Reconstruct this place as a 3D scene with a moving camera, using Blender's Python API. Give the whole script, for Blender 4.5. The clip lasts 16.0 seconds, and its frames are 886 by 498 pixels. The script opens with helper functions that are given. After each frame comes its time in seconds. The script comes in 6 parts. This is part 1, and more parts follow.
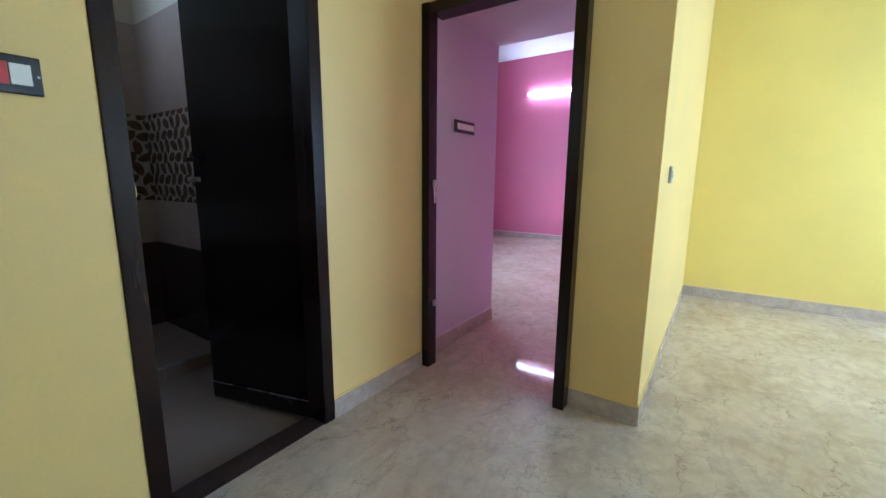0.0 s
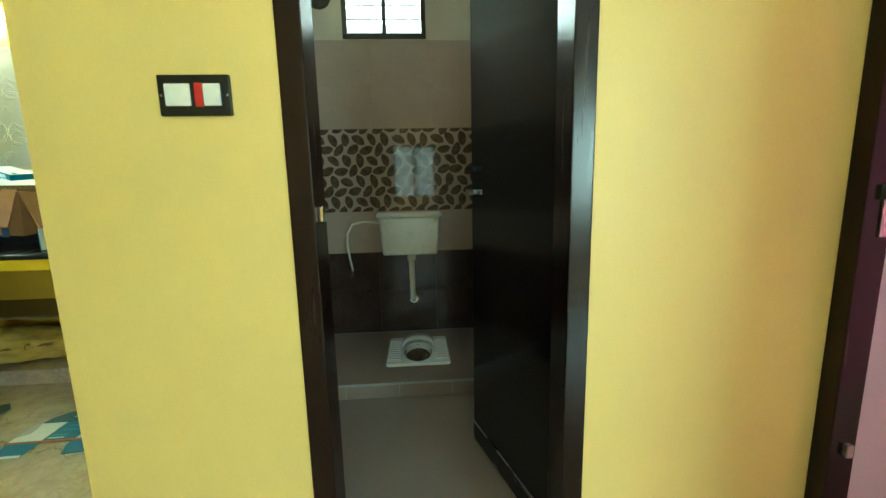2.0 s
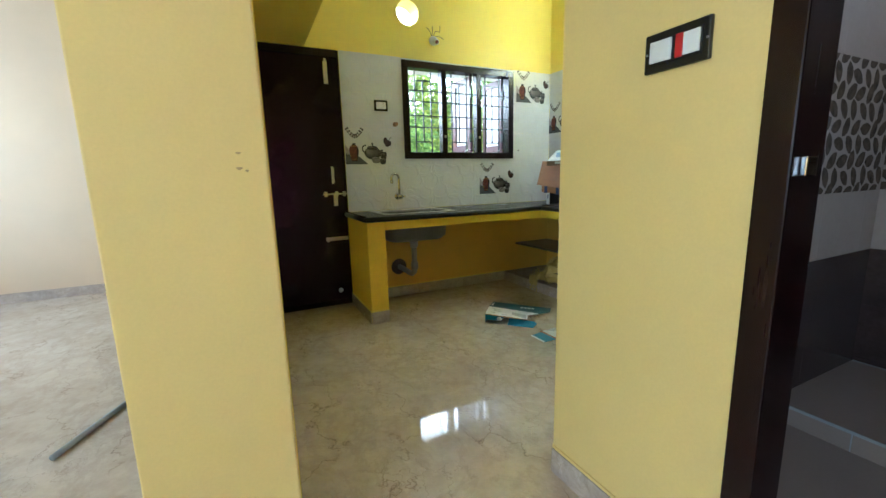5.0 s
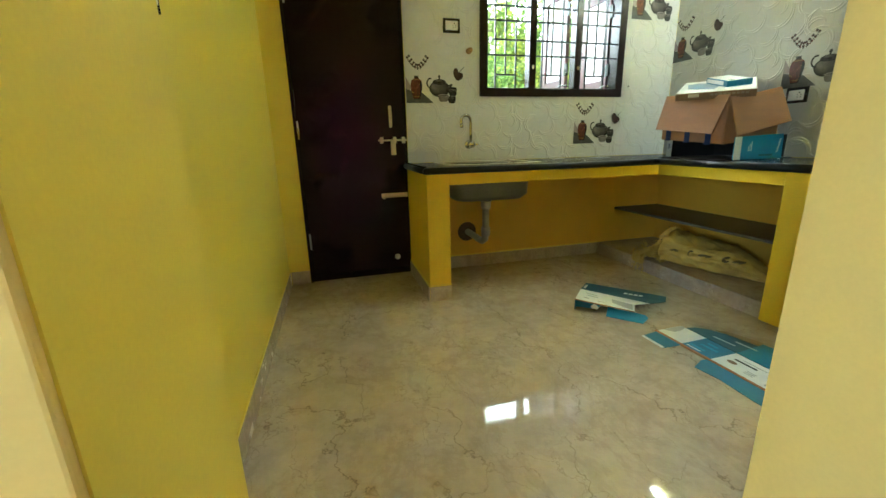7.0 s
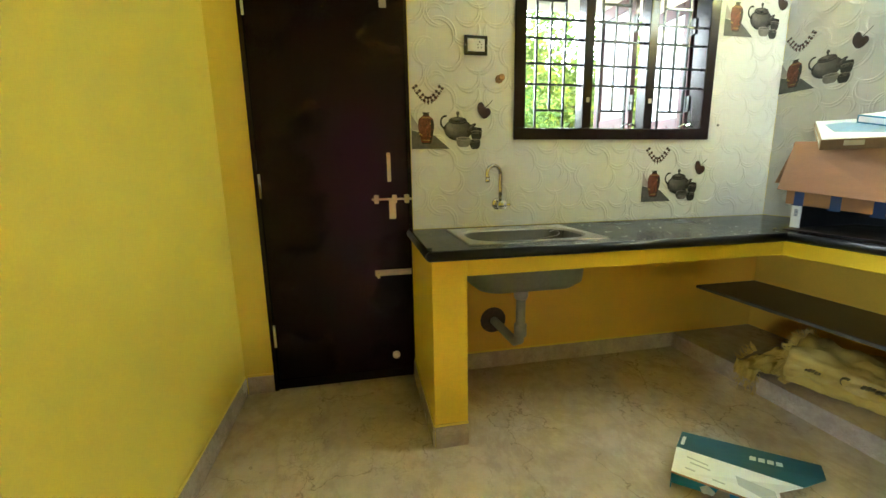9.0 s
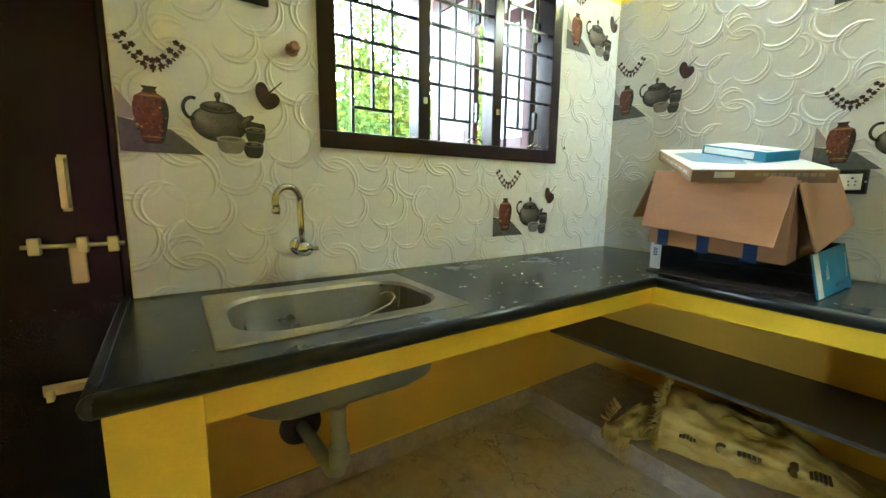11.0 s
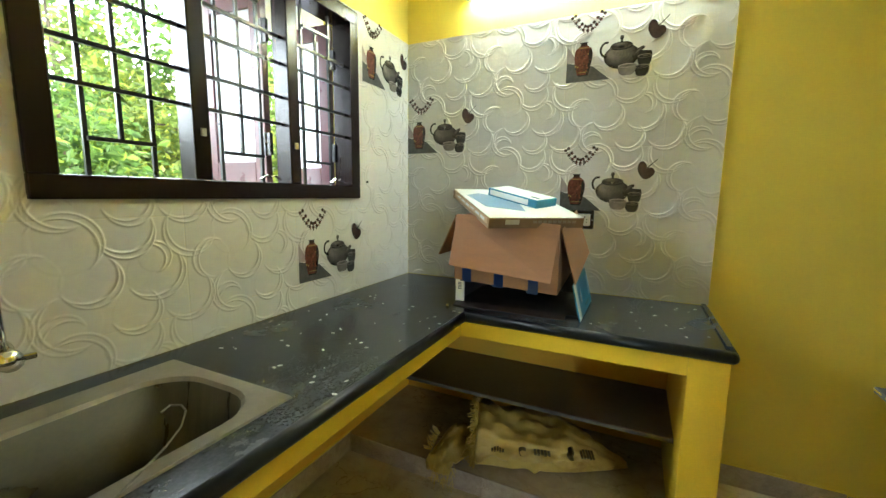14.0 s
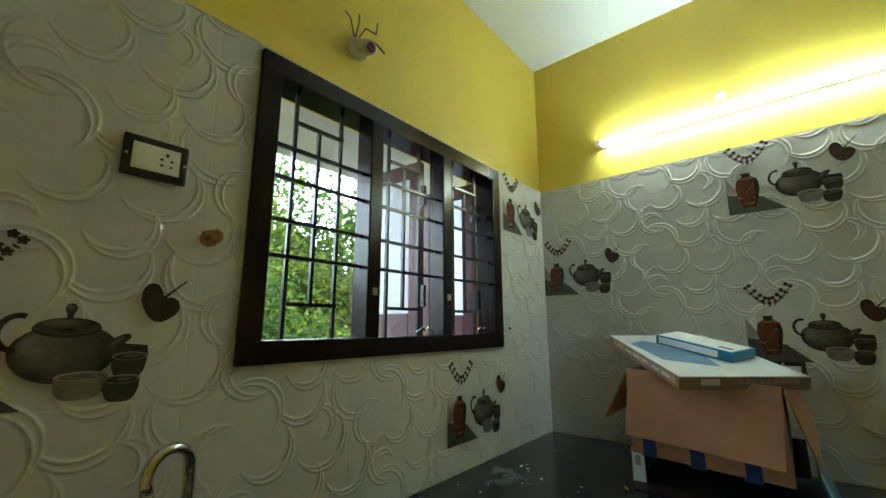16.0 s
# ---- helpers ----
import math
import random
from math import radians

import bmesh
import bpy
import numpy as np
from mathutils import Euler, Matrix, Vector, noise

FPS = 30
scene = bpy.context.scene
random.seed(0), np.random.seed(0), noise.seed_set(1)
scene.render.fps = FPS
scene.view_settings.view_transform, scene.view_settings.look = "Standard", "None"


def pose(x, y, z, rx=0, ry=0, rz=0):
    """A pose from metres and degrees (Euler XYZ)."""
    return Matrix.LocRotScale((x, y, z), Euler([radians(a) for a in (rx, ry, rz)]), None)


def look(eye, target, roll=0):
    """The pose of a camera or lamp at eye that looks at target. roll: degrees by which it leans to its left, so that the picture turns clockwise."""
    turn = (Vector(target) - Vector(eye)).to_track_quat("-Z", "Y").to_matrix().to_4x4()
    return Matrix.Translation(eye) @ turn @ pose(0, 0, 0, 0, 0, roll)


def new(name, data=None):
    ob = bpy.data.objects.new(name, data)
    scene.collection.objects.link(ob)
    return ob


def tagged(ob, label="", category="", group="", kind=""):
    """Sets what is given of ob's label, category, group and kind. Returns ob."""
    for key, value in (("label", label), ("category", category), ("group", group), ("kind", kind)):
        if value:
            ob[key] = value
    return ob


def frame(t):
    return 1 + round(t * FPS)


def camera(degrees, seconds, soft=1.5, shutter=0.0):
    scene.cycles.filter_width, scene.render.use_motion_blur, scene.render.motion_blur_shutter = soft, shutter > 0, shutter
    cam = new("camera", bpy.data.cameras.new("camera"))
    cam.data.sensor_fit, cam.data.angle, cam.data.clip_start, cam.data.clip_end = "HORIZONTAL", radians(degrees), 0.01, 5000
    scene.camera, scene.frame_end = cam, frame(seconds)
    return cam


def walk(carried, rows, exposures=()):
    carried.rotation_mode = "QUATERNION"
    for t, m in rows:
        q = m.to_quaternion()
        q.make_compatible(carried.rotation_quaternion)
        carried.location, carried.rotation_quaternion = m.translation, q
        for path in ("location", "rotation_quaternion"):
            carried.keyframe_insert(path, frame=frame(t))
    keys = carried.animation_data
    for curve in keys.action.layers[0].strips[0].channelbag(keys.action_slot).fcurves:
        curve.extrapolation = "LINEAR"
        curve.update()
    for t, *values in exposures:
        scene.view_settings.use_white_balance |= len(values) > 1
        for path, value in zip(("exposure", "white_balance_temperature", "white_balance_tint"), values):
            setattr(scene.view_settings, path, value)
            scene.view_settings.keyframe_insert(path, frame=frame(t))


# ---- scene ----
cam = camera(96.1, 16.0)
PATH = [
    (0, (-0.228, 0.018, 1.186), (-1.342, 1.644, 0.847), 0.5),
    (0.5, (-0.305, 0.292, 1.178), (-1.669, 1.721, 0.866), -0.1),
    (1, (-0.404, 0.52, 1.211), (-2.051, 1.609, 0.893), -0.5),
    (1.5, (-0.558, 0.7, 1.227), (-2.435, 1.323, 0.929), -0.5),
    (2, (-0.674, 0.758, 1.216), (-2.644, 0.886, 0.896), -1.3),
    (2.5, (-0.682, 0.765, 1.232), (-2.583, 0.224, 0.929), -1.8),
    (3, (-0.574, 0.826, 1.259), (-2.239, -0.254, 1.012), -1.9),
    (3.5, (-0.468, 0.895, 1.249), (-1.896, -0.482, 0.993), -1.4),
    (4, (-0.463, 0.951, 1.232), (-1.653, -0.634, 0.958), -1.7),
    (4.2, (-0.511, 0.984, 1.234), (-1.606, -0.665, 0.948), -1.6),
    (6.5, (-0.953, 0.504, 0.894), (-1.583, -1.335, 0.424), -1.7),
    (7, (-0.998, 0.297, 1.008), (-1.496, -1.569, 0.49), -1.4),
    (7.5, (-1.044, 0.077, 1.095), (-1.47, -1.812, 0.597), -1.1),
    (8, (-1.123, -0.124, 1.138), (-1.448, -2.051, 0.711), -1.2),
    (10.5, (-1.556, -1.171, 1.174), (-2.402, -2.958, 0.869), 0.3),
    (11, (-1.66, -1.266, 1.189), (-2.777, -2.9, 0.897), 0.7),
    (11.5, (-1.717, -1.299, 1.188), (-3.098, -2.716, 0.897), 1.0),
    (12, (-1.712, -1.333, 1.158), (-3.367, -2.423, 0.887), 1.6),
    (12.5, (-1.692, -1.364, 1.127), (-3.5, -2.171, 0.844), 1.4),
    (13, (-1.671, -1.384, 1.077), (-3.511, -2.085, 0.723), 1.4),
    (13.5, (-1.686, -1.383, 1.144), (-3.492, -2.157, 0.769), 0.8),
    (14, (-1.696, -1.43, 1.357), (-3.481, -2.292, 1.088), 0.7),
    (14.5, (-1.673, -1.47, 1.44), (-3.405, -2.468, 1.501), 0.8),
    (15, (-1.613, -1.567, 1.452), (-3.214, -2.739, 1.707), 0.4),
    (15.5, (-1.609, -1.623, 1.456), (-3.06, -2.959, 1.784), 0.0),
    (16, (-1.673, -1.665, 1.432), (-3.174, -2.931, 1.813), -0.2),
]
EXPOSURES = [
    (0.0, 1.12, 4900, 5), (0.5, 1.45, 5050, -3), (1.0, 1.6, 5650, -15), (1.6, 1.78, 6500, -20), (2.0, 1.9, 6400, -28), (2.6, 1.95, 5850, -18), (3.2, 1.92, 5550, 2), (4.2, 1.57, 5200, 6), (6.3, 1.6, 5200, 3), (7.0, 1.8, 5950, -4),
    (8.2, 2.28, 6200, 2), (10.3, 2.12, 5700, 2), (11.5, 2.1, 5750, 2), (12.5, 1.82, 6150, 3), (13.5, 1.82, 6000, 5), (14.0, 1.87, 6000, 4), (14.5, 1.35, 5850, 3), (15.0, 0.75, 5800, 0), (16.0, 0.4, 5550, -3),
]
walk(cam, [(t, look(eye, target, roll)) for t, eye, target, roll in PATH], EXPOSURES)

# ---------- world, sun, large lights ----------
world = bpy.data.worlds.new("world")
scene.world = world
world.use_nodes = True
wn = world.node_tree.nodes
sky = wn.new("ShaderNodeTexSky")
sky.sky_type = "NISHITA"
sky.sun_disc = False
sky.sun_elevation, sky.sun_rotation = radians(60), radians(20)
wn["Background"].inputs["Strength"].default_value = 0.15
world.node_tree.links.new(sky.outputs[0], wn["Background"].inputs["Color"])
sun = new("sun", bpy.data.lights.new("sun", "SUN"))
sun.data.energy, sun.data.angle, sun.data.color = 5.0, radians(0.6), (1.0, 0.95, 0.86)
sun.matrix_world = look((1.5, 4.2, 8.0), (0, 0, 0))


def window_light(name, centre, target, w, h, watts, colour):
    """Area lamp in an opening, standing in for daylight from the open sky."""
    lamp = new(name, bpy.data.lights.new(name, "AREA"))
    lamp.data.shape, lamp.data.size, lamp.data.size_y = "RECTANGLE", w, h
    lamp.data.energy, lamp.data.color = watts, colour
    lamp.matrix_world = look(centre, target)
    return lamp


DAY = (0.70, 0.87, 1.0)
window_light("unseen_hall_window_light", (3.32, 0.75, 1.55), (0, 0.75, 1.55), 0.95, 1.25, 9, DAY)
# Added lamp in an unseen second window, to brighten the hall.
window_light("unseen_hall_window_light", (3.32, 3.6, 1.55), (0, 3.6, 1.55), 1.3, 1.25, 74, DAY)
# Fill lamp in an added, unseen opening that brightens the pink room.
window_light("pink_room_fill", (-4.48, 5.2, 1.6), (0, 5.2, 1.6), 1.4, 1.2, 28, (0.74, 0.90, 1.0))
window_light("bathroom_daylight", (-3.935, 0.57, 2.56), (-2.6, 0.6, 1.2), 0.5, 0.48, 3.4, (0.80, 0.90, 1.0))
# Another added fill: the bedroom's opening is unseen too.
window_light("bedroom_fill", (2.62, -3.0, 1.6), (0, -3.0, 1.6), 1.3, 1.2, 25, DAY)

# ---------- materials ----------


def tree(name):
    m = bpy.data.materials.new(name)
    m.use_nodes = True
    return m, m.node_tree.nodes, m.node_tree.links, m.node_tree.nodes["Principled BSDF"]


def noise_node(n, l, scale, detail=4.0, coord="Object", stretch=(1, 1, 1), rough=0.55, distortion=0.0):
    tc = n.new("ShaderNodeTexCoord")
    mp = n.new("ShaderNodeMapping")
    mp.inputs["Scale"].default_value = stretch
    tx = n.new("ShaderNodeTexNoise")
    tx.inputs["Scale"].default_value, tx.inputs["Detail"].default_value = scale, detail
    tx.inputs["Roughness"].default_value, tx.inputs["Distortion"].default_value = rough, distortion
    l.new(tc.outputs[coord], mp.inputs["Vector"])
    l.new(mp.outputs[0], tx.inputs["Vector"])
    return tx


def ramp(n, l, source, stops):
    r = n.new("ShaderNodeValToRGB")
    e = r.color_ramp.elements
    while len(e) < len(stops):
        e.new(0.5)
    for el, (p, c) in zip(e, stops):
        el.position, el.color = p, (*c, 1) if len(c) == 3 else c
    l.new(source, r.inputs[0])
    return r


def mix(n, l, fac, a, b, kind="MIX"):
    m = n.new("ShaderNodeMix")
    m.data_type, m.blend_type = "RGBA", kind
    for socket, v in ((m.inputs["Factor"], fac), (m.inputs["A"], a), (m.inputs["B"], b)):
        if isinstance(v, (int, float)):
            socket.default_value = v
        elif isinstance(v, tuple):
            socket.default_value = (*v, 1)
        else:
            l.new(v, socket)
    return m.outputs["Result"]


def bump(n, l, height, strength, distance, bsdf):
    b = n.new("ShaderNodeBump")
    b.inputs["Strength"].default_value, b.inputs["Distance"].default_value = strength, distance
    l.new(height, b.inputs["Height"])
    l.new(b.outputs[0], bsdf.inputs["Normal"])


def surface(name, colour, rough=0.5, metal=0.0, vary=0.12, scale=3.0, grain=60.0, relief=0.15, depth=0.002, stretch=(1, 1, 1), spec=0.5):
    """A plain surface with broad stains and fine grain."""
    m, n, l, b = tree(name)
    big = noise_node(n, l, scale, 5.0, stretch=stretch)
    fine = noise_node(n, l, grain, 6.0, stretch=stretch)
    lo = tuple(c * (1 - vary) for c in colour)
    hi = tuple(min(1.0, c * (1 + vary * 0.7)) for c in colour)
    r = ramp(n, l, big.outputs["Fac"], [(0.3, lo), (0.7, hi)])
    f = ramp(n, l, fine.outputs["Fac"], [(0.3, (1 - vary * 0.7,) * 3), (0.7, (1, 1, 1))])
    l.new(mix(n, l, 1.0, r.outputs[0], f.outputs[0], "MULTIPLY"), b.inputs["Base Color"])
    rr = ramp(n, l, big.outputs["Fac"], [(0.3, (rough * 0.85,) * 3), (0.75, (min(1, rough * 1.2),) * 3)])
    l.new(rr.outputs[0], b.inputs["Roughness"])
    b.inputs["Metallic"].default_value = metal
    b.inputs["Specular IOR Level"].default_value = spec
    if relief:
        bump(n, l, fine.outputs["Fac"], relief, depth, b)
    return m


def marble(name, light, dark, vein, rough=0.1, scale=1.0, crack=0.75):
    """Polished marble-print tile: soft clouds, mottling, wandering brown veins and thin dark cracks."""
    m, n, l, b = tree(name)
    cloud = noise_node(n, l, 1.9 * scale, 6.0, distortion=0.5)
    mottle = noise_node(n, l, 11.0 * scale, 8.0, rough=0.7)
    veins = noise_node(n, l, 3.6 * scale, 9.0, stretch=(1.0, 0.62, 1.0), rough=0.68, distortion=0.35)
    gate = noise_node(n, l, 2.9 * scale, 3.0)
    warp = noise_node(n, l, 4.0 * scale, 5.0, rough=0.58)
    tc = n.new("ShaderNodeTexCoord")
    mp = n.new("ShaderNodeMapping")
    mp.inputs["Rotation"].default_value = (0, 0, 0.5)
    mp.inputs["Scale"].default_value = (1.0, 0.55, 1)
    add = n.new("ShaderNodeVectorMath")
    add.operation = "MULTIPLY_ADD"
    add.inputs[1].default_value = (0.42, 0.42, 0.42)
    l.new(warp.outputs["Color"], add.inputs[0])
    l.new(tc.outputs["Object"], mp.inputs["Vector"])
    l.new(mp.outputs[0], add.inputs[2])
    vo = n.new("ShaderNodeTexVoronoi")
    vo.feature = "DISTANCE_TO_EDGE"
    vo.inputs["Scale"].default_value = 2.3 * scale
    l.new(add.outputs[0], vo.inputs["Vector"])
    base = ramp(n, l, cloud.outputs["Fac"], [(0.32, dark), (0.62, light)])
    mt = ramp(n, l, mottle.outputs["Fac"], [(0.35, (0.80, 0.78, 0.76)), (0.62, (1.0, 1.0, 1.0))])
    col = mix(n, l, 0.75, base.outputs[0], mt.outputs[0], "MULTIPLY")
    vb = ramp(n, l, veins.outputs["Fac"], [(0.455, (0, 0, 0)), (0.492, (0.17, 0.17, 0.17)), (0.508, (0.17, 0.17, 0.17)), (0.540, (0, 0, 0))])
    col = mix(n, l, vb.outputs[0], col, tuple(c * 1.5 for c in vein))
    thin = ramp(n, l, vo.outputs["Distance"], [(0.0, (1, 1, 1)), (0.012, (0, 0, 0))])
    gt = ramp(n, l, gate.outputs["Fac"], [(0.43, (0, 0, 0)), (0.54, (crack, crack, crack))])
    fac = n.new("ShaderNodeMath")
    fac.operation = "MULTIPLY"
    l.new(thin.outputs[0], fac.inputs[0])
    l.new(gt.outputs[0], fac.inputs[1])
    vo2 = n.new("ShaderNodeTexVoronoi")
    vo2.feature = "DISTANCE_TO_EDGE"
    vo2.inputs["Scale"].default_value = 5.2 * scale
    l.new(add.outputs[0], vo2.inputs["Vector"])
    hair = ramp(n, l, vo2.outputs["Distance"], [(0.0, (crack * 0.6,) * 3), (0.016, (0, 0, 0))])
    gate2 = ramp(n, l, cloud.outputs["Fac"], [(0.46, (0, 0, 0)), (0.56, (1, 1, 1))])
    fac2 = n.new("ShaderNodeMath")
    fac2.operation = "MULTIPLY"
    l.new(hair.outputs[0], fac2.inputs[0])
    l.new(gate2.outputs[0], fac2.inputs[1])
    col = mix(n, l, fac2.outputs[0], col, vein)
    l.new(mix(n, l, fac.outputs[0], col, vein), b.inputs["Base Color"])
    dirt = noise_node(n, l, 6.0, 6.0, rough=0.7)
    rr = ramp(n, l, dirt.outputs["Fac"], [(0.35, (rough * 0.6,) * 3), (0.75, (rough * 1.8,) * 3)])
    l.new(rr.outputs[0], b.inputs["Roughness"])
    b.inputs["Specular IOR Level"].default_value = 0.38
    bump(n, l, dirt.outputs["Fac"], 0.02, 0.001, b)
    return m


def glowing(name, colour, strength):
    m, n, l, b = tree(name)
    b.inputs["Base Color"].default_value = (*colour, 1)
    b.inputs["Emission Color"].default_value = (*colour, 1)
    b.inputs["Emission Strength"].default_value = strength
    return m


def frosted():
    """Obscured window glass: lets light through, but no view."""
    m, n, l, b = tree("frosted_pane_glass")
    nz = noise_node(n, l, 60, 4)
    b.inputs["Base Color"].default_value = (0.80, 0.82, 0.88, 1)
    b.inputs["Roughness"].default_value = 0.2
    tr = n.new("ShaderNodeBsdfTranslucent")
    tr.inputs["Color"].default_value = (0.88, 0.89, 0.95, 1)
    mx = n.new("ShaderNodeMixShader")
    mx.inputs[0].default_value = 0.7
    l.new(b.outputs[0], mx.inputs[1])
    l.new(tr.outputs[0], mx.inputs[2])
    l.new(mx.outputs[0], n["Material Output"].inputs["Surface"])
    bump(n, l, nz.outputs["Fac"], 0.1, 0.001, b)
    return m


YELLOW = surface("yellow_wall_paint", (0.78, 0.61, 0.085), 0.55, vary=0.06, scale=1.3, grain=140, relief=0.12, depth=0.001)
HALLYELLOW = surface("pale_yellow_wall_paint", (0.78, 0.58, 0.215), 0.55, vary=0.06, scale=1.3, grain=140, relief=0.12, depth=0.001)
FARYELLOW = surface("bright_yellow_hall_paint", (0.76, 0.60, 0.145), 0.55, vary=0.06, scale=1.3, grain=140, relief=0.12, depth=0.001)
DEEPYELLOW = surface("deep_yellow_counter_paint", (0.87, 0.615, 0.032), 0.5, vary=0.08, scale=2, grain=120, relief=0.12, depth=0.001)
BEIGE = surface("beige_wall_paint", (0.70, 0.54, 0.36), 0.6, vary=0.06, scale=1.3, grain=140, relief=0.1, depth=0.001)
PINK = surface("pink_wall_paint", (0.62, 0.175, 0.285), 0.55, vary=0.06, scale=1.3, grain=140, relief=0.1, depth=0.001)
MAUVE = surface("mauve_wall_paint", (0.64, 0.55, 0.65), 0.55, vary=0.06, scale=1.3, grain=140, relief=0.1, depth=0.001)
CREAM = surface("cream_wall_paint", (0.66, 0.60, 0.48), 0.7, vary=0.1, scale=2, grain=90)
WHITE = surface("white_ceiling_paint", (0.77, 0.80, 0.83), 0.7, vary=0.04, scale=1.5, grain=120, relief=0.08)
OUTER = surface("outer_wall_plaster", (0.72, 0.72, 0.74), 0.8, vary=0.1, scale=1.5, grain=60)
FLOOR = marble("polished_marble_floor", (0.61, 0.515, 0.40), (0.51, 0.415, 0.31), (0.16, 0.10, 0.065), 0.05, 1.0, 0.6)
SKIRT = marble("marble_skirting", (0.56, 0.47, 0.40), (0.43, 0.355, 0.30), (0.18, 0.13, 0.1), 0.2, 3.0, 0.6)
FRAME = surface("dark_brown_gloss_wood", (0.013, 0.005, 0.0045), 0.24, vary=0.25, scale=4, grain=40, relief=0.02, stretch=(6, 6, 0.5), spec=0.28)
LEAF = surface("dark_maroon_door_laminate", (0.0105, 0.0036, 0.0036), 0.2, vary=0.1, scale=2, grain=220, relief=0.015, depth=0.0005, spec=0.2)
BATHLEAF = surface("black_bathroom_door_sheet", (0.010, 0.008, 0.008), 0.14, vary=0.25, scale=3, grain=30, relief=0.02, spec=0.3)
BLACK = surface("black_iron_paint", (0.015, 0.015, 0.017), 0.3, vary=0.2, scale=9, grain=80)
# Bowl steel: the dim surroundings it would mirror are put into a dark base colour.
SINKSTEEL = surface("sink_steel_with_dark_reflection", (0.085, 0.074, 0.050), 0.3, 0.7, vary=0.2, scale=5, grain=80, relief=0.04, stretch=(1, 9, 1))
STEEL = surface("brushed_steel", (0.55, 0.54, 0.52), 0.28, 1.0, vary=0.12, scale=6, grain=80, relief=0.04, stretch=(1, 9, 1))
CHROME = surface("chrome", (0.75, 0.74, 0.72), 0.1, 1.0, vary=0.06, scale=8, grain=60, relief=0.0)
BRASSY = surface("champagne_metal", (0.60, 0.55, 0.36), 0.4, 1.0, vary=0.12, scale=10, grain=60, relief=0.03)
WHITEPLASTIC = surface("white_plastic", (0.78, 0.77, 0.72), 0.3, vary=0.06, scale=12, grain=90, relief=0.03)
BLACKPLASTIC = surface("black_plastic", (0.012, 0.012, 0.013), 0.25, vary=0.2, scale=12, grain=90, relief=0.03)
REDPLASTIC = surface("red_plastic", (0.45, 0.015, 0.02), 0.3, vary=0.1, scale=12, grain=90, relief=0.0)
GREYPVC = surface("grey_pvc", (0.34, 0.35, 0.34), 0.4, vary=0.15, scale=9, grain=60)
STONE = surface("grey_stone_slab", (0.19, 0.19, 0.21), 0.45, vary=0.25, scale=4, grain=60)
DARKTILE = surface("dark_brown_tile", (0.062, 0.038, 0.034), 0.2, vary=0.35, scale=5, grain=40, relief=0.1, stretch=(1, 1, 4))
BEIGETILE = surface("glossy_beige_tile", (0.46, 0.365, 0.31), 0.035, vary=0.08, scale=3, grain=50, relief=0.01, spec=0.14)
LEAFPRINT = surface("brown_leaf_print", (0.135, 0.095, 0.068), 0.05, vary=0.45, scale=25, grain=60, relief=0.02, spec=0.16)
BATHFLOOR = surface("dark_bathroom_floor", (0.26, 0.195, 0.16), 0.34, vary=0.08, scale=2, grain=90, relief=0.0)
PORCELAIN = surface("white_porcelain", (0.78, 0.79, 0.80), 0.12, vary=0.05, scale=6, grain=50, relief=0.0)
KRAFT = surface("brown_corrugated_card", (0.345, 0.175, 0.082), 0.75, vary=0.12, scale=6, grain=90, stretch=(1, 1, 4))
KRAFTPALE = surface("pale_corrugated_card", (0.33, 0.235, 0.13), 0.75, vary=0.12, scale=6, grain=90)
TEAL = surface("teal_printed_card", (0.006, 0.155, 0.27), 0.4, vary=0.12, scale=9, grain=60, relief=0.05)
DARKTEAL = surface("dark_teal_printed_card", (0.005, 0.072, 0.10), 0.4, vary=0.15, scale=9, grain=60, relief=0.05)
BLUECARD = surface("blue_printed_card", (0.02, 0.25, 0.42), 0.4, vary=0.12, scale=9, grain=60, relief=0.05)
WHITECARD = surface("white_printed_card", (0.74, 0.75, 0.74), 0.45, vary=0.06, scale=9, grain=60, relief=0.03)
OFFCARD = surface("off_white_coated_card", (0.56, 0.57, 0.53), 0.5, vary=0.12, scale=9, grain=60, relief=0.03)
GREYCARD = surface("grey_printed_card", (0.42, 0.44, 0.44), 0.45, vary=0.1, scale=9, grain=60, relief=0.03)
NAVYTAPE = surface("navy_tape", (0.012, 0.035, 0.12), 0.35, vary=0.15, scale=9, grain=60)
TUBE = glowing("lit_tube_glass", (0.93, 1.0, 0.90), 48.0)
PINKTUBE = glowing("lit_cool_tube_glass", (0.86, 0.94, 1.0), 17.0)
GLASS = frosted()
SPECKLE = surface("dried_paint_specks", (0.62, 0.60, 0.55), 0.8, vary=0.2, scale=20, grain=90)


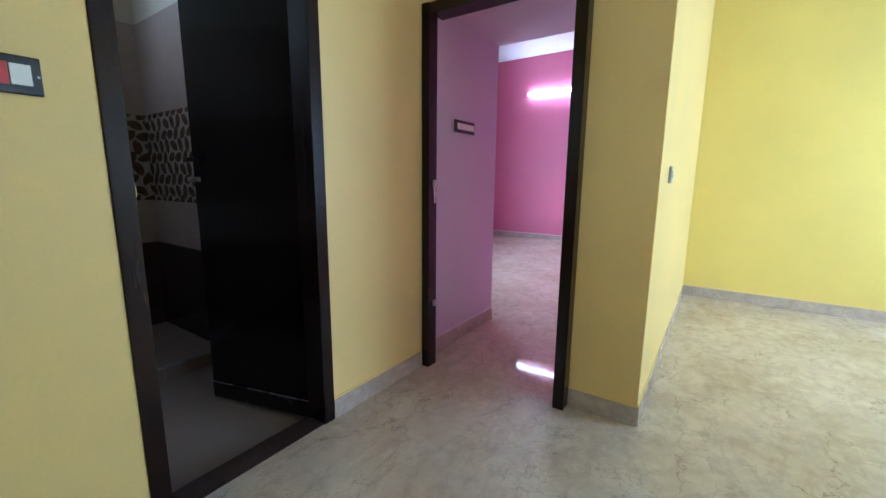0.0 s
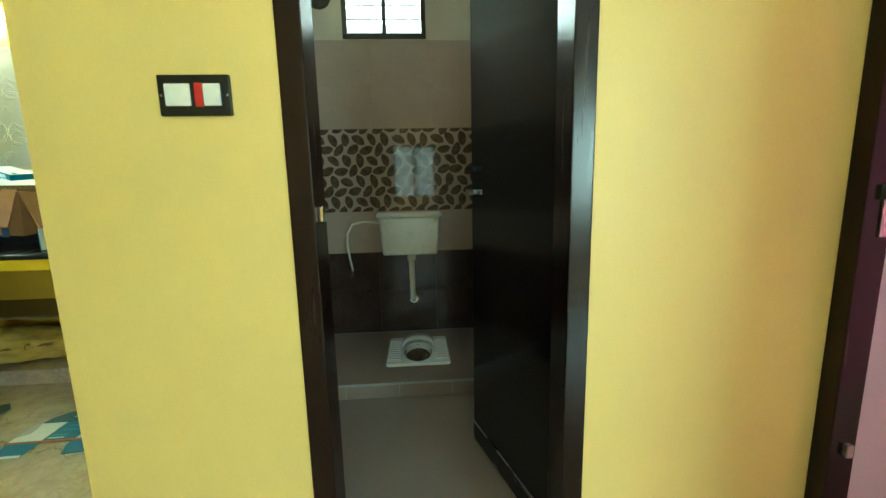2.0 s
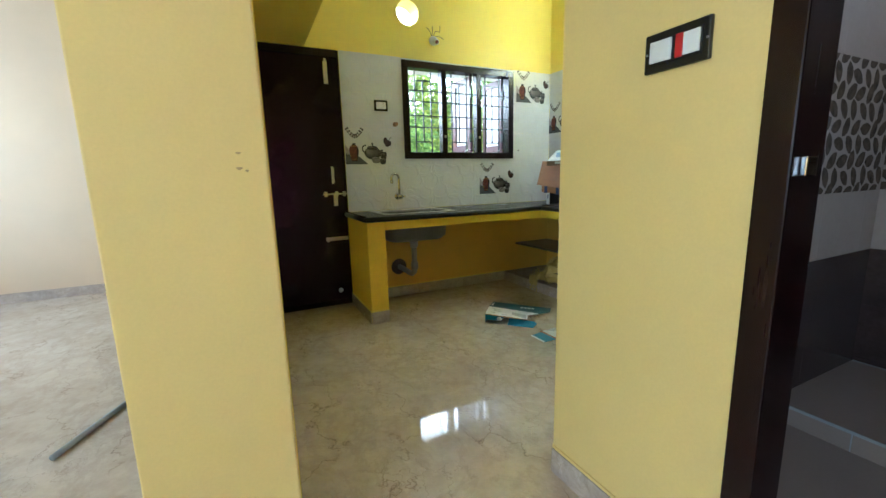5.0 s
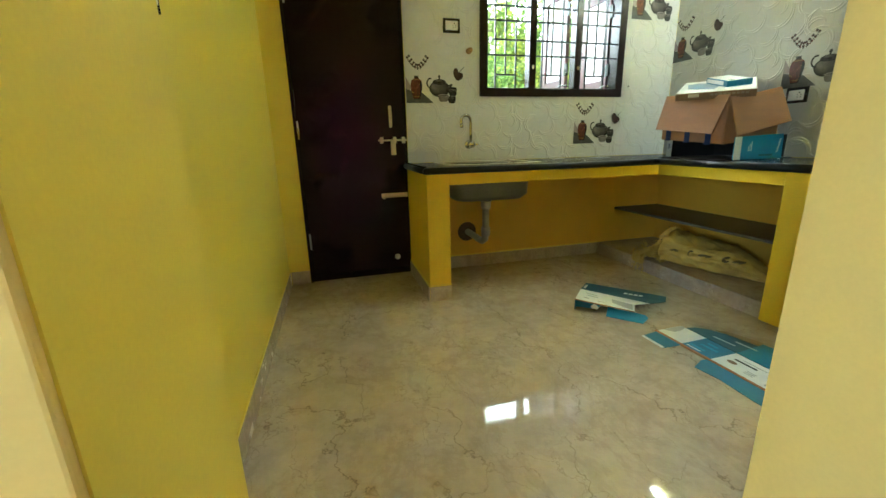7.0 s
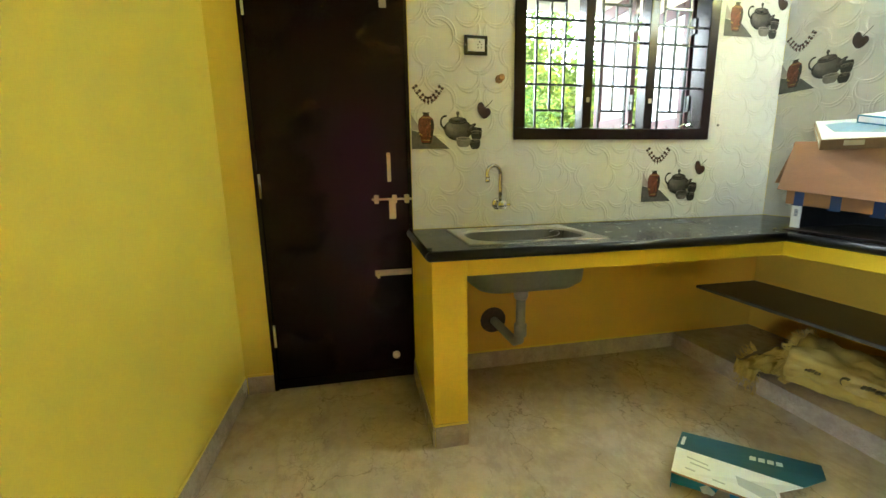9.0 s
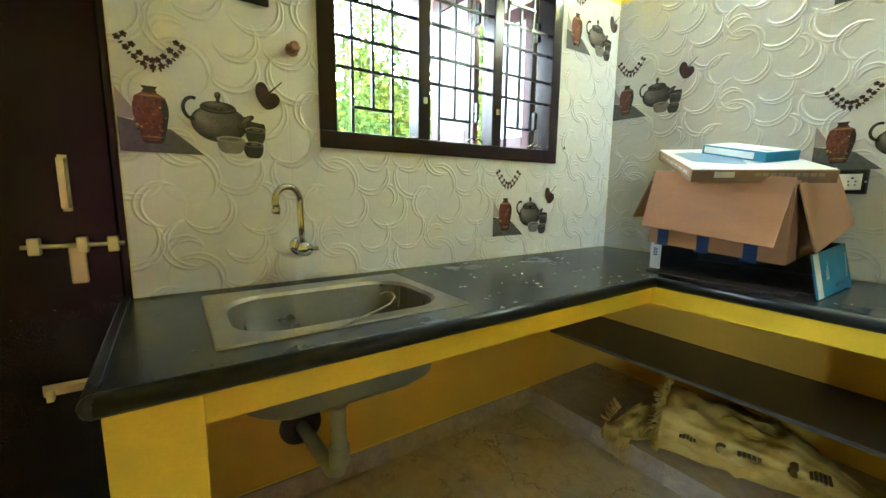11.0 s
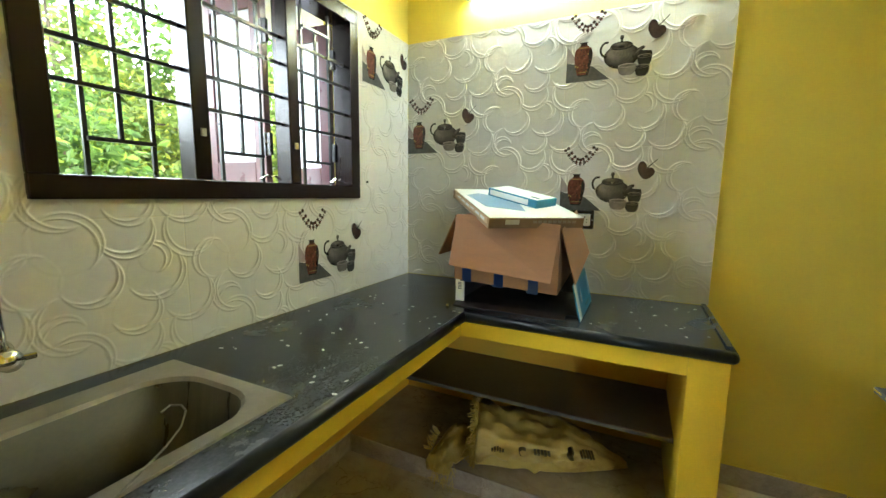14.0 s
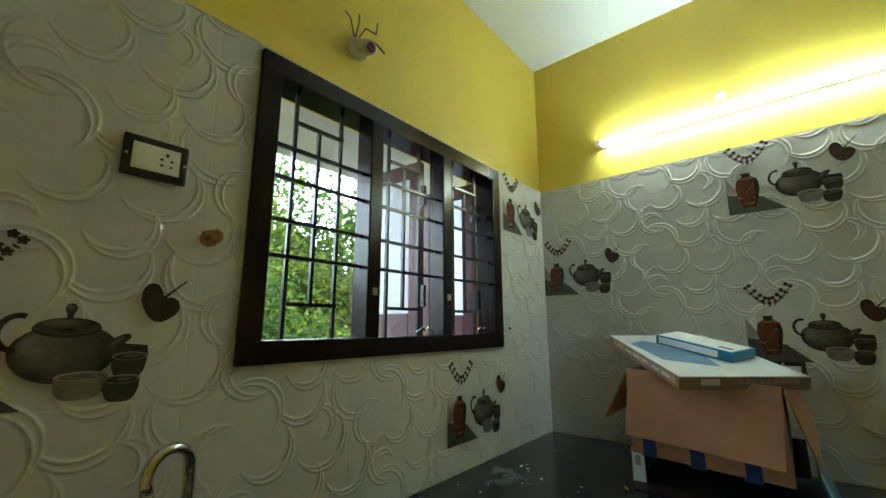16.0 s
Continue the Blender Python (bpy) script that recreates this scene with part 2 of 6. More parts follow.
def granite():
    """Black granite, dusty: pale smears and plaster dust over a dark polished stone."""
    m, n, l, b = tree("dusty_black_granite")
    fine = noise_node(n, l, 130, 4)
    dust = noise_node(n, l, 2.2, 8, rough=0.72)
    smear = noise_node(n, l, 9, 7, stretch=(0.55, 2.4, 1), rough=0.7)
    base = ramp(n, l, fine.outputs["Fac"], [(0.4, (0.010, 0.012, 0.013)), (0.72, (0.040, 0.044, 0.046))])
    df = ramp(n, l, dust.outputs["Fac"], [(0.42, (0, 0, 0)), (0.90, (0.26, 0.26, 0.26))])
    sf = ramp(n, l, smear.outputs["Fac"], [(0.46, (0, 0, 0)), (0.85, (0.24, 0.24, 0.24))])
    col = mix(n, l, df.outputs[0], base.outputs[0], (0.115, 0.125, 0.12))
    col = mix(n, l, sf.outputs[0], col, (0.16, 0.165, 0.155))
    l.new(col, b.inputs["Base Color"])
    b.inputs["Specular IOR Level"].default_value = 0.3
    rr = ramp(n, l, dust.outputs["Fac"], [(0.3, (0.17,) * 3), (0.75, (0.32,) * 3)])
    l.new(rr.outputs[0], b.inputs["Roughness"])
    return m


GRANITE = granite()
NOSING = surface("polished_black_granite_edge", (0.011, 0.013, 0.014), 0.33, vary=0.4, scale=9, grain=110, relief=0.03, spec=0.3)
KTILE = surface("white_relief_ceramic", (0.62, 0.60, 0.55), 0.15, vary=0.05, scale=2.5, grain=40, relief=0.0)

# ---------- mesh helpers ----------


def mesh_object(name, bm, mats, parent=None, smooth=False):
    me = bpy.data.meshes.new(name)
    bm.to_mesh(me)
    bm.free()
    for m in mats if isinstance(mats, (list, tuple)) else [mats]:
        me.materials.append(m)
    if smooth:
        for p in me.polygons:
            p.use_smooth = True
    ob = new(name, me)
    if parent is not None:
        ob.parent = parent
    return ob


def part(name, bm, material, parent, label="", smooth=False):
    ob = mesh_object(name, bm, material, parent, smooth)
    if label:
        ob["label"] = label
    return ob


def thing(name, label, category, group="", at=(0, 0, 0), turn=0.0):
    ob = new(name)
    ob.empty_display_size = 0.1
    ob.matrix_basis = pose(*at, 0, 0, turn)
    return tagged(ob, label, category, group)


def boxes(*spans, bevel=0.0, mat_index=None):
    """One bmesh of boxes, each ((x0, x1), (y0, y1), (z0, z1))."""
    bm = bmesh.new()
    for k, (xs, ys, zs) in enumerate(spans):
        c = [(a + b) / 2 for a, b in (xs, ys, zs)]
        d = [abs(b - a) for a, b in (xs, ys, zs)]
        r = bmesh.ops.create_cube(bm, size=1.0, matrix=Matrix.Translation(c) @ Matrix.Diagonal((*d, 1)))
        if mat_index:
            for f in {f for v in r["verts"] for f in v.link_faces}:
                f.material_index = mat_index[k]
    if bevel:
        bmesh.ops.bevel(bm, geom=bm.edges[:], offset=bevel, segments=2, profile=0.6, affect="EDGES", clamp_overlap=True)
    return bm


def cell_slab(us, vs, holes, w0, w1, axis="z"):
    """One connected slab over the grid us x vs, open where a cell's middle lies in a hole (u0, u1, v0, v1), across w0..w1."""
    us, vs = sorted(set(us)), sorted(set(vs))
    bm = bmesh.new()
    put = {"z": lambda u, v, w: (u, v, w), "y": lambda u, v, w: (u, w, v), "x": lambda u, v, w: (w, u, v)}[axis]
    grid = {(i, j, k): bm.verts.new(put(u, v, w)) for i, u in enumerate(us) for j, v in enumerate(vs) for k, w in enumerate((w0, w1))}
    solid = lambda i, j: 0 <= i < len(us) - 1 and 0 <= j < len(vs) - 1 and not any(a < (us[i] + us[i + 1]) / 2 < b and c < (vs[j] + vs[j + 1]) / 2 < d for a, b, c, d in holes)
    for i in range(len(us) - 1):
        for j in range(len(vs) - 1):
            if not solid(i, j):
                continue
            for k in (0, 1):
                bm.faces.new([grid[p] for p in ((i, j, k), (i + 1, j, k), (i + 1, j + 1, k), (i, j + 1, k))])
            for di, dj, p, q in ((-1, 0, (i, j), (i, j + 1)), (1, 0, (i + 1, j), (i + 1, j + 1)), (0, -1, (i, j), (i + 1, j)), (0, 1, (i, j + 1), (i + 1, j + 1))):
                if not solid(i + di, j + dj):
                    bm.faces.new([grid[(*p, 0)], grid[(*q, 0)], grid[(*q, 1)], grid[(*p, 1)]])
    bmesh.ops.delete(bm, geom=[v for v in bm.verts if not v.link_faces], context="VERTS")
    bmesh.ops.recalc_face_normals(bm, faces=bm.faces)
    return bm


def structure(name, bm, material, label, category="wall", smooth=False):
    return tagged(mesh_object(name, bm, material, None, smooth), label, category, kind="structure")


def tube_bm(path, radius, seg=10, bm=None, closed_ends=True):
    """A round pipe along a polyline; radius may be one value or one for each point."""
    bm = bm or bmesh.new()
    pts = [Vector(p) for p in path]
    rings, side = [], None
    for i, p in enumerate(pts):
        t = (pts[min(i + 1, len(pts) - 1)] - pts[max(i - 1, 0)]).normalized()
        if side is None:
            side = t.cross(Vector((0, 0, 1)) if abs(t.z) < 0.9 else Vector((1, 0, 0))).normalized()
        side = (side - t * side.dot(t)).normalized()
        up = t.cross(side)
        r = radius[i] if isinstance(radius, (list, tuple)) else radius
        rings.append([bm.verts.new(p + (side * math.cos(a) + up * math.sin(a)) * r) for a in (2 * math.pi * k / seg for k in range(seg))])
    for a, b in zip(rings, rings[1:]):
        for k in range(seg):
            bm.faces.new((a[k], a[(k + 1) % seg], b[(k + 1) % seg], b[k]))
    if closed_ends:
        bm.faces.new(rings[0][::-1])
        bm.faces.new(rings[-1])
    return bm


def lathe(profile, seg=24, axis="z"):
    """A turned shape from (radius, height) pairs."""
    bm = bmesh.new()
    rings = [[bm.verts.new((r * math.cos(2 * math.pi * k / seg), r * math.sin(2 * math.pi * k / seg), h)) for k in range(seg)] for r, h in profile]
    for a, b in zip(rings, rings[1:]):
        for k in range(seg):
            bm.faces.new((a[k], a[(k + 1) % seg], b[(k + 1) % seg], b[k]))
    bm.faces.new(rings[0][::-1])
    bm.faces.new(rings[-1])
    if axis == "y":
        bmesh.ops.rotate(bm, verts=bm.verts, matrix=Matrix.Rotation(radians(-90), 3, "X"))
    if axis == "x":
        bmesh.ops.rotate(bm, verts=bm.verts, matrix=Matrix.Rotation(radians(90), 3, "Y"))
    return bm


def moved(bm, x, y, z, rx=0, ry=0, rz=0):
    bmesh.ops.transform(bm, matrix=pose(x, y, z, rx, ry, rz), verts=bm.verts)
    return bm


def slab(outline, thick, m=None):
    """A flat piece from an outline in x, y, raised by its thickness."""
    bm = bmesh.new()
    f = bm.faces.new([bm.verts.new((*p, 0)) for p in outline])
    r = bmesh.ops.extrude_face_region(bm, geom=[f])
    bmesh.ops.translate(bm, verts=[v for v in r["geom"] if isinstance(v, bmesh.types.BMVert)], vec=(0, 0, thick))
    bmesh.ops.recalc_face_normals(bm, faces=bm.faces)
    if m:
        bmesh.ops.transform(bm, matrix=m, verts=bm.verts)
    return bm


# ---------- large structure ----------
KX0, KX1, KY0, KY1, KH = -3.868, -0.62, -2.728, -0.155, 3.08
HX, HY = -1.71, 4.92

structure("floor_kitchen", boxes(((-3.95, -0.545), (-2.85, -0.086), (-0.15, 0.0))), FLOOR, "polished beige marble-print kitchen floor with fine cracks", "floor")
structure("floor_hall", boxes(((-1.77, 3.4), (-0.086, 2.09), (-0.15, 0.0)), ((-0.5, 3.4), (2.09, 5.2), (-0.15, 0.0)), ((-0.545, 1.3), (-1.1, -0.086), (-0.15, 0.0))), FLOOR, "polished grey-beige marble-print hall floor", "floor")
structure("floor_pink_room", boxes(((-4.5, -0.5), (2.09, 8.1), (-0.15, 0.0))), FLOOR, "polished marble-print floor of the pink room", "floor")
structure("floor_bedroom", boxes(((-0.545, 2.7), (-4.7, -1.1), (-0.15, 0.0))), FLOOR, "pale polished marble-print bedroom floor", "floor")
structure("floor_bathroom", boxes(((-4.0, -1.77), (-0.06, 1.4), (-0.2, -0.05))), BATHFLOOR, "dark grey-brown bathroom floor", "floor")

structure("ceiling_kitchen", boxes(((-4.06, -0.47), (-2.92, -0.016), (KH, KH + 0.12))), WHITE, "white painted kitchen ceiling", "ceiling")
structure("ceiling_hall", boxes(((-1.83, 3.5), (-0.016, 2.03), (KH, KH + 0.12)), ((-0.57, 3.5), (2.03, 5.2), (KH, KH + 0.12)), ((-0.47, 1.4), (-1.1, -0.016), (KH, KH + 0.12))), WHITE, "white painted hall ceiling", "ceiling")
structure("ceiling_pink_room", boxes(((-4.7, -0.57), (2.03, 8.2), (3.62, 3.74))), WHITE, "white painted ceiling of the pink room", "ceiling")
structure("ceiling_bathroom", boxes(((-4.06, -1.83), (-0.016, 1.45), (2.95, 3.07))), WHITE, "white painted bathroom ceiling", "ceiling")
structure("ceiling_bedroom", boxes(((-0.47, 2.8), (-4.8, -1.1), (3.05, 3.17))), WHITE, "white painted bedroom ceiling", "ceiling")

# kitchen
WX0, WX1, WZ0, WZ1 = -3.36, -2.117, 1.335, 2.22
DX0, DX1, DZ = -1.55, -0.765, 2.235
HOLE = (-2.205, 2.63, 0.106)


def holed_panel(x0, x1, z0, z1, y0, y1, cx, cz, r, seg=32):
    """A wall panel across y0..y1 with a round hole through it."""
    bm = bmesh.new()
    outer, inner = [], []
    for k in range(seg):
        a = 2 * math.pi * k / seg
        c, s = math.cos(a), math.sin(a)
        tx = ((x1 - cx) if c > 0 else (x0 - cx)) / c if abs(c) > 1e-6 else 1e9
        tz = ((z1 - cz) if s > 0 else (z0 - cz)) / s if abs(s) > 1e-6 else 1e9
        q = min(tx, tz)
        outer.append((cx + c * q, cz + s * q))
        inner.append((cx + c * r, cz + s * r))
    corners = [(x0, z0), (x1, z0), (x1, z1), (x0, z1)]
    for y, flip in ((y0, True), (y1, False)):
        for k in range(seg):
            j = (k + 1) % seg
            pts = [inner[k], outer[k]]
            for c in corners:
                if min(abs(outer[k][0] - c[0]), abs(outer[j][0] - c[0])) < 1e-6 and min(abs(outer[k][1] - c[1]), abs(outer[j][1] - c[1])) < 1e-6 and c not in (outer[k], outer[j]):
                    pts.append(c)
            pts += [outer[j], inner[j]]
            f = bm.faces.new([bm.verts.new((px, y, pz)) for px, pz in pts])
    for k in range(seg):
        j = (k + 1) % seg
        bm.faces.new([bm.verts.new((inner[k][0], y0, inner[k][1])), bm.verts.new((inner[j][0], y0, inner[j][1])), bm.verts.new((inner[j][0], y1, inner[j][1])), bm.verts.new((inner[k][0], y1, inner[k][1]))])
    bmesh.ops.remove_doubles(bm, verts=bm.verts, dist=1e-5)
    bmesh.ops.recalc_face_normals(bm, faces=bm.faces)
    return bm


SY = (-2.92, KY0)
structure("wall_kitchen_south", cell_slab((-4.06, WX0, -2.45, WX1, -1.95, DX0, DX1, -0.47), (-0.1, WZ0, WZ1, DZ, 2.4, KH), ((WX0, WX1, WZ0, WZ1), (DX0, DX1, -1, DZ), (-2.45, -1.95, 2.4, 9)), *SY, "y"), YELLOW, "deep yellow painted kitchen wall with window and door openings")
structure("wall_kitchen_south_vent", holed_panel(-2.45, -1.95, 2.4, KH, -2.92, KY0, *HOLE), YELLOW, "yellow wall panel with a round ventilation hole")
structure("wall_kitchen_west", boxes(((-4.06, KX0), (KY0, KY1), (-0.1, KH))), YELLOW, "deep yellow painted kitchen wall")
structure("wall_kitchen_north", boxes(((-4.06, -1.83), (KY1, -0.008), (-0.1, KH))), YELLOW, "yellow painted kitchen wall with niche shelves")
structure("wall_kitchen_east", boxes(((KX1, -0.482), (KY0, -0.40), (-0.1, KH))), YELLOW, "yellow painted kitchen wall")
structure("wall_passage_west", boxes(((-0.482, -0.475), (-1.045, -0.40), (-0.1, KH))), HALLYELLOW, "pale yellow painted passage wall")
structure("wall_kitchen_jamb", boxes(((-0.782, -0.475), (-0.40, -0.022), (-0.1, KH)), bevel=0.004), HALLYELLOW, "pale yellow painted jamb of the kitchen opening")
structure("wall_kitchen_jamb_paint", boxes(((-0.785, -0.782), (-0.401, -0.034), (-0.1, KH))), YELLOW, "kitchen yellow paint on the jamb side")
structure("lintel_kitchen", boxes(((-1.71, -0.785), (KY1, -0.022), (2.3, KH))), YELLOW, "yellow lintel over the kitchen opening", "lintel")
structure("loft_kitchen", boxes(((KX0, KX1), (KY1 - 0.65, KY1), (2.25, 2.33)), ((-1.28, KX1), (KY0, KY1 - 0.65), (2.25, 2.33))), YELLOW, "yellow painted concrete loft slab", "loft")

# hall, bathroom front, pink room door wall
BY0, BY1, BZ = 0.44, 1.225, 2.16
structure("wall_hall_west", cell_slab((KY1, BY0, BY1, 2.03), (-0.1, BZ, KH), ((BY0, BY1, -1, BZ),), -1.83, HX, "x"), HALLYELLOW, "pale yellow painted hall wall with bathroom doorway")
PX0, PX1, PZ = -1.71, -0.785, 2.16
structure("wall_hall_north", boxes(((-0.785, -0.57), (2.03, 2.15), (-0.1, KH)), ((-1.83, -0.785), (2.03, 2.15), (PZ, 3.7))), HALLYELLOW, "yellow painted pier beside the pink room doorway")
structure("wall_hall_pier", boxes(((-0.57, -0.45), (2.03, HY), (-0.1, KH))), HALLYELLOW, "yellow painted hall wall with one switch")
structure("wall_hall_far", boxes(((-0.57, 3.5), (HY, HY + 0.15), (-0.1, KH))), FARYELLOW, "yellow painted far hall wall")
E0, E1 = 3.3, 3.45
structure("wall_hall_east", boxes(((E0, E1), (-1.1, 0.2), (-0.1, KH)), ((E0, E1), (0.2, 1.3), (-0.1, 0.9)), ((E0, E1), (0.2, 1.3), (2.2, KH)), ((E0, E1), (1.3, 2.9), (-0.1, KH)), ((E0, E1), (2.9, 4.3), (-0.1, 0.9)), ((E0, E1), (2.9, 4.3), (2.2, KH)), ((E0, E1), (4.3, HY), (-0.1, KH))), HALLYELLOW, "out-of-view yellow painted hall wall with window openings")
# The first window shows in the bathroom tiles; the second is added for light.
for name, ya, yb in (("window_3", 0.2, 1.3), ("window_4_added", 2.9, 4.3)):
    hw = tagged(new(name), "out-of-view dark-framed hall window with iron bars", "window", kind="structure")
    ym = (ya + yb) / 2
    for b in (((3.302, 3.36), (ya, ya + 0.07), (0.9, 2.2)), ((3.302, 3.36), (yb - 0.07, yb), (0.9, 2.2)), ((3.302, 3.36), (ya + 0.07, yb - 0.07), (0.9, 0.97)), ((3.302, 3.36), (ya + 0.07, yb - 0.07), (2.13, 2.2)), ((3.270, 3.299), (ym - 0.045, ym + 0.045), (0.97, 2.13))):
        part("window_frame", boxes(b, bevel=0.003), FRAME, hw)
    for k in range(1, 9):
        part("bar", tube_bm([(3.285, ya + 0.02, 0.97 + 0.13 * k), (3.285, yb - 0.02, 0.97 + 0.13 * k)], 0.007, 6), BLACK, hw)

structure("wall_hall_south", boxes(((1.2, E0), (-1.1, -0.95), (-0.1, KH)), ((1.2, 1.32), (-0.95, -0.016), (-0.1, KH))), HALLYELLOW, "yellow painted hall wall")
structure("wall_bedroom_north", boxes(((-0.47, -0.46), (-1.16, -1.04), (-0.1, KH)), ((-0.46, 0.45), (-1.16, -1.04), (2.15, KH)), ((0.45, 1.2), (-1.16, -1.04), (-0.1, KH))), HALLYELLOW, "yellow painted wall over the bedroom doorway")

# pink room
structure("wall_mauve_passage", boxes(((-1.89, -1.76), (2.032, 3.0), (-0.1, 3.7))), MAUVE, "mauve painted passage wall with a switch plate")
structure("wall_pink_near", boxes(((-4.6, -1.89), (2.88, 3.0), (-0.1, 3.7))), PINK, "pink painted room wall")
structure("wall_pink_far", boxes(((-4.6, -0.45), (7.95, 8.1), (-0.1, 3.7))), PINK, "pink painted far wall with a tube light")
structure("wall_pink_west", boxes(((-4.6, -4.36), (3.0, 4.4), (-0.1, 3.7)), ((-4.6, -4.36), (6.0, 7.95), (-0.1, 3.7)), ((-4.6, -4.36), (4.4, 6.0), (-0.1, 1.0)), ((-4.6, -4.36), (4.4, 6.0), (2.2, 3.7))), MAUVE, "pale lilac painted room wall with an added unseen window opening")
structure("wall_pink_east", boxes(((-0.62, -0.572), (2.15, 7.95), (-0.1, 3.7))), PINK, "pink painted room wall")
structure("loft_pink_room", boxes(((-1.76, -0.62), (2.15, 3.0), (2.22, 2.30))), MAUVE, "mauve painted loft slab over the passage", "loft")

# bathroom
structure("wall_bathroom_west", cell_slab((-0.008, 0.27, 0.87, 1.3), (-0.2, 2.27, 2.85, 2.95), ((0.27, 0.87, 2.27, 2.85),), -4.06, -3.8, "x"), CREAM, "cream painted bathroom wall with a high window opening")
structure("wall_bathroom_south", boxes(((-3.8, -1.83), (-0.008, 0.0), (-0.2, 2.95))), CREAM, "cream painted bathroom wall")
structure("wall_bathroom_north", boxes(((-4.06, -1.83), (1.3, 1.42), (-0.2, 2.95))), CREAM, "cream painted bathroom wall")

# bedroom
structure("wall_bedroom_south", boxes(((-0.47, 2.8), (-4.7, -4.55), (-0.1, KH))), BEIGE, "peach beige painted bedroom wall")
structure("wall_bedroom_west", boxes(((-0.469, -0.45), (-4.55, -1.16), (-0.1, KH))), BEIGE, "peach beige painted bedroom wall")
structure("wall_bedroom_east", boxes(((2.6, 2.75), (-4.55, -3.7), (-0.1, KH)), ((2.6, 2.75), (-2.3, -1.1), (-0.1, KH)), ((2.6, 2.75), (-3.7, -2.3), (-0.1, 1.0)), ((2.6, 2.75), (-3.7, -2.3), (2.2, KH))), BEIGE, "peach beige painted bedroom wall with an added unseen window opening")
structure("wall_bedroom_north_inner", boxes(((1.2, 2.6), (-1.16, -1.1), (-0.1, KH))), BEIGE, "peach beige painted bedroom wall")
structure("loft_bedroom", boxes(((-0.45, 1.2), (-1.89, -1.16), (2.25, 2.33))), BEIGE, "beige painted loft slab over the bedroom door", "loft")

# outside
# Unseen ground, kept pale so that it throws light up under the sunshade.
structure("ground", boxes(((-120, 120), (-120, 120), (-0.6, -0.45))), surface("pale_bounce_ground", (0.46, 0.45, 0.44), 0.9, vary=0.25, scale=0.6, grain=12), "unseen ground, pale grey to bounce light onto the sunshade", "ground")
structure("sunshade", boxes(((-3.75, -1.7), (-3.62, -2.92), (2.34, 2.42))), OUTER, "white plastered concrete sunshade over the window", "sunshade")

# ---------- kitchen: door ----------
YF = -2.728


def kitchen_door():
    d = tagged(new("door_1"), "closed dark maroon kitchen door with metal bolts", "door", kind="structure")
    part("door_frame", boxes(((DX1 - 0.022, DX1), (-2.86, -2.722), (0, DZ)), ((DX0, DX0 + 0.018), (-2.86, -2.722), (0, DZ)), ((DX0 + 0.018, DX1 - 0.022), (-2.86, -2.715), (DZ - 0.06, DZ)), bevel=0.003), FRAME, d)
    part("door_stop_bead", boxes(((DX1 - 0.06, DX1 - 0.022), (-2.86, -2.767), (0, DZ)), ((DX0 + 0.018, DX0 + 0.05), (-2.86, -2.767), (0, DZ)), ((DX0 + 0.05, DX1 - 0.06), (-2.86, -2.767), (DZ - 0.1, DZ - 0.061)), ((DX0 + 0.05, DX1 - 0.06), (-2.86, -2.767), (-0.01, 0.02))), FRAME, d)
    part("door_leaf", boxes(((DX0 + 0.02, DX1 - 0.025), (-2.765, -2.728), (0.008, DZ - 0.062)), bevel=0.003), LEAF, d)
    part("door_bottom_strip", boxes(((DX0 + 0.02, DX1 - 0.025), (-2.728, -2.722), (0.008, 0.06)), bevel=0.002), FRAME, d)
    for z in (1.95, 1.11, 0.32):
        part("hinge", tube_bm([(DX1 - 0.028, -2.713, z - 0.06), (DX1 - 0.028, -2.713, z + 0.06)], 0.006, 8), STEEL, d, "small steel hinge")
    # long bolt with padlock hasp
    for k, (x0, x1, z) in enumerate(((-1.545, -1.335, 1.03),)):
        bolt = part("bolt", tube_bm([(x0, -2.705, z), (x1, -2.705, z)], 0.006, 8), BRASSY, d, "sliding bolt with a hasp")
        for x in (-1.36, -1.455, -1.52):
            part("bolt_bracket", boxes(((x - 0.012, x + 0.012), (-2.727, -2.696), (z - 0.022, z + 0.022)), bevel=0.004), BRASSY, bolt)
        part("hasp", boxes(((-1.46, -1.425), (-2.722, -2.700), (z - 0.105, z - 0.005)), bevel=0.005), BRASSY, bolt)
    pull = part("handle", boxes(((-1.442, -1.422), (-2.727, -2.722), (1.12, 1.27)), ((-1.44, -1.424), (-2.70, -2.69), (1.14, 1.25)), ((-1.44, -1.424), (-2.722, -2.69), (1.13, 1.142)), ((-1.44, -1.424), (-2.722, -2.69), (1.248, 1.26)), bevel=0.002), BRASSY, d, "champagne metal pull handle")
    part("tower_bolt", boxes(((-1.535, -1.335), (-2.727, -2.72), (0.612, 0.645)), ((-1.53, -1.38), (-2.72, -2.706), (0.622, 0.636)), ((-1.36, -1.345), (-2.72, -2.695), (0.605, 0.632)), bevel=0.003), BRASSY, d, "short tower bolt")
    part("tower_bolt", boxes(((-1.45, -1.415), (-2.727, -2.72), (1.96, 2.14)), ((-1.44, -1.425), (-2.72, -2.706), (1.97, 2.16)), bevel=0.003), BRASSY, d, "short tower bolt")
    part("door_stop", moved(lathe([(0.020, 0), (0.022, 0.012), (0.014, 0.03), (0.006, 0.034)], 14, "y"), -1.432, -2.726, 0.145), BRASSY, d, "round metal door stop", smooth=True)


kitchen_door()

# ---------- kitchen: window ----------


SHUTTER = surface("maroon_shutter_paint", (0.10, 0.030, 0.040), 0.3, vary=0.2, scale=6, grain=40)


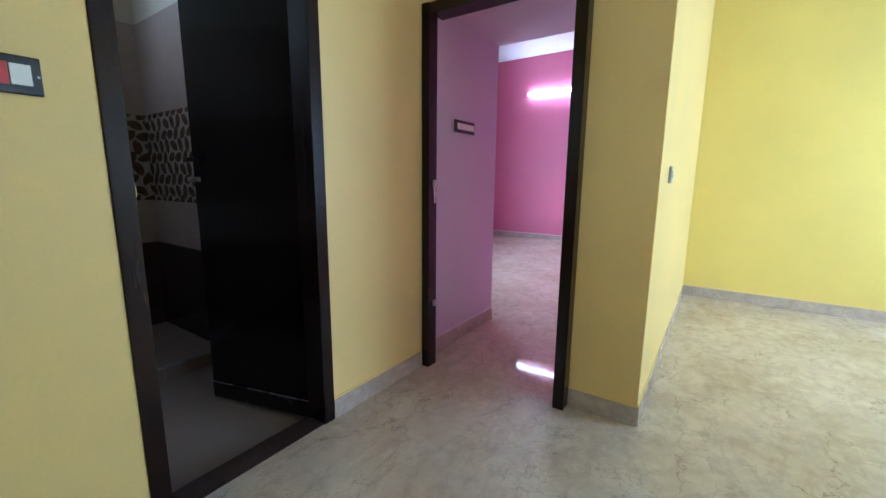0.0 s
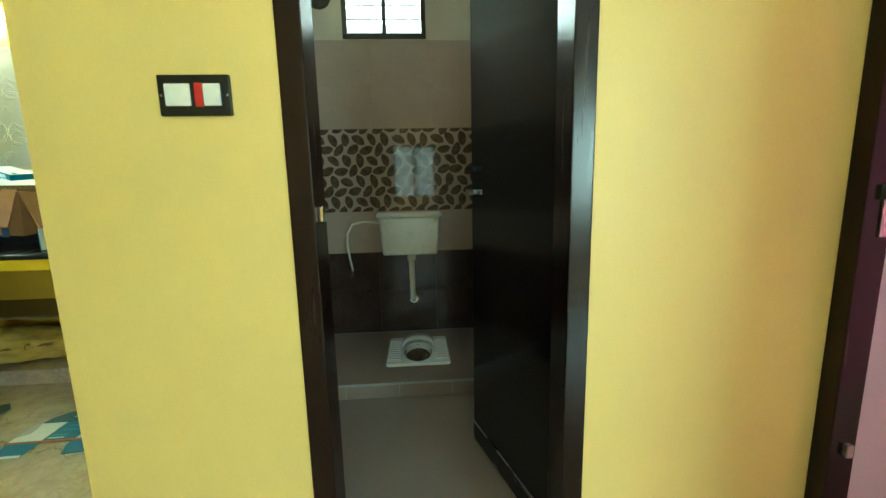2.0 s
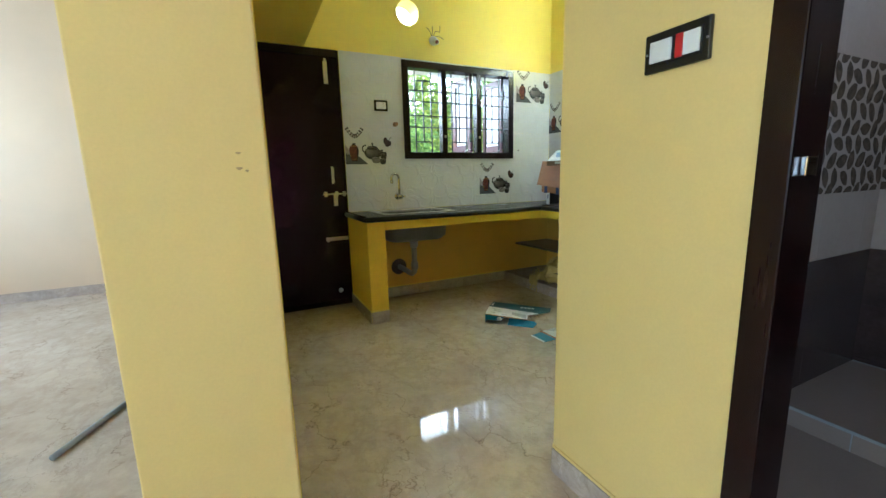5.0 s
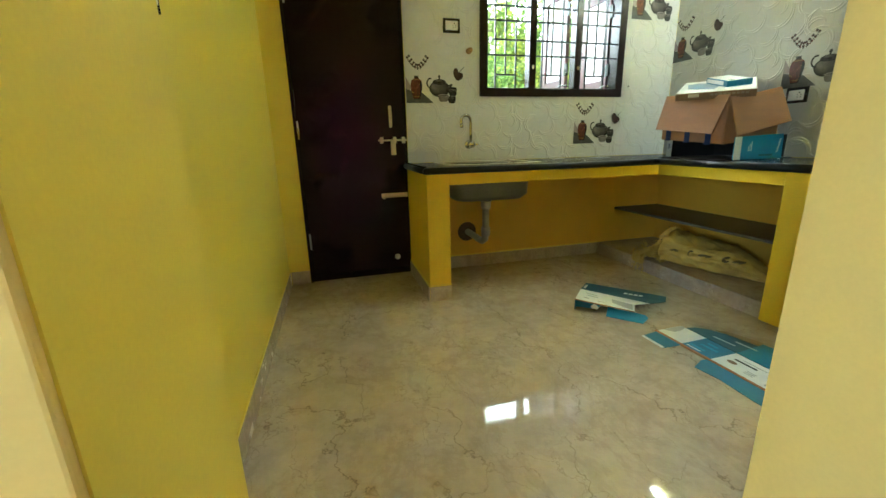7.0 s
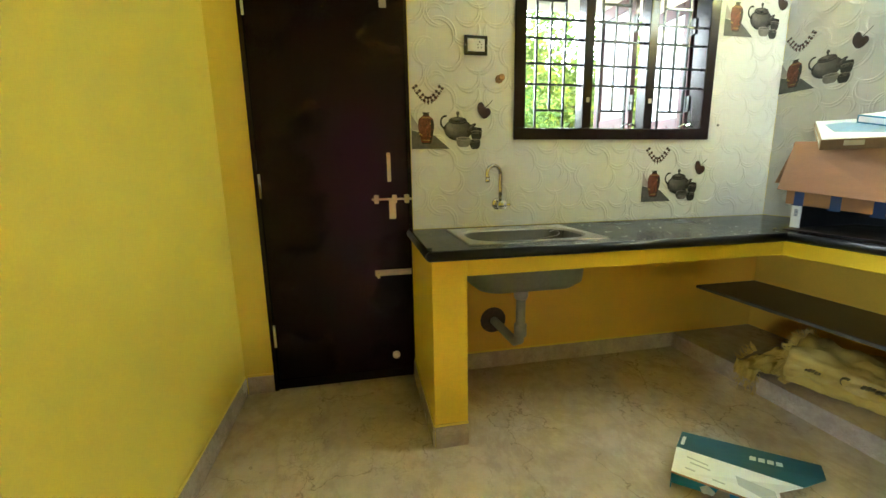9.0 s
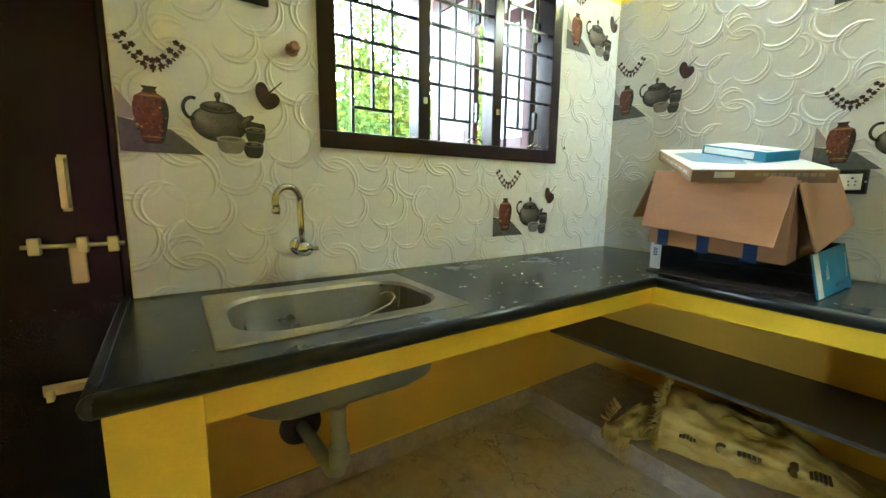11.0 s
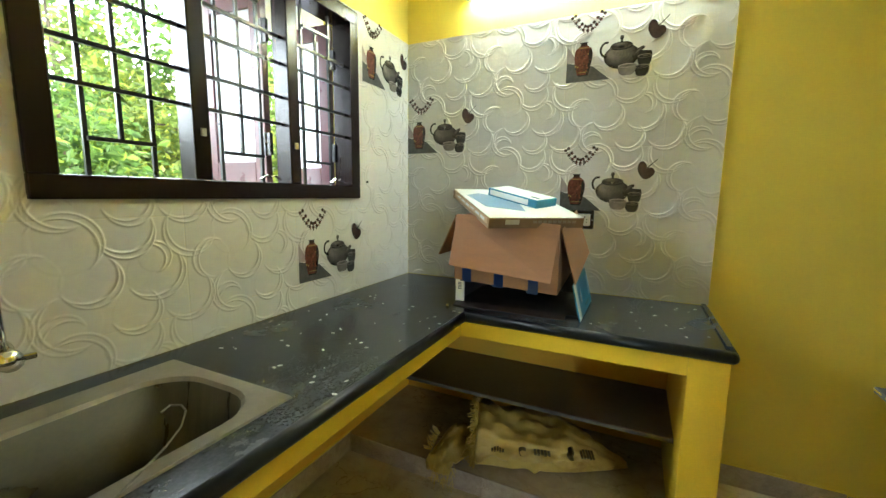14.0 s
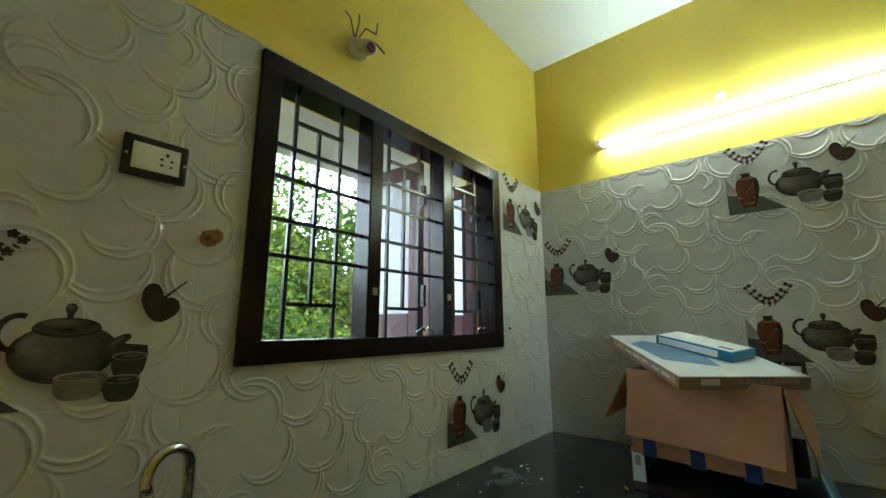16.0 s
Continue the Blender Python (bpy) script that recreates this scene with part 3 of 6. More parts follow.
def kitchen_window():
    w = tagged(new("window_1"), "dark brown three-panel window with iron grille and open shutters", "window", kind="structure")
    f, mu = 0.062, 0.055
    yf, yb = -2.705, -2.815
    x0, x1, z0, z1 = WX0, WX1, WZ0, WZ1
    ow = (x1 - x0 - 2 * f - 2 * mu) / 3
    fr = part("window_frame", boxes(((x0, x1), (yb, yf), (z0, z0 + f)), ((x0, x1), (yb, yf), (z1 - f, z1)), ((x0, x0 + f), (yb, yf), (z0 + f, z1 - f)), ((x1 - f, x1), (yb, yf), (z0 + f, z1 - f)), bevel=0.004), FRAME, w)
    lefts = [x1 - f - k * (ow + mu) for k in range(3)]
    for k in (1, 2):
        xm = lefts[k]
        part("mullion", boxes(((xm, xm + mu), (-2.782, yf + 0.004), (z0 + f, z1 - f)), bevel=0.004), FRAME, w)
        part("catch", boxes(((xm + 0.018, xm + 0.034), (yf + 0.003, yf + 0.012), (z0 + 0.2, z0 + 0.225)), bevel=0.002), BRASSY, w, "small brass catch")
    a, b = z0 + f, z1 - f
    h = b - a
    yg = -2.752
    for k, xl in enumerate(lefts):
        xr = xl - ow
        v1, v2, v3 = xl - 0.24 * ow, xl - 0.49 * ow, xl - 0.74 * ow
        full = [b - q * h for q in (0.25, 0.38, 0.55, 0.69)]
        short = [b - q * h for q in (0.13, 0.87)]
        r = 0.0055
        for z in full:
            part("grille_bar", boxes(((xr, xl), (yg - r, yg + r), (z - r, z + r))), BLACK, w)
        for z in short:
            part("grille_bar", boxes(((v3, v1), (yg - r, yg + r), (z - r, z + r))), BLACK, w)
        for v in (v1, v3):
            part("grille_bar", boxes(((v - r, v + r), (yg - 0.012 - r, yg - 0.012 + r), (a, b))), BLACK, w)
        part("grille_bar", boxes(((v2 - r, v2 + r), (yg - 0.012 - r, yg - 0.012 + r), (short[1], short[0]))), BLACK, w)
        # casements on the two further panels, hinged clear of the stile and standing open outwards
        if k:
            sh = part("shutter", boxes(((-0.032, 0.0), (-ow, -ow + 0.06), (a - 0.01, b + 0.01)), ((-0.032, 0.0), (-0.06, 0.0), (a - 0.01, b + 0.01)), ((-0.032, 0.0), (-ow + 0.06, -0.06), (a - 0.01, a + 0.09)), ((-0.032, 0.0), (-ow + 0.06, -0.06), (b - 0.06, b + 0.01)), bevel=0.003), SHUTTER, w, "maroon painted casement standing open")
            sh.matrix_basis = pose(xr + 0.004, yb - 0.022, 0, 0, 0, 5)
            pane = part("pane", boxes(((-0.019, -0.013), (-ow + 0.06, -0.06), (a + 0.09, b - 0.06))), GLASS, sh)
            pane.visible_shadow = False
            for z in (a + 0.16, b - 0.16):
                part("hinge", boxes(((xr - 0.004, xr + 0.010), (yb - 0.030, yb + 0.012), (z - 0.045, z + 0.045)), bevel=0.002), BLACK, w)
                part("hinge_barrel", tube_bm([(xr + 0.006, yb - 0.012, z - 0.048), (xr + 0.006, yb - 0.012, z + 0.048)], 0.007, 8), BLACK, w)
            part("stay_hook", tube_bm([(xr + 0.12, yg + 0.012, a + 0.012), (xr + 0.085, yg + 0.012, a + 0.03), (xr + 0.07, yg + 0.012, a + 0.022), (xr + 0.05, yg + 0.012, a + 0.028), (xr + 0.02, yg + 0.012, a + 0.012)], 0.004, 6), CHROME, w, "chrome stay hook")
    part("window_sill", boxes(((x0 + 0.004, x1 - 0.004), (-2.92, yb - 0.002), (z0 + 0.002, z0 + 0.045))), OUTER, w)


kitchen_window()

# ---------- kitchen: counter ----------
CT = 0.86
CXF, CYF = -3.228, -2.068


def worktop():
    t = thing("worktop", "dusty black granite L-shaped worktop with rounded edge", "worktop")
    sx0, sx1, sy0, sy1 = -2.345, -1.735, -2.61, -2.175
    z = (CT - 0.036, CT)
    part("slab", cell_slab((-3.86, CXF, sx0, sx1, -1.535), (YF, sy0, sy1, CYF, -1.115), ((sx0, sx1, sy0, sy1), (CXF, 0, CYF, 0)), *z), GRANITE, t)
    r = 0.021
    zc = CT - 0.02
    ed = lambda a, b: tube_bm([a, b], r, 12)
    part("nosing", ed((-1.535, YF, zc), (-1.535, CYF, zc)), NOSING, t, "polished rounded edge", True)
    part("nosing", ed((-1.535, CYF, zc), (CXF, CYF, zc)), NOSING, t, "polished rounded edge", True)
    part("nosing", ed((CXF, CYF, zc), (CXF, -1.115, zc)), NOSING, t, "polished rounded edge", True)
    part("nosing", ed((CXF, -1.115, zc), (-3.86, -1.115, zc)), NOSING, t, "polished rounded edge", True)
    for x, y in ((-1.535, CYF), (CXF, CYF), (CXF, -1.115)):
        bm = bmesh.new()
        bmesh.ops.create_uvsphere(bm, u_segments=12, v_segments=8, radius=r, matrix=Matrix.Translation((x, y, zc)))
        part("nosing_corner", bm, NOSING, t, "", True)
    part("end_strip", boxes(((-1.545, -1.525), (YF, CYF - 0.03), (CT, CT + 0.01)), bevel=0.002), GRANITE, t)
    part("end_strip", boxes(((-3.86, CXF - 0.03), (-1.128, -1.11), (CT, CT + 0.008)), bevel=0.002), GRANITE, t)
    return t


worktop()

structure("counter_beam", boxes(((-3.235, -1.685), (-2.18, -2.08), (0.750, 0.826)), ((-3.34, -3.235), (-2.18, -1.235), (0.748, 0.826)), ((-3.866, -2.42), (YF + 0.002, -2.18), (0.775, 0.822)), ((-3.866, -3.34), (-2.18, -1.235), (0.775, 0.822)), bevel=0.004), DEEPYELLOW, "yellow painted concrete beam under the worktop", "beam")
structure("counter_wall_sink_side", boxes(((-1.685, -1.54), (YF + 0.001, -2.08), (0, 0.826)), bevel=0.004), DEEPYELLOW, "yellow painted counter support wall", "support wall")
structure("counter_wall_shelf_side", boxes(((-3.867, -3.235), (-1.235, -1.112), (0, 0.826)), bevel=0.004), DEEPYELLOW, "yellow painted counter support wall", "support wall")
# Same yellow paint; the orange of light bounced off the floor is in its colour.
structure("counter_back_paint", boxes(((-3.866, -1.686), (YF, YF + 0.004), (0.1, 0.774)), ((-3.868, -3.864), (YF + 0.004, -1.236), (0.1, 0.774))), surface("bounce_toned_yellow_paint", (0.80, 0.49, 0.06), 0.6, vary=0.1, scale=2, grain=120, relief=0.12, depth=0.001), "deep yellow painted wall under the worktop, toned orange for bounced light")
structure("plinth_under_counter", boxes(((-3.866, -3.262), (YF + 0.001, -1.236), (0.0, 0.098))), FLOOR, "raised marble-topped plinth under the counter", "plinth")
structure("plinth_by_shelves", boxes(((-3.866, -2.55), (-0.525, -0.156), (0.0, 0.092)), bevel=0.003), FLOOR, "low marble-topped plinth below the wall shelves", "plinth")


def skirting(name, runs, h=0.1):
    """Marble skirting along straight runs: (x0, y0, x1, y1, side), 9 mm proud on the side given."""
    root = tagged(new(name), "grey marble skirting tiles with a narrow mortar lip", "skirting", kind="structure")
    for x0, y0, x1, y1, side in runs:
        n = max(1, round(math.hypot(x1 - x0, y1 - y0) / 0.6))
        for k in range(n):
            ax, ay = x0 + (x1 - x0) * k / n, y0 + (y1 - y0) * k / n
            bx, by = x0 + (x1 - x0) * (k + 1) / n, y0 + (y1 - y0) * (k + 1) / n
            if abs(x1 - x0) > abs(y1 - y0):
                g = 0.0007 if bx > ax else -0.0007
                span = ((ax + g, bx - g), sorted((ay, ay + side * 0.010)), (0, h))
            else:
                g = 0.0007 if by > ay else -0.0007
                span = (sorted((ax, ax + side * 0.010)), (ay + g, by - g), (0, h))
            part("skirting_tile", boxes(span, bevel=0.0015), SKIRT, root)
        if x0 == -3.262:
            continue
        m = 0.006
        if abs(x1 - x0) > abs(y1 - y0):
            sp = ((x0, x1), sorted((y0, y0 + side * m)), (h, h + 0.012))
        else:
            sp = (sorted((x0, x0 + side * m)), (y0, y1), (h, h + 0.012))
        part("mortar_lip", boxes(sp, bevel=0.002), {"baseboard_pink_room": MAUVE, "baseboard_kitchen": YELLOW, "baseboard_bedroom": BEIGE}.get(name, HALLYELLOW), root)
    return root


skirting("baseboard_kitchen", [(KX1, KY0 + 0.012, KX1, -0.401, -1), (DX1, YF, KX1 - 0.012, YF, 1), (-1.69, YF, -3.26, YF, 1), (-3.868, -1.11, -3.868, -0.53, 1), (-1.54, YF + 0.01, -1.54, -2.08, 1), (-1.685, -2.08, -1.54, -2.08, 1), (-3.262, -1.237, -3.262, YF + 0.012, 1), (-3.86, -1.112, -3.24, -1.112, 1)], 0.098)
skirting("baseboard_hall", [(HX, KY1, HX, BY0, 1), (HX, BY1 + 0.0, HX, 1.93, 1), (-0.785, 2.03, -0.45, 2.03, -1), (-0.45, 2.03, -0.45, HY, 1), (-0.44, HY, 3.3, HY, -1), (-0.780, -0.022, -0.475, -0.022, 1), (-1.83, KY1, HX, KY1, -1)])
skirting("baseboard_pink_room", [(-1.76, 2.04, -1.76, 3.0, 1), (-4.36, 7.95, -0.63, 7.95, -1), (-4.36, 3.0, -4.36, 7.95, 1)])
skirting("baseboard_bedroom", [(-0.45, -4.55, 2.6, -4.55, 1)])

# ---------- kitchen: relief wall tiles ----------
TW, TH = 0.461, 0.317
random.seed(5)
CIRCLES = []
for i in range(3):
    for j in range(3):
        cx, cz = (i + 0.5 * (j % 2)) * TW / 3 + random.uniform(-0.020, 0.020), (j + 0.5) * TH / 3 + random.uniform(-0.014, 0.014)
        CIRCLES.append((cx, cz, random.uniform(0.066, 0.084), random.uniform(0, 360) if (i + j) % 2 else random.uniform(225, 315)))
CIRCLES.append((0.30 * TW, 0.08 * TH, 0.050, 120))
CIRCLES.append((0.80 * TW, 0.62 * TH, 0.046, 20))


def relief(u, v):
    """Height of the moulded overlapping circles at wall coordinates u, v (numpy arrays)."""
    h = np.zeros_like(u)
    for cx, cz, r, a in CIRCLES:
        du = (u - cx + TW / 2) % TW - TW / 2
        dv = (v - cz + TH / 2) % TH - TH / 2
        d = np.hypot(du, dv)
        ca, sa = math.cos(radians(a)), math.sin(radians(a))
        arc = np.clip(0.42 + 1.0 * (du * ca + dv * sa) / np.maximum(d, 1e-4), 0.0, 1.0)
        e = np.hypot(du + 0.017 * ca, dv + 0.017 * sa)
        line = np.exp(-((d - r) / 0.0026) ** 2) * arc + 0.9 * np.exp(-((e - r + 0.001) / 0.0026) ** 2) * arc * (d < r + 0.002)
        h = np.maximum(h, 0.0038 * np.minimum(line, 1.0))
        h = h + 0.0009 * arc * np.clip((r - d) / 0.004, 0, 1) * np.clip((e - r + 0.004) / 0.004, 0, 1) + 0.0003 * np.clip((r - d) / 0.004, 0, 1)
    return h


def tile_mesh(name, u0, u1, v0, v1, hole=None):
    """A tile face in the u, v plane with relief along +w, and its edges turned back 6 mm."""
    nu, nv = max(2, round((u1 - u0) / 0.0024)), max(2, round((v1 - v0) / 0.0024))
    g = 0.0001
    us, vs = np.linspace(u0 + g, u1 - g, nu + 1), np.linspace(v0 + g, v1 - g, nv + 1)
    U, V = np.meshgrid(us, vs, indexing="ij")
    W = relief(U, V)
    W[[0, -1], :] -= 0.0004
    W[:, [0, -1]] -= 0.0004
    verts = np.stack([U - u0, V - v0, W], -1).reshape(-1, 3)
    idx = np.arange((nu + 1) * (nv + 1)).reshape(nu + 1, nv + 1)
    q = np.stack([idx[:-1, :-1], idx[1:, :-1], idx[1:, 1:], idx[:-1, 1:]], -1).reshape(-1, 4)
    if hole:
        mu_, mv_ = (U[:-1, :-1] + U[1:, 1:]).reshape(-1) / 2, (V[:-1, :-1] + V[1:, 1:]).reshape(-1) / 2
        q = q[~((mu_ > hole[0]) & (mu_ < hole[1]) & (mv_ > hole[2]) & (mv_ < hole[3]))]
    me = bpy.data.meshes.new(name)
    me.from_pydata(verts.tolist(), [], q.tolist())
    for p in me.polygons:
        p.use_smooth = True
    me.materials.append(KTILE)
    return me


def tile_wall(parent, origin, axes, length, z0, rows, hole=None):
    """Lays tiles along a wall from origin; axes is the rotation that turns u, v, w into the world."""
    full = tile_mesh("tile", 0, TW, 0, TH)
    cols = math.ceil(length / TW - 0.02)
    for j, (va, vb) in enumerate(rows):
        for i in range(cols):
            ua, ub = i * TW, min((i + 1) * TW, length)
            cut = hole and ua < hole[1] and ub > hole[0] and va < hole[3] and vb > hole[2]
            if cut and ua >= hole[0] and ub <= hole[1] and va >= hole[2] and vb <= hole[3]:
                continue
            whole = abs(ub - ua - TW) < 0.003 and abs(vb - va - TH) < 0.003 and not cut
            me = full if whole else tile_mesh("tile", ua, ub, va, vb, hole if cut else None)
            ob = new("tile", me)
            ob.parent = parent
            ob.matrix_basis = Matrix.Translation(origin) @ axes @ Matrix.Translation((ua, va, 0))


ROWS_V = [(0.862 - 0.966, 0.0)] + [(k * TH, (k + 1) * TH) for k in range(4)]
AX_S = Matrix(((-1, 0, 0, 0), (0, 0, 1, 0), (0, 1, 0, 0), (0, 0, 0, 1)))
AX_W = Matrix(((0, 0, 1, 0), (1, 0, 0, 0), (0, 1, 0, 0), (0, 0, 0, 1)))
tiles_s = tagged(new("wall_tiles_kitchen_south"), "white ceramic wall tiles moulded with overlapping circles", "wall tiles", kind="structure")
tiles_w = tagged(new("wall_tiles_kitchen_west"), "white ceramic wall tiles moulded with overlapping circles", "wall tiles", kind="structure")
tile_wall(tiles_s, (-1.552, -2.72, 0.966), AX_S, 2.308, 0.86, ROWS_V, (-1.552 - WX1 + 0.012, -1.552 - WX0 - 0.012, WZ0 - 0.966 + 0.012, WZ1 - 0.966 - 0.012))
tile_wall(tiles_w, (-3.86, -2.72, 0.966), AX_W, 1.62, 0.86, ROWS_V)
part("grout_edge", boxes(((-3.866, -3.857), (-1.1, -1.094), (CT, 2.234))), YELLOW, tiles_w)
part("grout_edge", boxes(((-3.866, -3.858), (-2.72, -1.094), (2.2345, 2.239))), CREAM, tiles_w, "thin pale mortar line along the tile tops")
part("grout_edge", boxes(((-3.86, -3.372), (-2.727, -2.718), (2.2345, 2.239)), ((-2.105, -1.552), (-2.727, -2.718), (2.2345, 2.239))), CREAM, tiles_s, "thin pale mortar line along the tile tops")

# ---------- printed motifs on single tiles ----------
PRINT = [surface("print_slate", (0.10, 0.095, 0.09), 0.18, vary=0.25, scale=20, grain=80, relief=0), surface("print_vase_red", (0.15, 0.050, 0.034), 0.18, vary=0.5, scale=45, grain=110, relief=0), surface("print_teapot_brown", (0.060, 0.050, 0.042), 0.18, vary=0.75, scale=22, grain=70, relief=0), surface("print_dark_cup", (0.035, 0.033, 0.03), 0.18, vary=0.4, scale=25, grain=70, relief=0), surface("print_grey_cup", (0.24, 0.23, 0.21), 0.18, vary=0.35, scale=25, grain=70, relief=0), surface("print_leaf_maroon", (0.060, 0.035, 0.028), 0.18, vary=0.3, scale=25, grain=70, relief=0), surface("print_mauve", (0.34, 0.29, 0.28), 0.18, vary=0.15, scale=12, grain=70, relief=0), surface("print_vase_ochre", (0.33, 0.22, 0.07), 0.18, vary=0.4, scale=40, grain=70, relief=0)]
PRINT += [surface("print_teapot_tone", (c, c * 0.87, c * 0.75), 0.18, vary=0.25, scale=30, grain=80, relief=0) for c in (0.060, 0.072, 0.088, 0.108, 0.132, 0.160, 0.192, 0.226)]
PRINT.append(surface("print_vase_rust", (0.23, 0.085, 0.05), 0.18, vary=0.5, scale=60, grain=110, relief=0))


def motif_mesh():
    """Vase on a dark shelf, teapot with cups, heart-shaped leaf and a spray of blossom, as one thin print."""
    bm = bmesh.new()

    def poly(pts, mi, h=0.0):
        f = bm.faces.new([bm.verts.new((x, y, 0.0062 + h)) for x, y in pts])
        f.material_index = mi
        if f.normal.z < 0:
            f.normal_flip()

    def oval(cx, cy, rx, ry, mi, h=0.0, n=18, turn=0.0):
        c, s_ = math.cos(turn), math.sin(turn)
        poly([(cx + rx * math.cos(a) * c - ry * math.sin(a) * s_, cy + rx * math.cos(a) * s_ + ry * math.sin(a) * c) for a in (2 * math.pi * k / n for k in range(n))], mi, h)

    def rounded(pts, times=2):
        """Corners cut twice, for a soft outline."""
        for _ in range(times):
            pts = [p for a, b in zip(pts, pts[1:] + pts[:1]) for p in ((a[0] * 0.75 + b[0] * 0.25, a[1] * 0.75 + b[1] * 0.25), (a[0] * 0.25 + b[0] * 0.75, a[1] * 0.25 + b[1] * 0.75))]
        return pts

    poly([(0.002, 0.004), (0.205, 0.004), (0.125, 0.072), (0.002, 0.098)], 0)
    poly([(0.002, 0.098), (0.06, 0.092), (0.002, 0.178)], 6)
    prof = [(0.020, 0.030), (0.026, 0.036), (0.034, 0.07), (0.042, 0.11), (0.042, 0.135), (0.036, 0.158), (0.018, 0.170), (0.014, 0.180), (0.020, 0.188)]
    for (r0, h0), (r1, h1), mi in zip(prof, prof[1:], (3, 1, 1, 1, 1, 16, 5, 3)):
        poly([(0.08 - r0, h0), (0.08 + r0, h0), (0.08 + r1, h1), (0.08 - r1, h1)], mi, 0.0005)
    poly(rounded([(0.094, 0.034), (0.104, 0.036), (0.114, 0.07), (0.1215, 0.11), (0.1215, 0.135), (0.114, 0.156), (0.104, 0.150), (0.108, 0.11)]), 3, 0.0008)
    rv = random.Random(3)
    for k in range(34):
        hh = rv.uniform(0.05, 0.155)
        half = 0.024 + 0.016 * math.sin(math.pi * (hh - 0.03) / 0.14)
        oval(0.08 + rv.uniform(-half, half * 0.85), hh, rv.uniform(0.002, 0.005), rv.uniform(0.002, 0.005), rv.choice((7, 3, 5, 5, 16, 16)), 0.0009 + 0.00001 * k, 7)
    for hh in (0.048, 0.162):
        oval(0.08, hh, 0.026, 0.0018, 7, 0.0013)
    # teapot
    body = [(0.078 * math.cos(a), 0.060 * math.sin(a) * (1.0 if math.sin(a) < 0 else 0.85)) for a in (2 * math.pi * k / 26 for k in range(26))]
    poly([(0.252 + x, 0.105 + y) for x, y in body], 2, 0.0003)
    for k in range(8):
        oval(0.246 - 0.006 * k, 0.107 + 0.002 * k, 0.068 - 0.0078 * k, 0.048 - 0.0056 * k, 8 + k, 0.0004 + 0.00005 * k, 26)
    for k, (ry, cy) in enumerate(((0.018, 0.148), (0.0155, 0.1515), (0.0145, 0.153))):
        oval(0.250, cy, 0.050 - 0.002 * k, ry, (3, 10, 2)[k], 0.0008 + 0.00008 * k, 24)
    for k in range(3):
        oval(0.244 - 0.002 * k, 0.157 + 0.001 * k, 0.034 - 0.009 * k, 0.0095 - 0.0026 * k, 9 + 2 * k, 0.00105 + 0.00005 * k, 20)
    poly(rounded([(0.244, 0.164), (0.256, 0.164), (0.254, 0.174), (0.260, 0.184), (0.256, 0.195), (0.244, 0.195), (0.240, 0.184), (0.246, 0.174)]), 3, 0.0012)
    oval(0.248, 0.188, 0.005, 0.004, 12, 0.00125, 10)
    poly(rounded([(0.300, 0.080), (0.325, 0.094), (0.340, 0.118), (0.352, 0.128), (0.346, 0.138), (0.330, 0.133), (0.312, 0.122), (0.298, 0.124)]), 2, 0.0006)
    poly(rounded([(0.312, 0.104), (0.328, 0.116), (0.342, 0.130), (0.334, 0.131), (0.316, 0.118)]), 11, 0.0007)
    for k in range(12):
        a0, a1 = radians(70 + k * 17), radians(70 + (k + 1) * 17)
        poly([(0.183 + 0.030 * math.cos(a0), 0.140 + 0.036 * math.sin(a0)), (0.183 + 0.030 * math.cos(a1), 0.140 + 0.036 * math.sin(a1)), (0.183 + 0.020 * math.cos(a1), 0.140 + 0.026 * math.sin(a1)), (0.183 + 0.020 * math.cos(a0), 0.140 + 0.026 * math.sin(a0))], 2, 0.0008)
    for cx, cy, sx, mi in ((0.280, 0.036, 0.040, 14), (0.344, 0.025, 0.030, 3), (0.352, 0.070, 0.030, 3)):
        poly([(cx - sx, cy + 0.020), (cx + sx, cy + 0.020)] + [(cx + sx * math.cos(a) ** 0.6, cy + 0.020 - 0.044 * math.sin(a) ** 0.8) for a in (math.pi / 2 * k / 7 for k in range(1, 7))] + [(cx - sx * math.sin(a) ** 0.6, cy + 0.020 - 0.044 * math.cos(a) ** 0.8) for a in (math.pi / 2 * k / 7 for k in range(1, 7))], mi, 0.0011)
        oval(cx, cy + 0.021, sx, 0.009, 15 if mi == 3 else 6, 0.0014, 20)
        oval(cx, cy + 0.020, sx * 0.86, 0.0068, 3 if mi == 3 else 13, 0.00145, 20)
        oval(cx + sx * 0.1, cy + 0.021, sx * 0.4, 0.004, 11, 0.0015, 9)
    poly([(0.322, 0.085), (0.384, 0.090), (0.380, 0.112), (0.330, 0.118)], 3, 0.001)
    # leaf
    heart = [(0.0, -0.052), (0.040, -0.030), (0.046, -0.004), (0.030, 0.012), (0.012, 0.006), (0.004, 0.034), (-0.014, 0.042), (-0.030, 0.026), (-0.030, -0.010)]
    poly(rounded([(0.388 + x, 0.205 + y) for x, y in heart]), 5, 0.0003)
    poly([(0.395, 0.212), (0.399, 0.209), (0.442, 0.252), (0.440, 0.255)], 2, 0.0003)
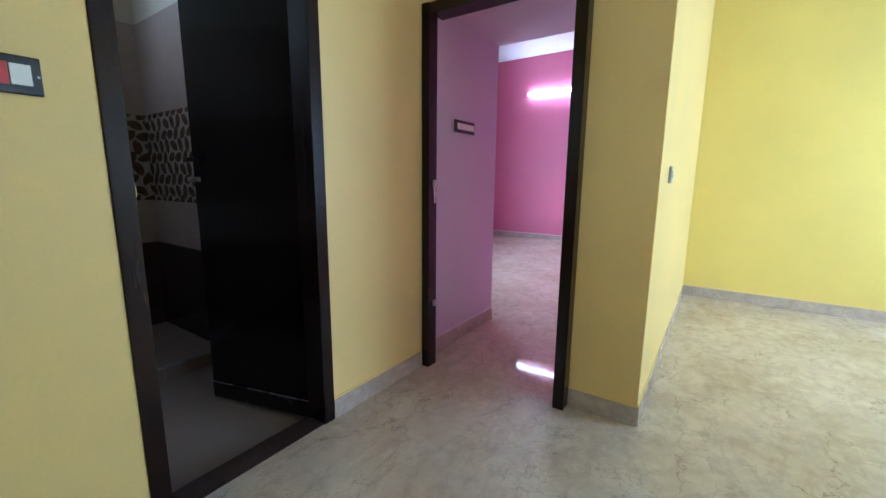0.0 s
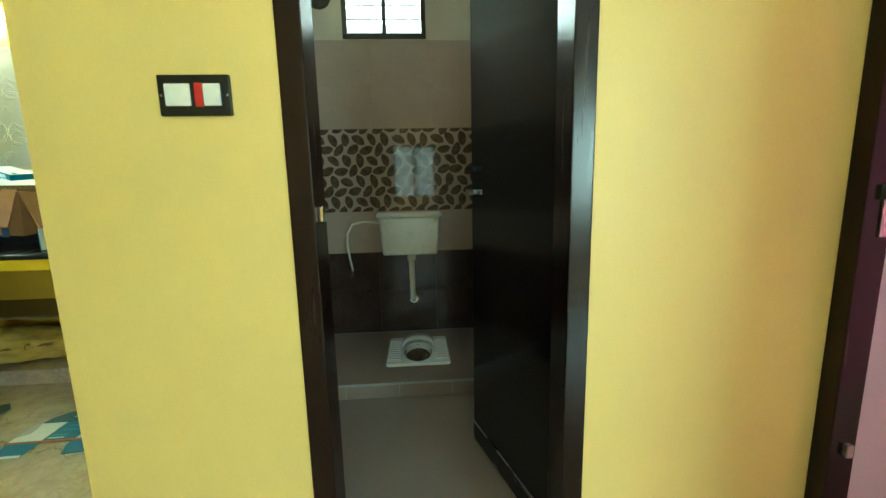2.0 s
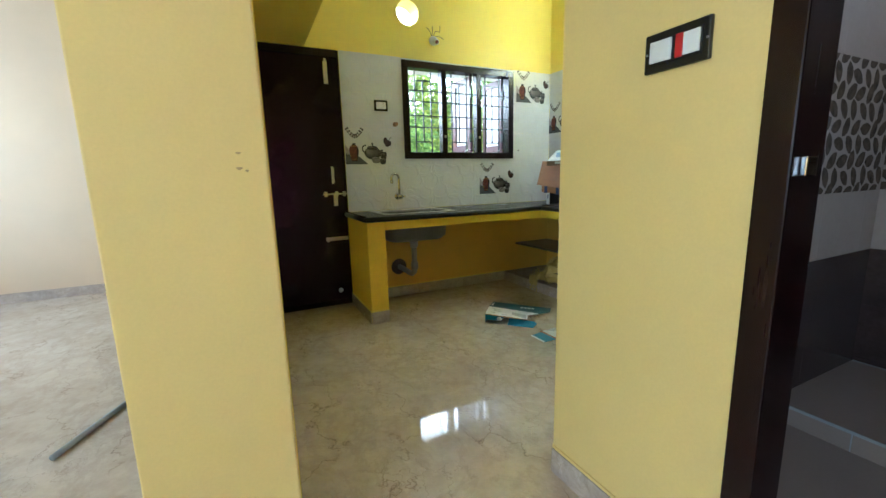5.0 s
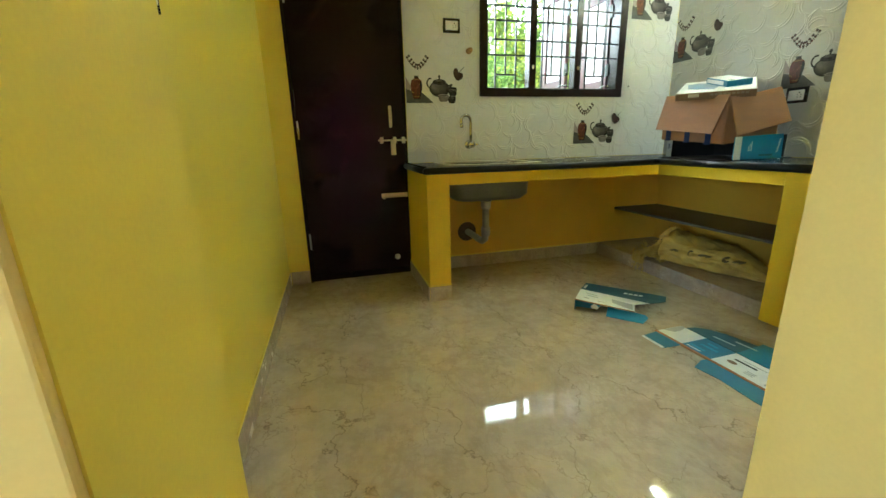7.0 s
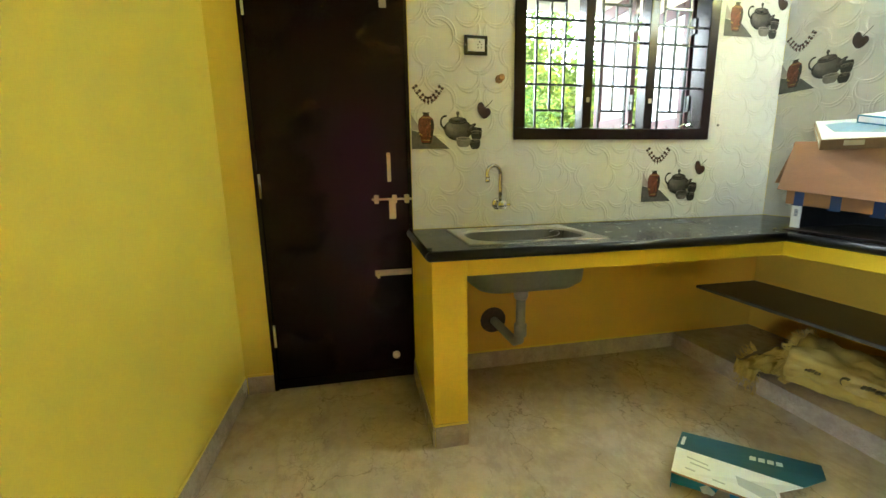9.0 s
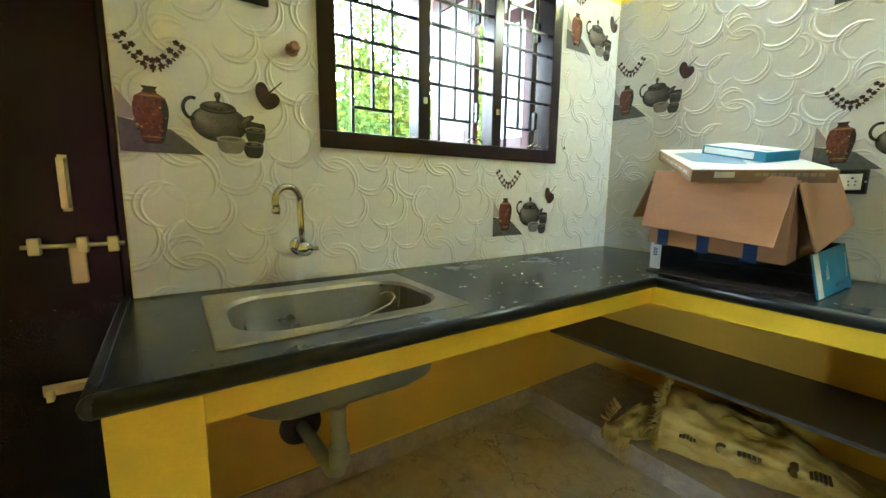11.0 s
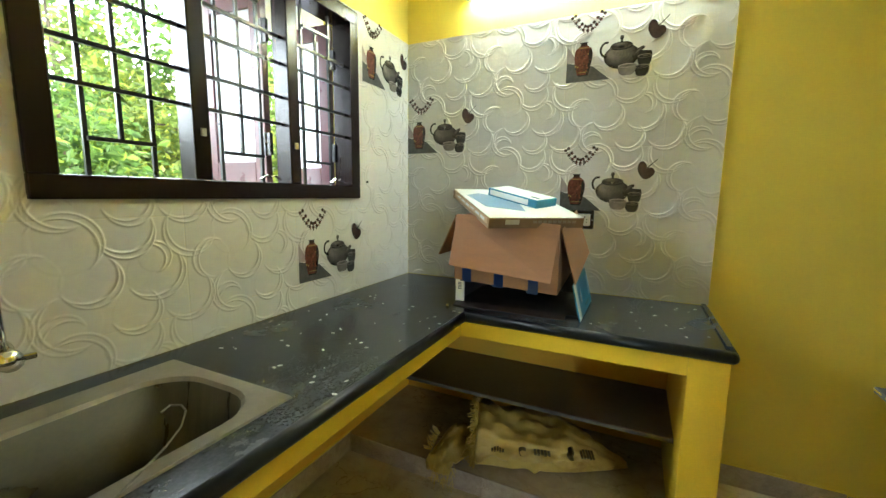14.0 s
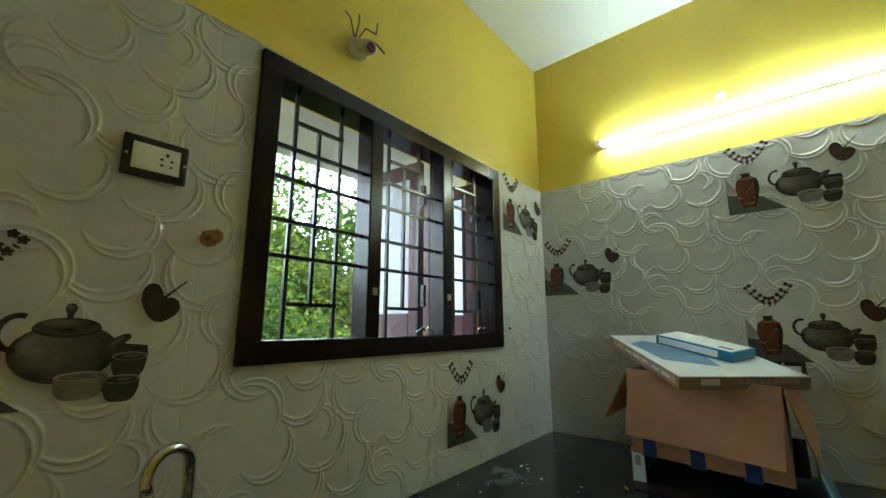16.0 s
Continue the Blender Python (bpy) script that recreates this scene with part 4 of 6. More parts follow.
    # blossom
    for k in range(9):
        q = k / 8
        x, y = 0.026 + 0.135 * q, 0.312 - 0.062 * math.sin(math.pi * q)
        turn = math.atan2(-0.062 * math.pi * math.cos(math.pi * q), 0.135)
        for sg in (-1, 1):
            fx, fy = x - sg * 0.0085 * math.sin(turn), y + sg * 0.0085 * math.cos(turn)
            for e in range(5):
                aa = turn + k + 2 * math.pi * e / 5
                oval(fx + 0.0046 * math.cos(aa), fy + 0.0046 * math.sin(aa), 0.0048, 0.0040, (5, 2, 1, 5)[(k + e + (sg > 0)) % 4], 0.0002 + 0.00004 * e, 8, aa)
            oval(fx, fy, 0.0020, 0.0020, 3, 0.0005, 7)
        oval(x, y - 0.018, 0.0030, 0.0070, 1 if k % 3 == 0 else 5, 0.0003, 8, turn)
    me = bpy.data.meshes.new("tile_print")
    bm.to_mesh(me)
    bm.free()
    for m in PRINT:
        me.materials.append(m)
    return me


MOTIF = motif_mesh()
for parent, origin, axes in ((tiles_s, (-1.554, -2.72, 1.283), AX_S), (tiles_s, (-2.937, -2.72, 0.966), AX_S), (tiles_s, (-3.399, -2.72, 1.917), AX_S), (tiles_w, (-3.86, -2.72, 1.60), AX_W), (tiles_w, (-3.86, -1.798, 1.917), AX_W), (tiles_w, (-3.86, -1.798, 1.283), AX_W)):
    ob = new("tile_print", MOTIF)
    ob.parent = parent
    ob.matrix_basis = Matrix.Translation(origin) @ axes

# ---------- kitchen: sink and plumbing ----------


def rounded_rect(x0, x1, y0, y1, r, n=6):
    out = []
    for cx, cy, a0 in ((x1 - r, y1 - r, 0), (x0 + r, y1 - r, 90), (x0 + r, y0 + r, 180), (x1 - r, y0 + r, 270)):
        out += [(cx + r * math.cos(radians(a0 + 90 * k / n)), cy + r * math.sin(radians(a0 + 90 * k / n))) for k in range(n + 1)]
    return out


def kitchen_sink():
    s_ = thing("kitchen_sink", "brushed steel sink bowl set into the granite worktop", "sink")
    bm = bmesh.new()
    loops = []
    for x0, x1, y0, y1, r, z in ((-2.365, -1.715, -2.635, -2.155, 0.006, CT + 0.001), (-2.362, -1.718, -2.632, -2.158, 0.006, CT + 0.005), (-2.325, -1.755, -2.555, -2.195, 0.12, CT + 0.005), (-2.318, -1.762, -2.548, -2.202, 0.12, CT - 0.004), (-2.300, -1.780, -2.535, -2.215, 0.11, CT - 0.205), (-2.275, -1.805, -2.51, -2.24, 0.10, CT - 0.232), (-2.09, -1.99, -2.43, -2.33, 0.05, CT - 0.240)):
        loops.append([bm.verts.new((x, y, z)) for x, y in rounded_rect(x0, x1, y0, y1, r)])
    for a, b in zip(loops[3:], loops[4:]):
        for k in range(len(a)):
            bm.faces.new((a[k], a[(k + 1) % len(a)], b[(k + 1) % len(a)], b[k]))
    bm.faces.new(loops[-1])
    bmesh.ops.delete(bm, geom=[v for q in loops[:3] for v in q], context="VERTS")
    bmesh.ops.recalc_face_normals(bm, faces=bm.faces)
    bmr = bmesh.new()
    rim = [[bmr.verts.new((x, y, z)) for x, y in rounded_rect(*q, r)] for *q, r, z in ((-2.365, -1.715, -2.635, -2.155, 0.006, CT + 0.001), (-2.362, -1.718, -2.632, -2.158, 0.006, CT + 0.006), (-2.325, -1.755, -2.555, -2.195, 0.12, CT + 0.006), (-2.318, -1.762, -2.548, -2.202, 0.12, CT - 0.004))]
    for a, b in zip(rim, rim[1:]):
        for k in range(len(a)):
            bmr.faces.new((a[k], a[(k + 1) % len(a)], b[(k + 1) % len(a)], b[k]))
    bmesh.ops.recalc_face_normals(bmr, faces=bmr.faces)
    part("rim", bmr, surface("dusty_steel_rim", (0.30, 0.265, 0.215), 0.33, 0.6, vary=0.15, scale=9, grain=80, relief=0.04), s_, "pale dusty steel rim")
    # The bowl's dark reflection comes from its colour, not from a duller metal.
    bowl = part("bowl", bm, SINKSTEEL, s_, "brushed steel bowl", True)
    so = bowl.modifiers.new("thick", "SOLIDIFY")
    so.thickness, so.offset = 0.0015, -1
    bm = bmesh.new()
    loops = [[bm.verts.new((x, y, z)) for x, y in rounded_rect(*q, r)] for *q, r, z in ((-2.33, -1.75, -2.56, -2.19, 0.125, 0.822), (-2.315, -1.765, -2.55, -2.20, 0.12, 0.645), (-2.28, -1.80, -2.515, -2.235, 0.10, 0.616), (-2.10, -1.98, -2.44, -2.32, 0.05, 0.608))]
    for a, b in zip(loops, loops[1:]):
        for k in range(len(a)):
            bm.faces.new((a[k], a[(k + 1) % len(a)], b[(k + 1) % len(a)], b[k]))
    bm.faces.new(loops[-1])
    part("bowl_underside", bm, surface("grey_undercoated_steel", (0.20, 0.20, 0.18), 0.5, 0.3, vary=0.2), s_, "grey sound-coated underside", True)
    part("strainer", moved(lathe([(0.042, 0.0), (0.042, 0.003), (0.030, 0.001), (0.012, 0.0025)], 20), -2.04, -2.38, CT - 0.239), CHROME, s_, "", True)
    part("outlet", moved(lathe([(0.030, 0.0), (0.035, 0.02), (0.035, 0.055), (0.045, 0.06), (0.045, 0.075)], 16), -2.04, -2.38, 0.535), STEEL, s_, "", True)
    part("waste_pipe", tube_bm([(-2.04, -2.38, 0.55), (-2.04, -2.38, 0.36), (-2.04, -2.395, 0.31), (-2.035, -2.44, 0.285), (-2.03, -2.50, 0.285), (-2.02, -2.62, 0.295), (-2.012, -2.71, 0.30)], [0.024, 0.024, 0.026, 0.026, 0.024, 0.024, 0.024], 14), GREYPVC, s_, "grey plastic waste pipe", True)
    part("pipe_collar", tube_bm([(-2.04, -2.38, 0.40), (-2.04, -2.38, 0.34)], 0.032, 14), GREYPVC, s_, "", True)
    return s_


kitchen_sink()
wire = thing("loose_wire", "thin bent steel wire lying on the sink", "wire")
part("strand", tube_bm([(-1.965, -2.135, 0.868), (-2.03, -2.17, 0.872), (-2.10, -2.21, 0.872), (-2.16, -2.26, 0.868), (-2.20, -2.31, 0.87), (-2.205, -2.335, 0.875), (-2.19, -2.35, 0.878), (-2.165, -2.34, 0.876)], 0.0022, 6), surface("dull_grey_wire", (0.20, 0.18, 0.15), 0.4, 0.5), wire)
structure("pipe_hole_patch", moved(lathe([(0.078, 0.0), (0.070, 0.004), (0.05, 0.006)], 22, "y"), -2.01, -2.722, 0.30), surface("broken_plaster", (0.10, 0.075, 0.05), 0.9, vary=0.4, scale=30, grain=90, relief=0.6, depth=0.01), "rough dark plaster patch round the waste pipe", "plaster patch")


def kitchen_tap():
    t = thing("kitchen_tap", "chrome swan-neck wall tap over the sink", "tap")
    part("flange", moved(lathe([(0.034, 0.0), (0.034, 0.004), (0.024, 0.012), (0.016, 0.014)], 20, "y"), -2.03, -2.722, 0.985), CHROME, t, "", True)
    part("body", tube_bm([(-2.03, -2.715, 0.985), (-2.03, -2.655, 0.985)], 0.017, 14), CHROME, t, "", True)
    part("handle", tube_bm([(-2.03, -2.655, 0.985), (-2.03, -2.632, 0.985)], [0.026, 0.024], 10), CHROME, t, "ribbed turning handle", True)
    part("handle_lever", boxes(((-2.075, -2.03), (-2.646, -2.634), (0.978, 0.993)), bevel=0.004), CHROME, t)
    arc = [(-2.028, -2.67, 0.99), (-2.026, -2.665, 1.06), (-2.022, -2.655, 1.13)]
    arc += [(-1.978 - 0.044 * math.cos(radians(a)), -2.655 + 0.05 * (a / 200.0), 1.145 + 0.05 * math.sin(radians(a))) for a in range(0, 201, 20)]
    part("spout", tube_bm(arc, 0.0115, 12), CHROME, t, "curved chrome spout", True)
    part("nozzle", tube_bm([arc[-1], (arc[-1][0] + 0.004, arc[-1][1] + 0.002, arc[-1][2] - 0.02)], 0.0135, 12), CHROME, t, "", True)


kitchen_tap()
plug = thing("pipe_plug", "brass water outlet plug sticking out of the tiles", "pipe plug")
part("stub", moved(lathe([(0.022, 0), (0.022, 0.006), (0.013, 0.010), (0.013, 0.025), (0.018, 0.026), (0.018, 0.046), (0.012, 0.05)], 8, "y"), -2.032, -2.719, 1.645), surface("weathered_brass", (0.36, 0.20, 0.09), 0.45, 0.6, vary=0.4, scale=30), plug)


def wall_plate(name, label, at, turn, w, h, cells, lip=0.017, ground=WHITEPLASTIC, rim=BLACKPLASTIC):
    """A black-rimmed electrical plate on a wall; cells: (x0, x1, kind)."""
    p = thing(name, label, "switch plate" if "switch" in name else "socket", at=at, turn=turn)
    part("back_frame", moved(boxes(((-w / 2, w / 2), (-h / 2, h / 2), (0, 0.012)), bevel=0.004), 0, 0, 0, 90), rim, p)
    part("insert", moved(boxes(((-w / 2 + lip, w / 2 - lip), (-h / 2 + lip, h / 2 - lip), (0.012, 0.0145)), bevel=0.001), 0, 0, 0, 90), ground, p)
    for x0, x1, kind in cells:
        z0, z1 = -h / 2 + lip + 0.005, h / 2 - lip - 0.005
        if kind == "rocker":
            part("rocker", moved(boxes(((x0, x1), (z0, z1), (0.0145, 0.019)), bevel=0.0015), 0, 0, 0, 90), WHITEPLASTIC, p)
        elif kind == "red":
            part("indicator", moved(boxes(((x0, x1), (z0 - 0.002, z1 + 0.002), (0.0145, 0.018)), bevel=0.001), 0, 0, 0, 90), REDPLASTIC, p, "red indicator strip")
        else:
            xc = (x0 + x1) / 2
            for dx, dz, r in ((0, 0.014, 0.004), (-0.010, 0.002, 0.003), (0.010, 0.002, 0.003), (-0.009, -0.012, 0.003), (0.009, -0.012, 0.003)):
                part("socket_hole", moved(lathe([(r, 0.0), (r, 0.0012)], 10), xc + dx, -0.0146, dz, 90), BLACKPLASTIC, p)
    for sx in (-1, 1):
        part("screw", moved(lathe([(0.003, 0.0), (0.002, 0.001)], 8), sx * (w / 2 - 0.007), -0.0122, 0, 90), STEEL, p)
    return p


# plates face -y before their turn; 0 = seen looking north, 180 = on the south wall, 90 = on a west wall
wall_plate("wall_socket", "white socket and switch in a black rim on the tiles", (-1.902, -2.716, 1.804), 180, 0.125, 0.094, [(-0.040, -0.012, "rocker"), (-0.004, 0.042, "holes")])
wall_plate("wall_socket", "white socket in a black rim behind the boxes", (-3.856, -1.685, 1.24), 90, 0.125, 0.094, [(-0.040, -0.012, "rocker"), (-0.004, 0.042, "holes")])
wall_plate("switch_plate", "white switches and sockets in a black rim", (KX1 - 0.001, -0.785, 1.395), -90, 0.27, 0.15, [(-0.11, -0.085, "rocker"), (-0.08, -0.055, "rocker"), (-0.05, -0.025, "rocker"), (0.02, 0.10, "holes")])
wall_plate("switch_plate", "white switch with red indicator in a black rim by the bathroom", (HX + 0.001, 0.245, 1.437), 90, 0.165, 0.094, [(-0.064, -0.007, "rocker"), (0.003, 0.021, "red"), (0.023, 0.062, "rocker")], ground=BLACKPLASTIC)
wall_plate("switch_plate", "four white switches in a black rim on mauve wall", (-1.759, 2.50, 1.555), 90, 0.26, 0.085, [(-0.108, -0.06, "rocker"), (-0.052, -0.004, "rocker"), (0.004, 0.052, "rocker"), (0.060, 0.108, "rocker")], ground=BLACKPLASTIC)
wall_plate("switch_plate", "single white switch in a grey rim on the pier", (-0.449, 2.40, 1.225), 90, 0.075, 0.085, [(-0.016, 0.016, "rocker")], rim=GREYPVC)

# ---------- kitchen: lights ----------


def tube_light(label, at, turn, length, lit, radius=0.013):
    t = thing("tube_light", label, "tube light", at=at, turn=turn)
    part("batten", boxes(((-length / 2 - 0.02, length / 2 + 0.02), (0.036, 0.050), (-0.017, 0.017)), bevel=0.003), WHITEPLASTIC, t)
    part("tube", tube_bm([(-length / 2, 0.022 - radius, 0), (length / 2, 0.022 - radius, 0)], radius, 14), lit, t, "glowing white tube", True)
    for sx in (-1, 1):
        part("end_cap", boxes(((sx * (length / 2 + 0.012) - 0.014, sx * (length / 2 + 0.012) + 0.014), (0.018 - 2 * radius, 0.050), (-0.018, 0.018)), bevel=0.004), WHITEPLASTIC, t)
    part("starter", moved(lathe([(0.013, 0), (0.013, 0.018), (0.009, 0.022)], 12), 0.02, 0.025, 0.016), GREYPVC, t, "", True)
    return t


tube_light("lit white tube light fixed above the wall tiles", (-3.817, -1.763, 2.43), 90, 1.12, TUBE, 0.016)
tube_light("lit cool white tube light on the pink wall", (-3.0, 7.898, 2.90), 0, 1.15, PINKTUBE, 0.03)
screwhook = thing("wall_hook", "small grey round hook above the tube light", "hook")
part("knob", moved(lathe([(0.018, 0), (0.022, 0.012), (0.016, 0.026), (0.006, 0.030)], 14, "x"), -3.867, -1.765, 2.515), GREYPVC, screwhook, "", True)


def bulb_holder():
    b = thing("bulb_holder", "empty white bulb holder with loose wires on wall", "bulb holder")
    part("base", moved(lathe([(0.040, 0), (0.042, 0.010), (0.034, 0.022)], 20, "y"), -2.45, -2.726, 2.415), WHITEPLASTIC, b, "", True)
    part("socket", tube_bm([(-2.45, -2.705, 2.415), (-2.45, -2.665, 2.395), (-2.45, -2.645, 2.385)], [0.026, 0.027, 0.024], 16), WHITEPLASTIC, b, "", True)
    part("socket_mouth", tube_bm([(-2.45, -2.6455, 2.385), (-2.45, -2.642, 2.384)], 0.018, 14), surface("dark_red_bakelite", (0.16, 0.02, 0.02), 0.4), b)
    for pts in ([(-2.44, -2.725, 2.45), (-2.435, -2.70, 2.50), (-2.43, -2.69, 2.53)], [(-2.45, -2.725, 2.455), (-2.46, -2.69, 2.49), (-2.50, -2.68, 2.485), (-2.505, -2.68, 2.535)], [(-2.455, -2.725, 2.45), (-2.49, -2.68, 2.45), (-2.535, -2.67, 2.42)], [(-2.44, -2.725, 2.452), (-2.40, -2.70, 2.50), (-2.375, -2.70, 2.515)]):
        part("wire", tube_bm(pts, 0.003, 6), surface("copper_brown_wire", (0.12, 0.06, 0.03), 0.5) if "copper_brown_wire" not in bpy.data.materials else bpy.data.materials["copper_brown_wire"], b)


bulb_holder()

# ---------- kitchen: shelves ----------
for z, d in ((0.585, 0.0), (1.0, 0.01), (1.395, 0.0), (1.80, 0.01)):
    sh = thing("wall_shelf", "grey stone shelf slab built into the yellow wall", "shelf", "stone shelves in the kitchen niche")
    part("slab", boxes(((-3.867, -2.60), (-0.50 - d, -0.156), (z - 0.012, z + 0.013)), bevel=0.003), STONE, sh)
    bm = bmesh.new()
    for k in range(5):
        bmesh.ops.create_icosphere(bm, subdivisions=1, radius=0.010, matrix=Matrix.Translation((-3.86 + 0.02 * k + 0.03 * (k > 2), -0.498 - d, z + 0.002)) @ Matrix.Diagonal((1.6, 0.5, 0.7, 1)))
    part("paint_drip", bm, YELLOW, sh)["kind"] = "stuff"
    if z < 0.9:
        part("paint_blob", moved(lathe([(0.030, 0.0), (0.028, 0.003), (0.014, 0.005)], 14), -3.655, -0.478, z + 0.0128), YELLOW, sh, "dried yellow paint blob", True)
br = thing("brick_piece", "broken red brick piece on the stone shelf", "brick", at=(-3.55, -0.37, 1.0135), turn=20)
part("lump", boxes(((-0.07, 0.07), (-0.05, 0.05), (0, 0.06)), bevel=0.012), surface("red_brick", (0.26, 0.09, 0.06), 0.9, vary=0.3, scale=25, relief=0.5, depth=0.006), br)
under = thing("under_counter_shelf", "dark dusty stone shelf under the worktop", "shelf")
part("slab", boxes(((-3.866, -3.41), (YF + 0.002, -1.236), (0.392, 0.412)), bevel=0.003), surface("dark_dusty_stone", (0.080, 0.060, 0.048), 0.4, vary=0.3, scale=3, grain=50), under)

part("front_edge", boxes(((-3.4095, -3.406), (YF + 0.002, -1.236), (0.394, 0.409)), bevel=0.001), surface("rough_stone_edge", (0.16, 0.145, 0.125), 0.8, vary=0.4, scale=12, grain=60, relief=0.4), under, "rough pale stone edge")
rnd = random.Random(21)
bm = bmesh.new()
for k in range(70):
    if k < 40:
        at_, ext = Vector((rnd.uniform(-3.2, -1.6), CYF - 0.003, 0.824)), (rnd.uniform(0.008, 0.03), 0.006, rnd.uniform(0.002, 0.006))
    else:
        at_, ext = Vector((CXF - 0.003, rnd.uniform(-2.03, -1.13), 0.824)), (0.006, rnd.uniform(0.008, 0.03), rnd.uniform(0.002, 0.006))
    bmesh.ops.create_icosphere(bm, subdivisions=1, radius=1.0, matrix=Matrix.Translation(at_) @ Matrix.Diagonal((*ext, 1)))
smear = mesh_object("paint_smear", bm, DEEPYELLOW)
tagged(smear, "uneven yellow paint smeared onto the granite edge", "paint", kind="stuff")

# ---------- kitchen: cartons on the worktop ----------


def panel(p0, p1, p2, p3, thick=0.004):
    """A card panel through four corners, with thickness."""
    bm = bmesh.new()
    a = [Vector(p) for p in (p0, p1, p2, p3)]
    nrm = (a[1] - a[0]).cross(a[3] - a[0]).normalized() * thick
    lo = [bm.verts.new(p) for p in a]
    hi = [bm.verts.new(p + nrm) for p in a]
    bm.faces.new(lo[::-1])
    bm.faces.new(hi)
    for k in range(4):
        bm.faces.new((lo[k], lo[(k + 1) % 4], hi[(k + 1) % 4], hi[k]))
    return bm


DARKCARD = surface("black_carton_inside", (0.012, 0.011, 0.012), 0.6, vary=0.3, scale=8)
tray = thing("black_carton", "black open carton with teal side lying on the worktop", "carton")
part("bottom", boxes(((-3.80, -3.37), (-2.165, -1.61), (CT + 0.001, CT + 0.007))), DARKCARD, tray)
part("bottom_flap", panel((-3.37, -2.16, CT + 0.006), (-3.37, -1.665, CT + 0.006), (-3.30, -1.66, CT + 0.002), (-3.30, -2.15, CT + 0.002), -0.003), surface("brown_black_card", (0.05, 0.03, 0.025), 0.6), tray)
part("back_panel", boxes(((-3.80, -3.795), (-2.165, -1.66), (CT + 0.007, 1.005))), DARKCARD, tray)
left = part("side_panel", boxes(((-3.795, -3.37), (-2.165, -2.158), (CT + 0.007, 0.992))), DARKCARD, tray)
part("white_edge_label", boxes(((-3.372, -3.366), (-2.168, -2.125), (CT + 0.007, 0.985))), WHITECARD, left, "white edge with a small printed code")
for k in range(5):
    part("printed_bar", boxes(((-3.366, -3.3655), (-2.155, -2.138), (0.925 + k * 0.007, 0.929 + k * 0.007))), NAVYTAPE, left)
SIDE = [Vector(p) for p in ((-3.69, -1.60, CT + 0.002), (-3.31, -1.605, CT + 0.002), (-3.355, -1.645, 0.995), (-3.74, -1.645, 1.01))]


def on_side(u, v, lift):
    """A point on the carton's leaning side: u from the wall to the front, v upwards, lifted off its face."""
    p = SIDE[0].lerp(SIDE[1], u).lerp(SIDE[3].lerp(SIDE[2], u), v)
    return p - (SIDE[1] - SIDE[0]).cross(SIDE[3] - SIDE[0]).normalized() * lift


def side_patch(u0, u1, v0, v1, lift, thick, slant=0.0):
    return panel(on_side(u0, v0, lift), on_side(u1, v0, lift), on_side(u1 + slant, v1, lift), on_side(u0 + slant, v1, lift), -thick)


right = part("side_panel", side_patch(0, 1, 0, 1, 0, 0.005), TEAL, tray, "teal printed side panel")
part("side_panel_lining", side_patch(0.01, 0.99, 0.01, 0.99, -0.003, 0.002), DARKCARD, right)
part("white_band", side_patch(0.86, 0.995, 0.0, 0.99, 0.0052, 0.001), OFFCARD, right, "white band on teal")
for k in range(3):
    part("printed_bar", side_patch(0.64 + 0.03 * k, 0.655 + 0.03 * k, 0.35, 0.75 - 0.1 * k, 0.0052, 0.0008), GREYCARD, right)
part("printed_bar", side_patch(0.10, 0.13, 0.25, 0.8, 0.0052, 0.0008, -0.06), GREYCARD, right)
part("printed_bar", side_patch(0.20, 0.48, 0.12, 0.2, 0.0052, 0.0008), DARKTEAL, right)

box_ = thing("cardboard_box", "brown corrugated box with open flaps and blue tape", "box")
bt = lambda y: 1.0 - 0.045 * (y + 2.135) / 0.43
F0, F1, B0, B1 = (-3.285, -2.135), (-3.335, -1.705), (-3.74, -2.135), (-3.76, -1.705)
zt0, zt1 = 1.272, 1.235
part("front_panel", panel((*F0, 0.99), (*F1, 0.955), (*F1, zt1), (*F0, zt0), 0.005), KRAFT, box_)
part("side_panel", panel((*B0, 1.0), (*F0, 0.99), (*F0, zt0), (*B0, zt0), 0.005), KRAFT, box_)
part("side_panel", panel((*F1, 0.955), (*B1, 0.99), (*B1, zt1), (*F1, zt1), 0.005), KRAFT, box_)
part("back_panel", panel((*B1, 0.99), (*B0, 1.0), (*B0, zt0), (*B1, zt1), 0.005), KRAFT, box_)
part("bottom", panel((F0[0] - 0.005, F0[1], 0.99), (B0[0], B0[1], 1.0), (B1[0], B1[1], 0.99), (F1[0] - 0.005, F1[1], 0.957), -0.005), KRAFT, box_)
part("front_flap", panel((-3.282, -2.128, 1.277), (-3.231, -2.142, 1.058), (-3.258, -1.716, 1.016), (-3.338, -1.700, 1.243), 0.005), KRAFT, box_, "brown flap folded down over the front")
part("left_flap", panel((-3.30, -2.138, 1.27), (-3.72, -2.138, 1.27), (-3.69, -2.235, 1.09), (-3.335, -2.240, 1.083), 0.005), KRAFT, box_)
part("right_flap", panel((-3.72, -1.69, 1.292), (-3.335, -1.69, 1.222), (-3.36, -1.632, 1.002), (-3.765, -1.625, 1.085), -0.005), KRAFT, box_)
for y in (-2.085, -1.945, -1.80):
    x = -3.285 - 0.05 * (y + 2.135) / 0.43
    part("tape_strip", panel((x + 0.0055, y - 0.025, bt(y) - 0.012), (x + 0.0055, y + 0.025, bt(y) - 0.014), (x + 0.0055, y + 0.025, 1.10), (x + 0.0055, y - 0.025, 1.10), 0.0015), NAVYTAPE, box_, "dark blue tape strip")

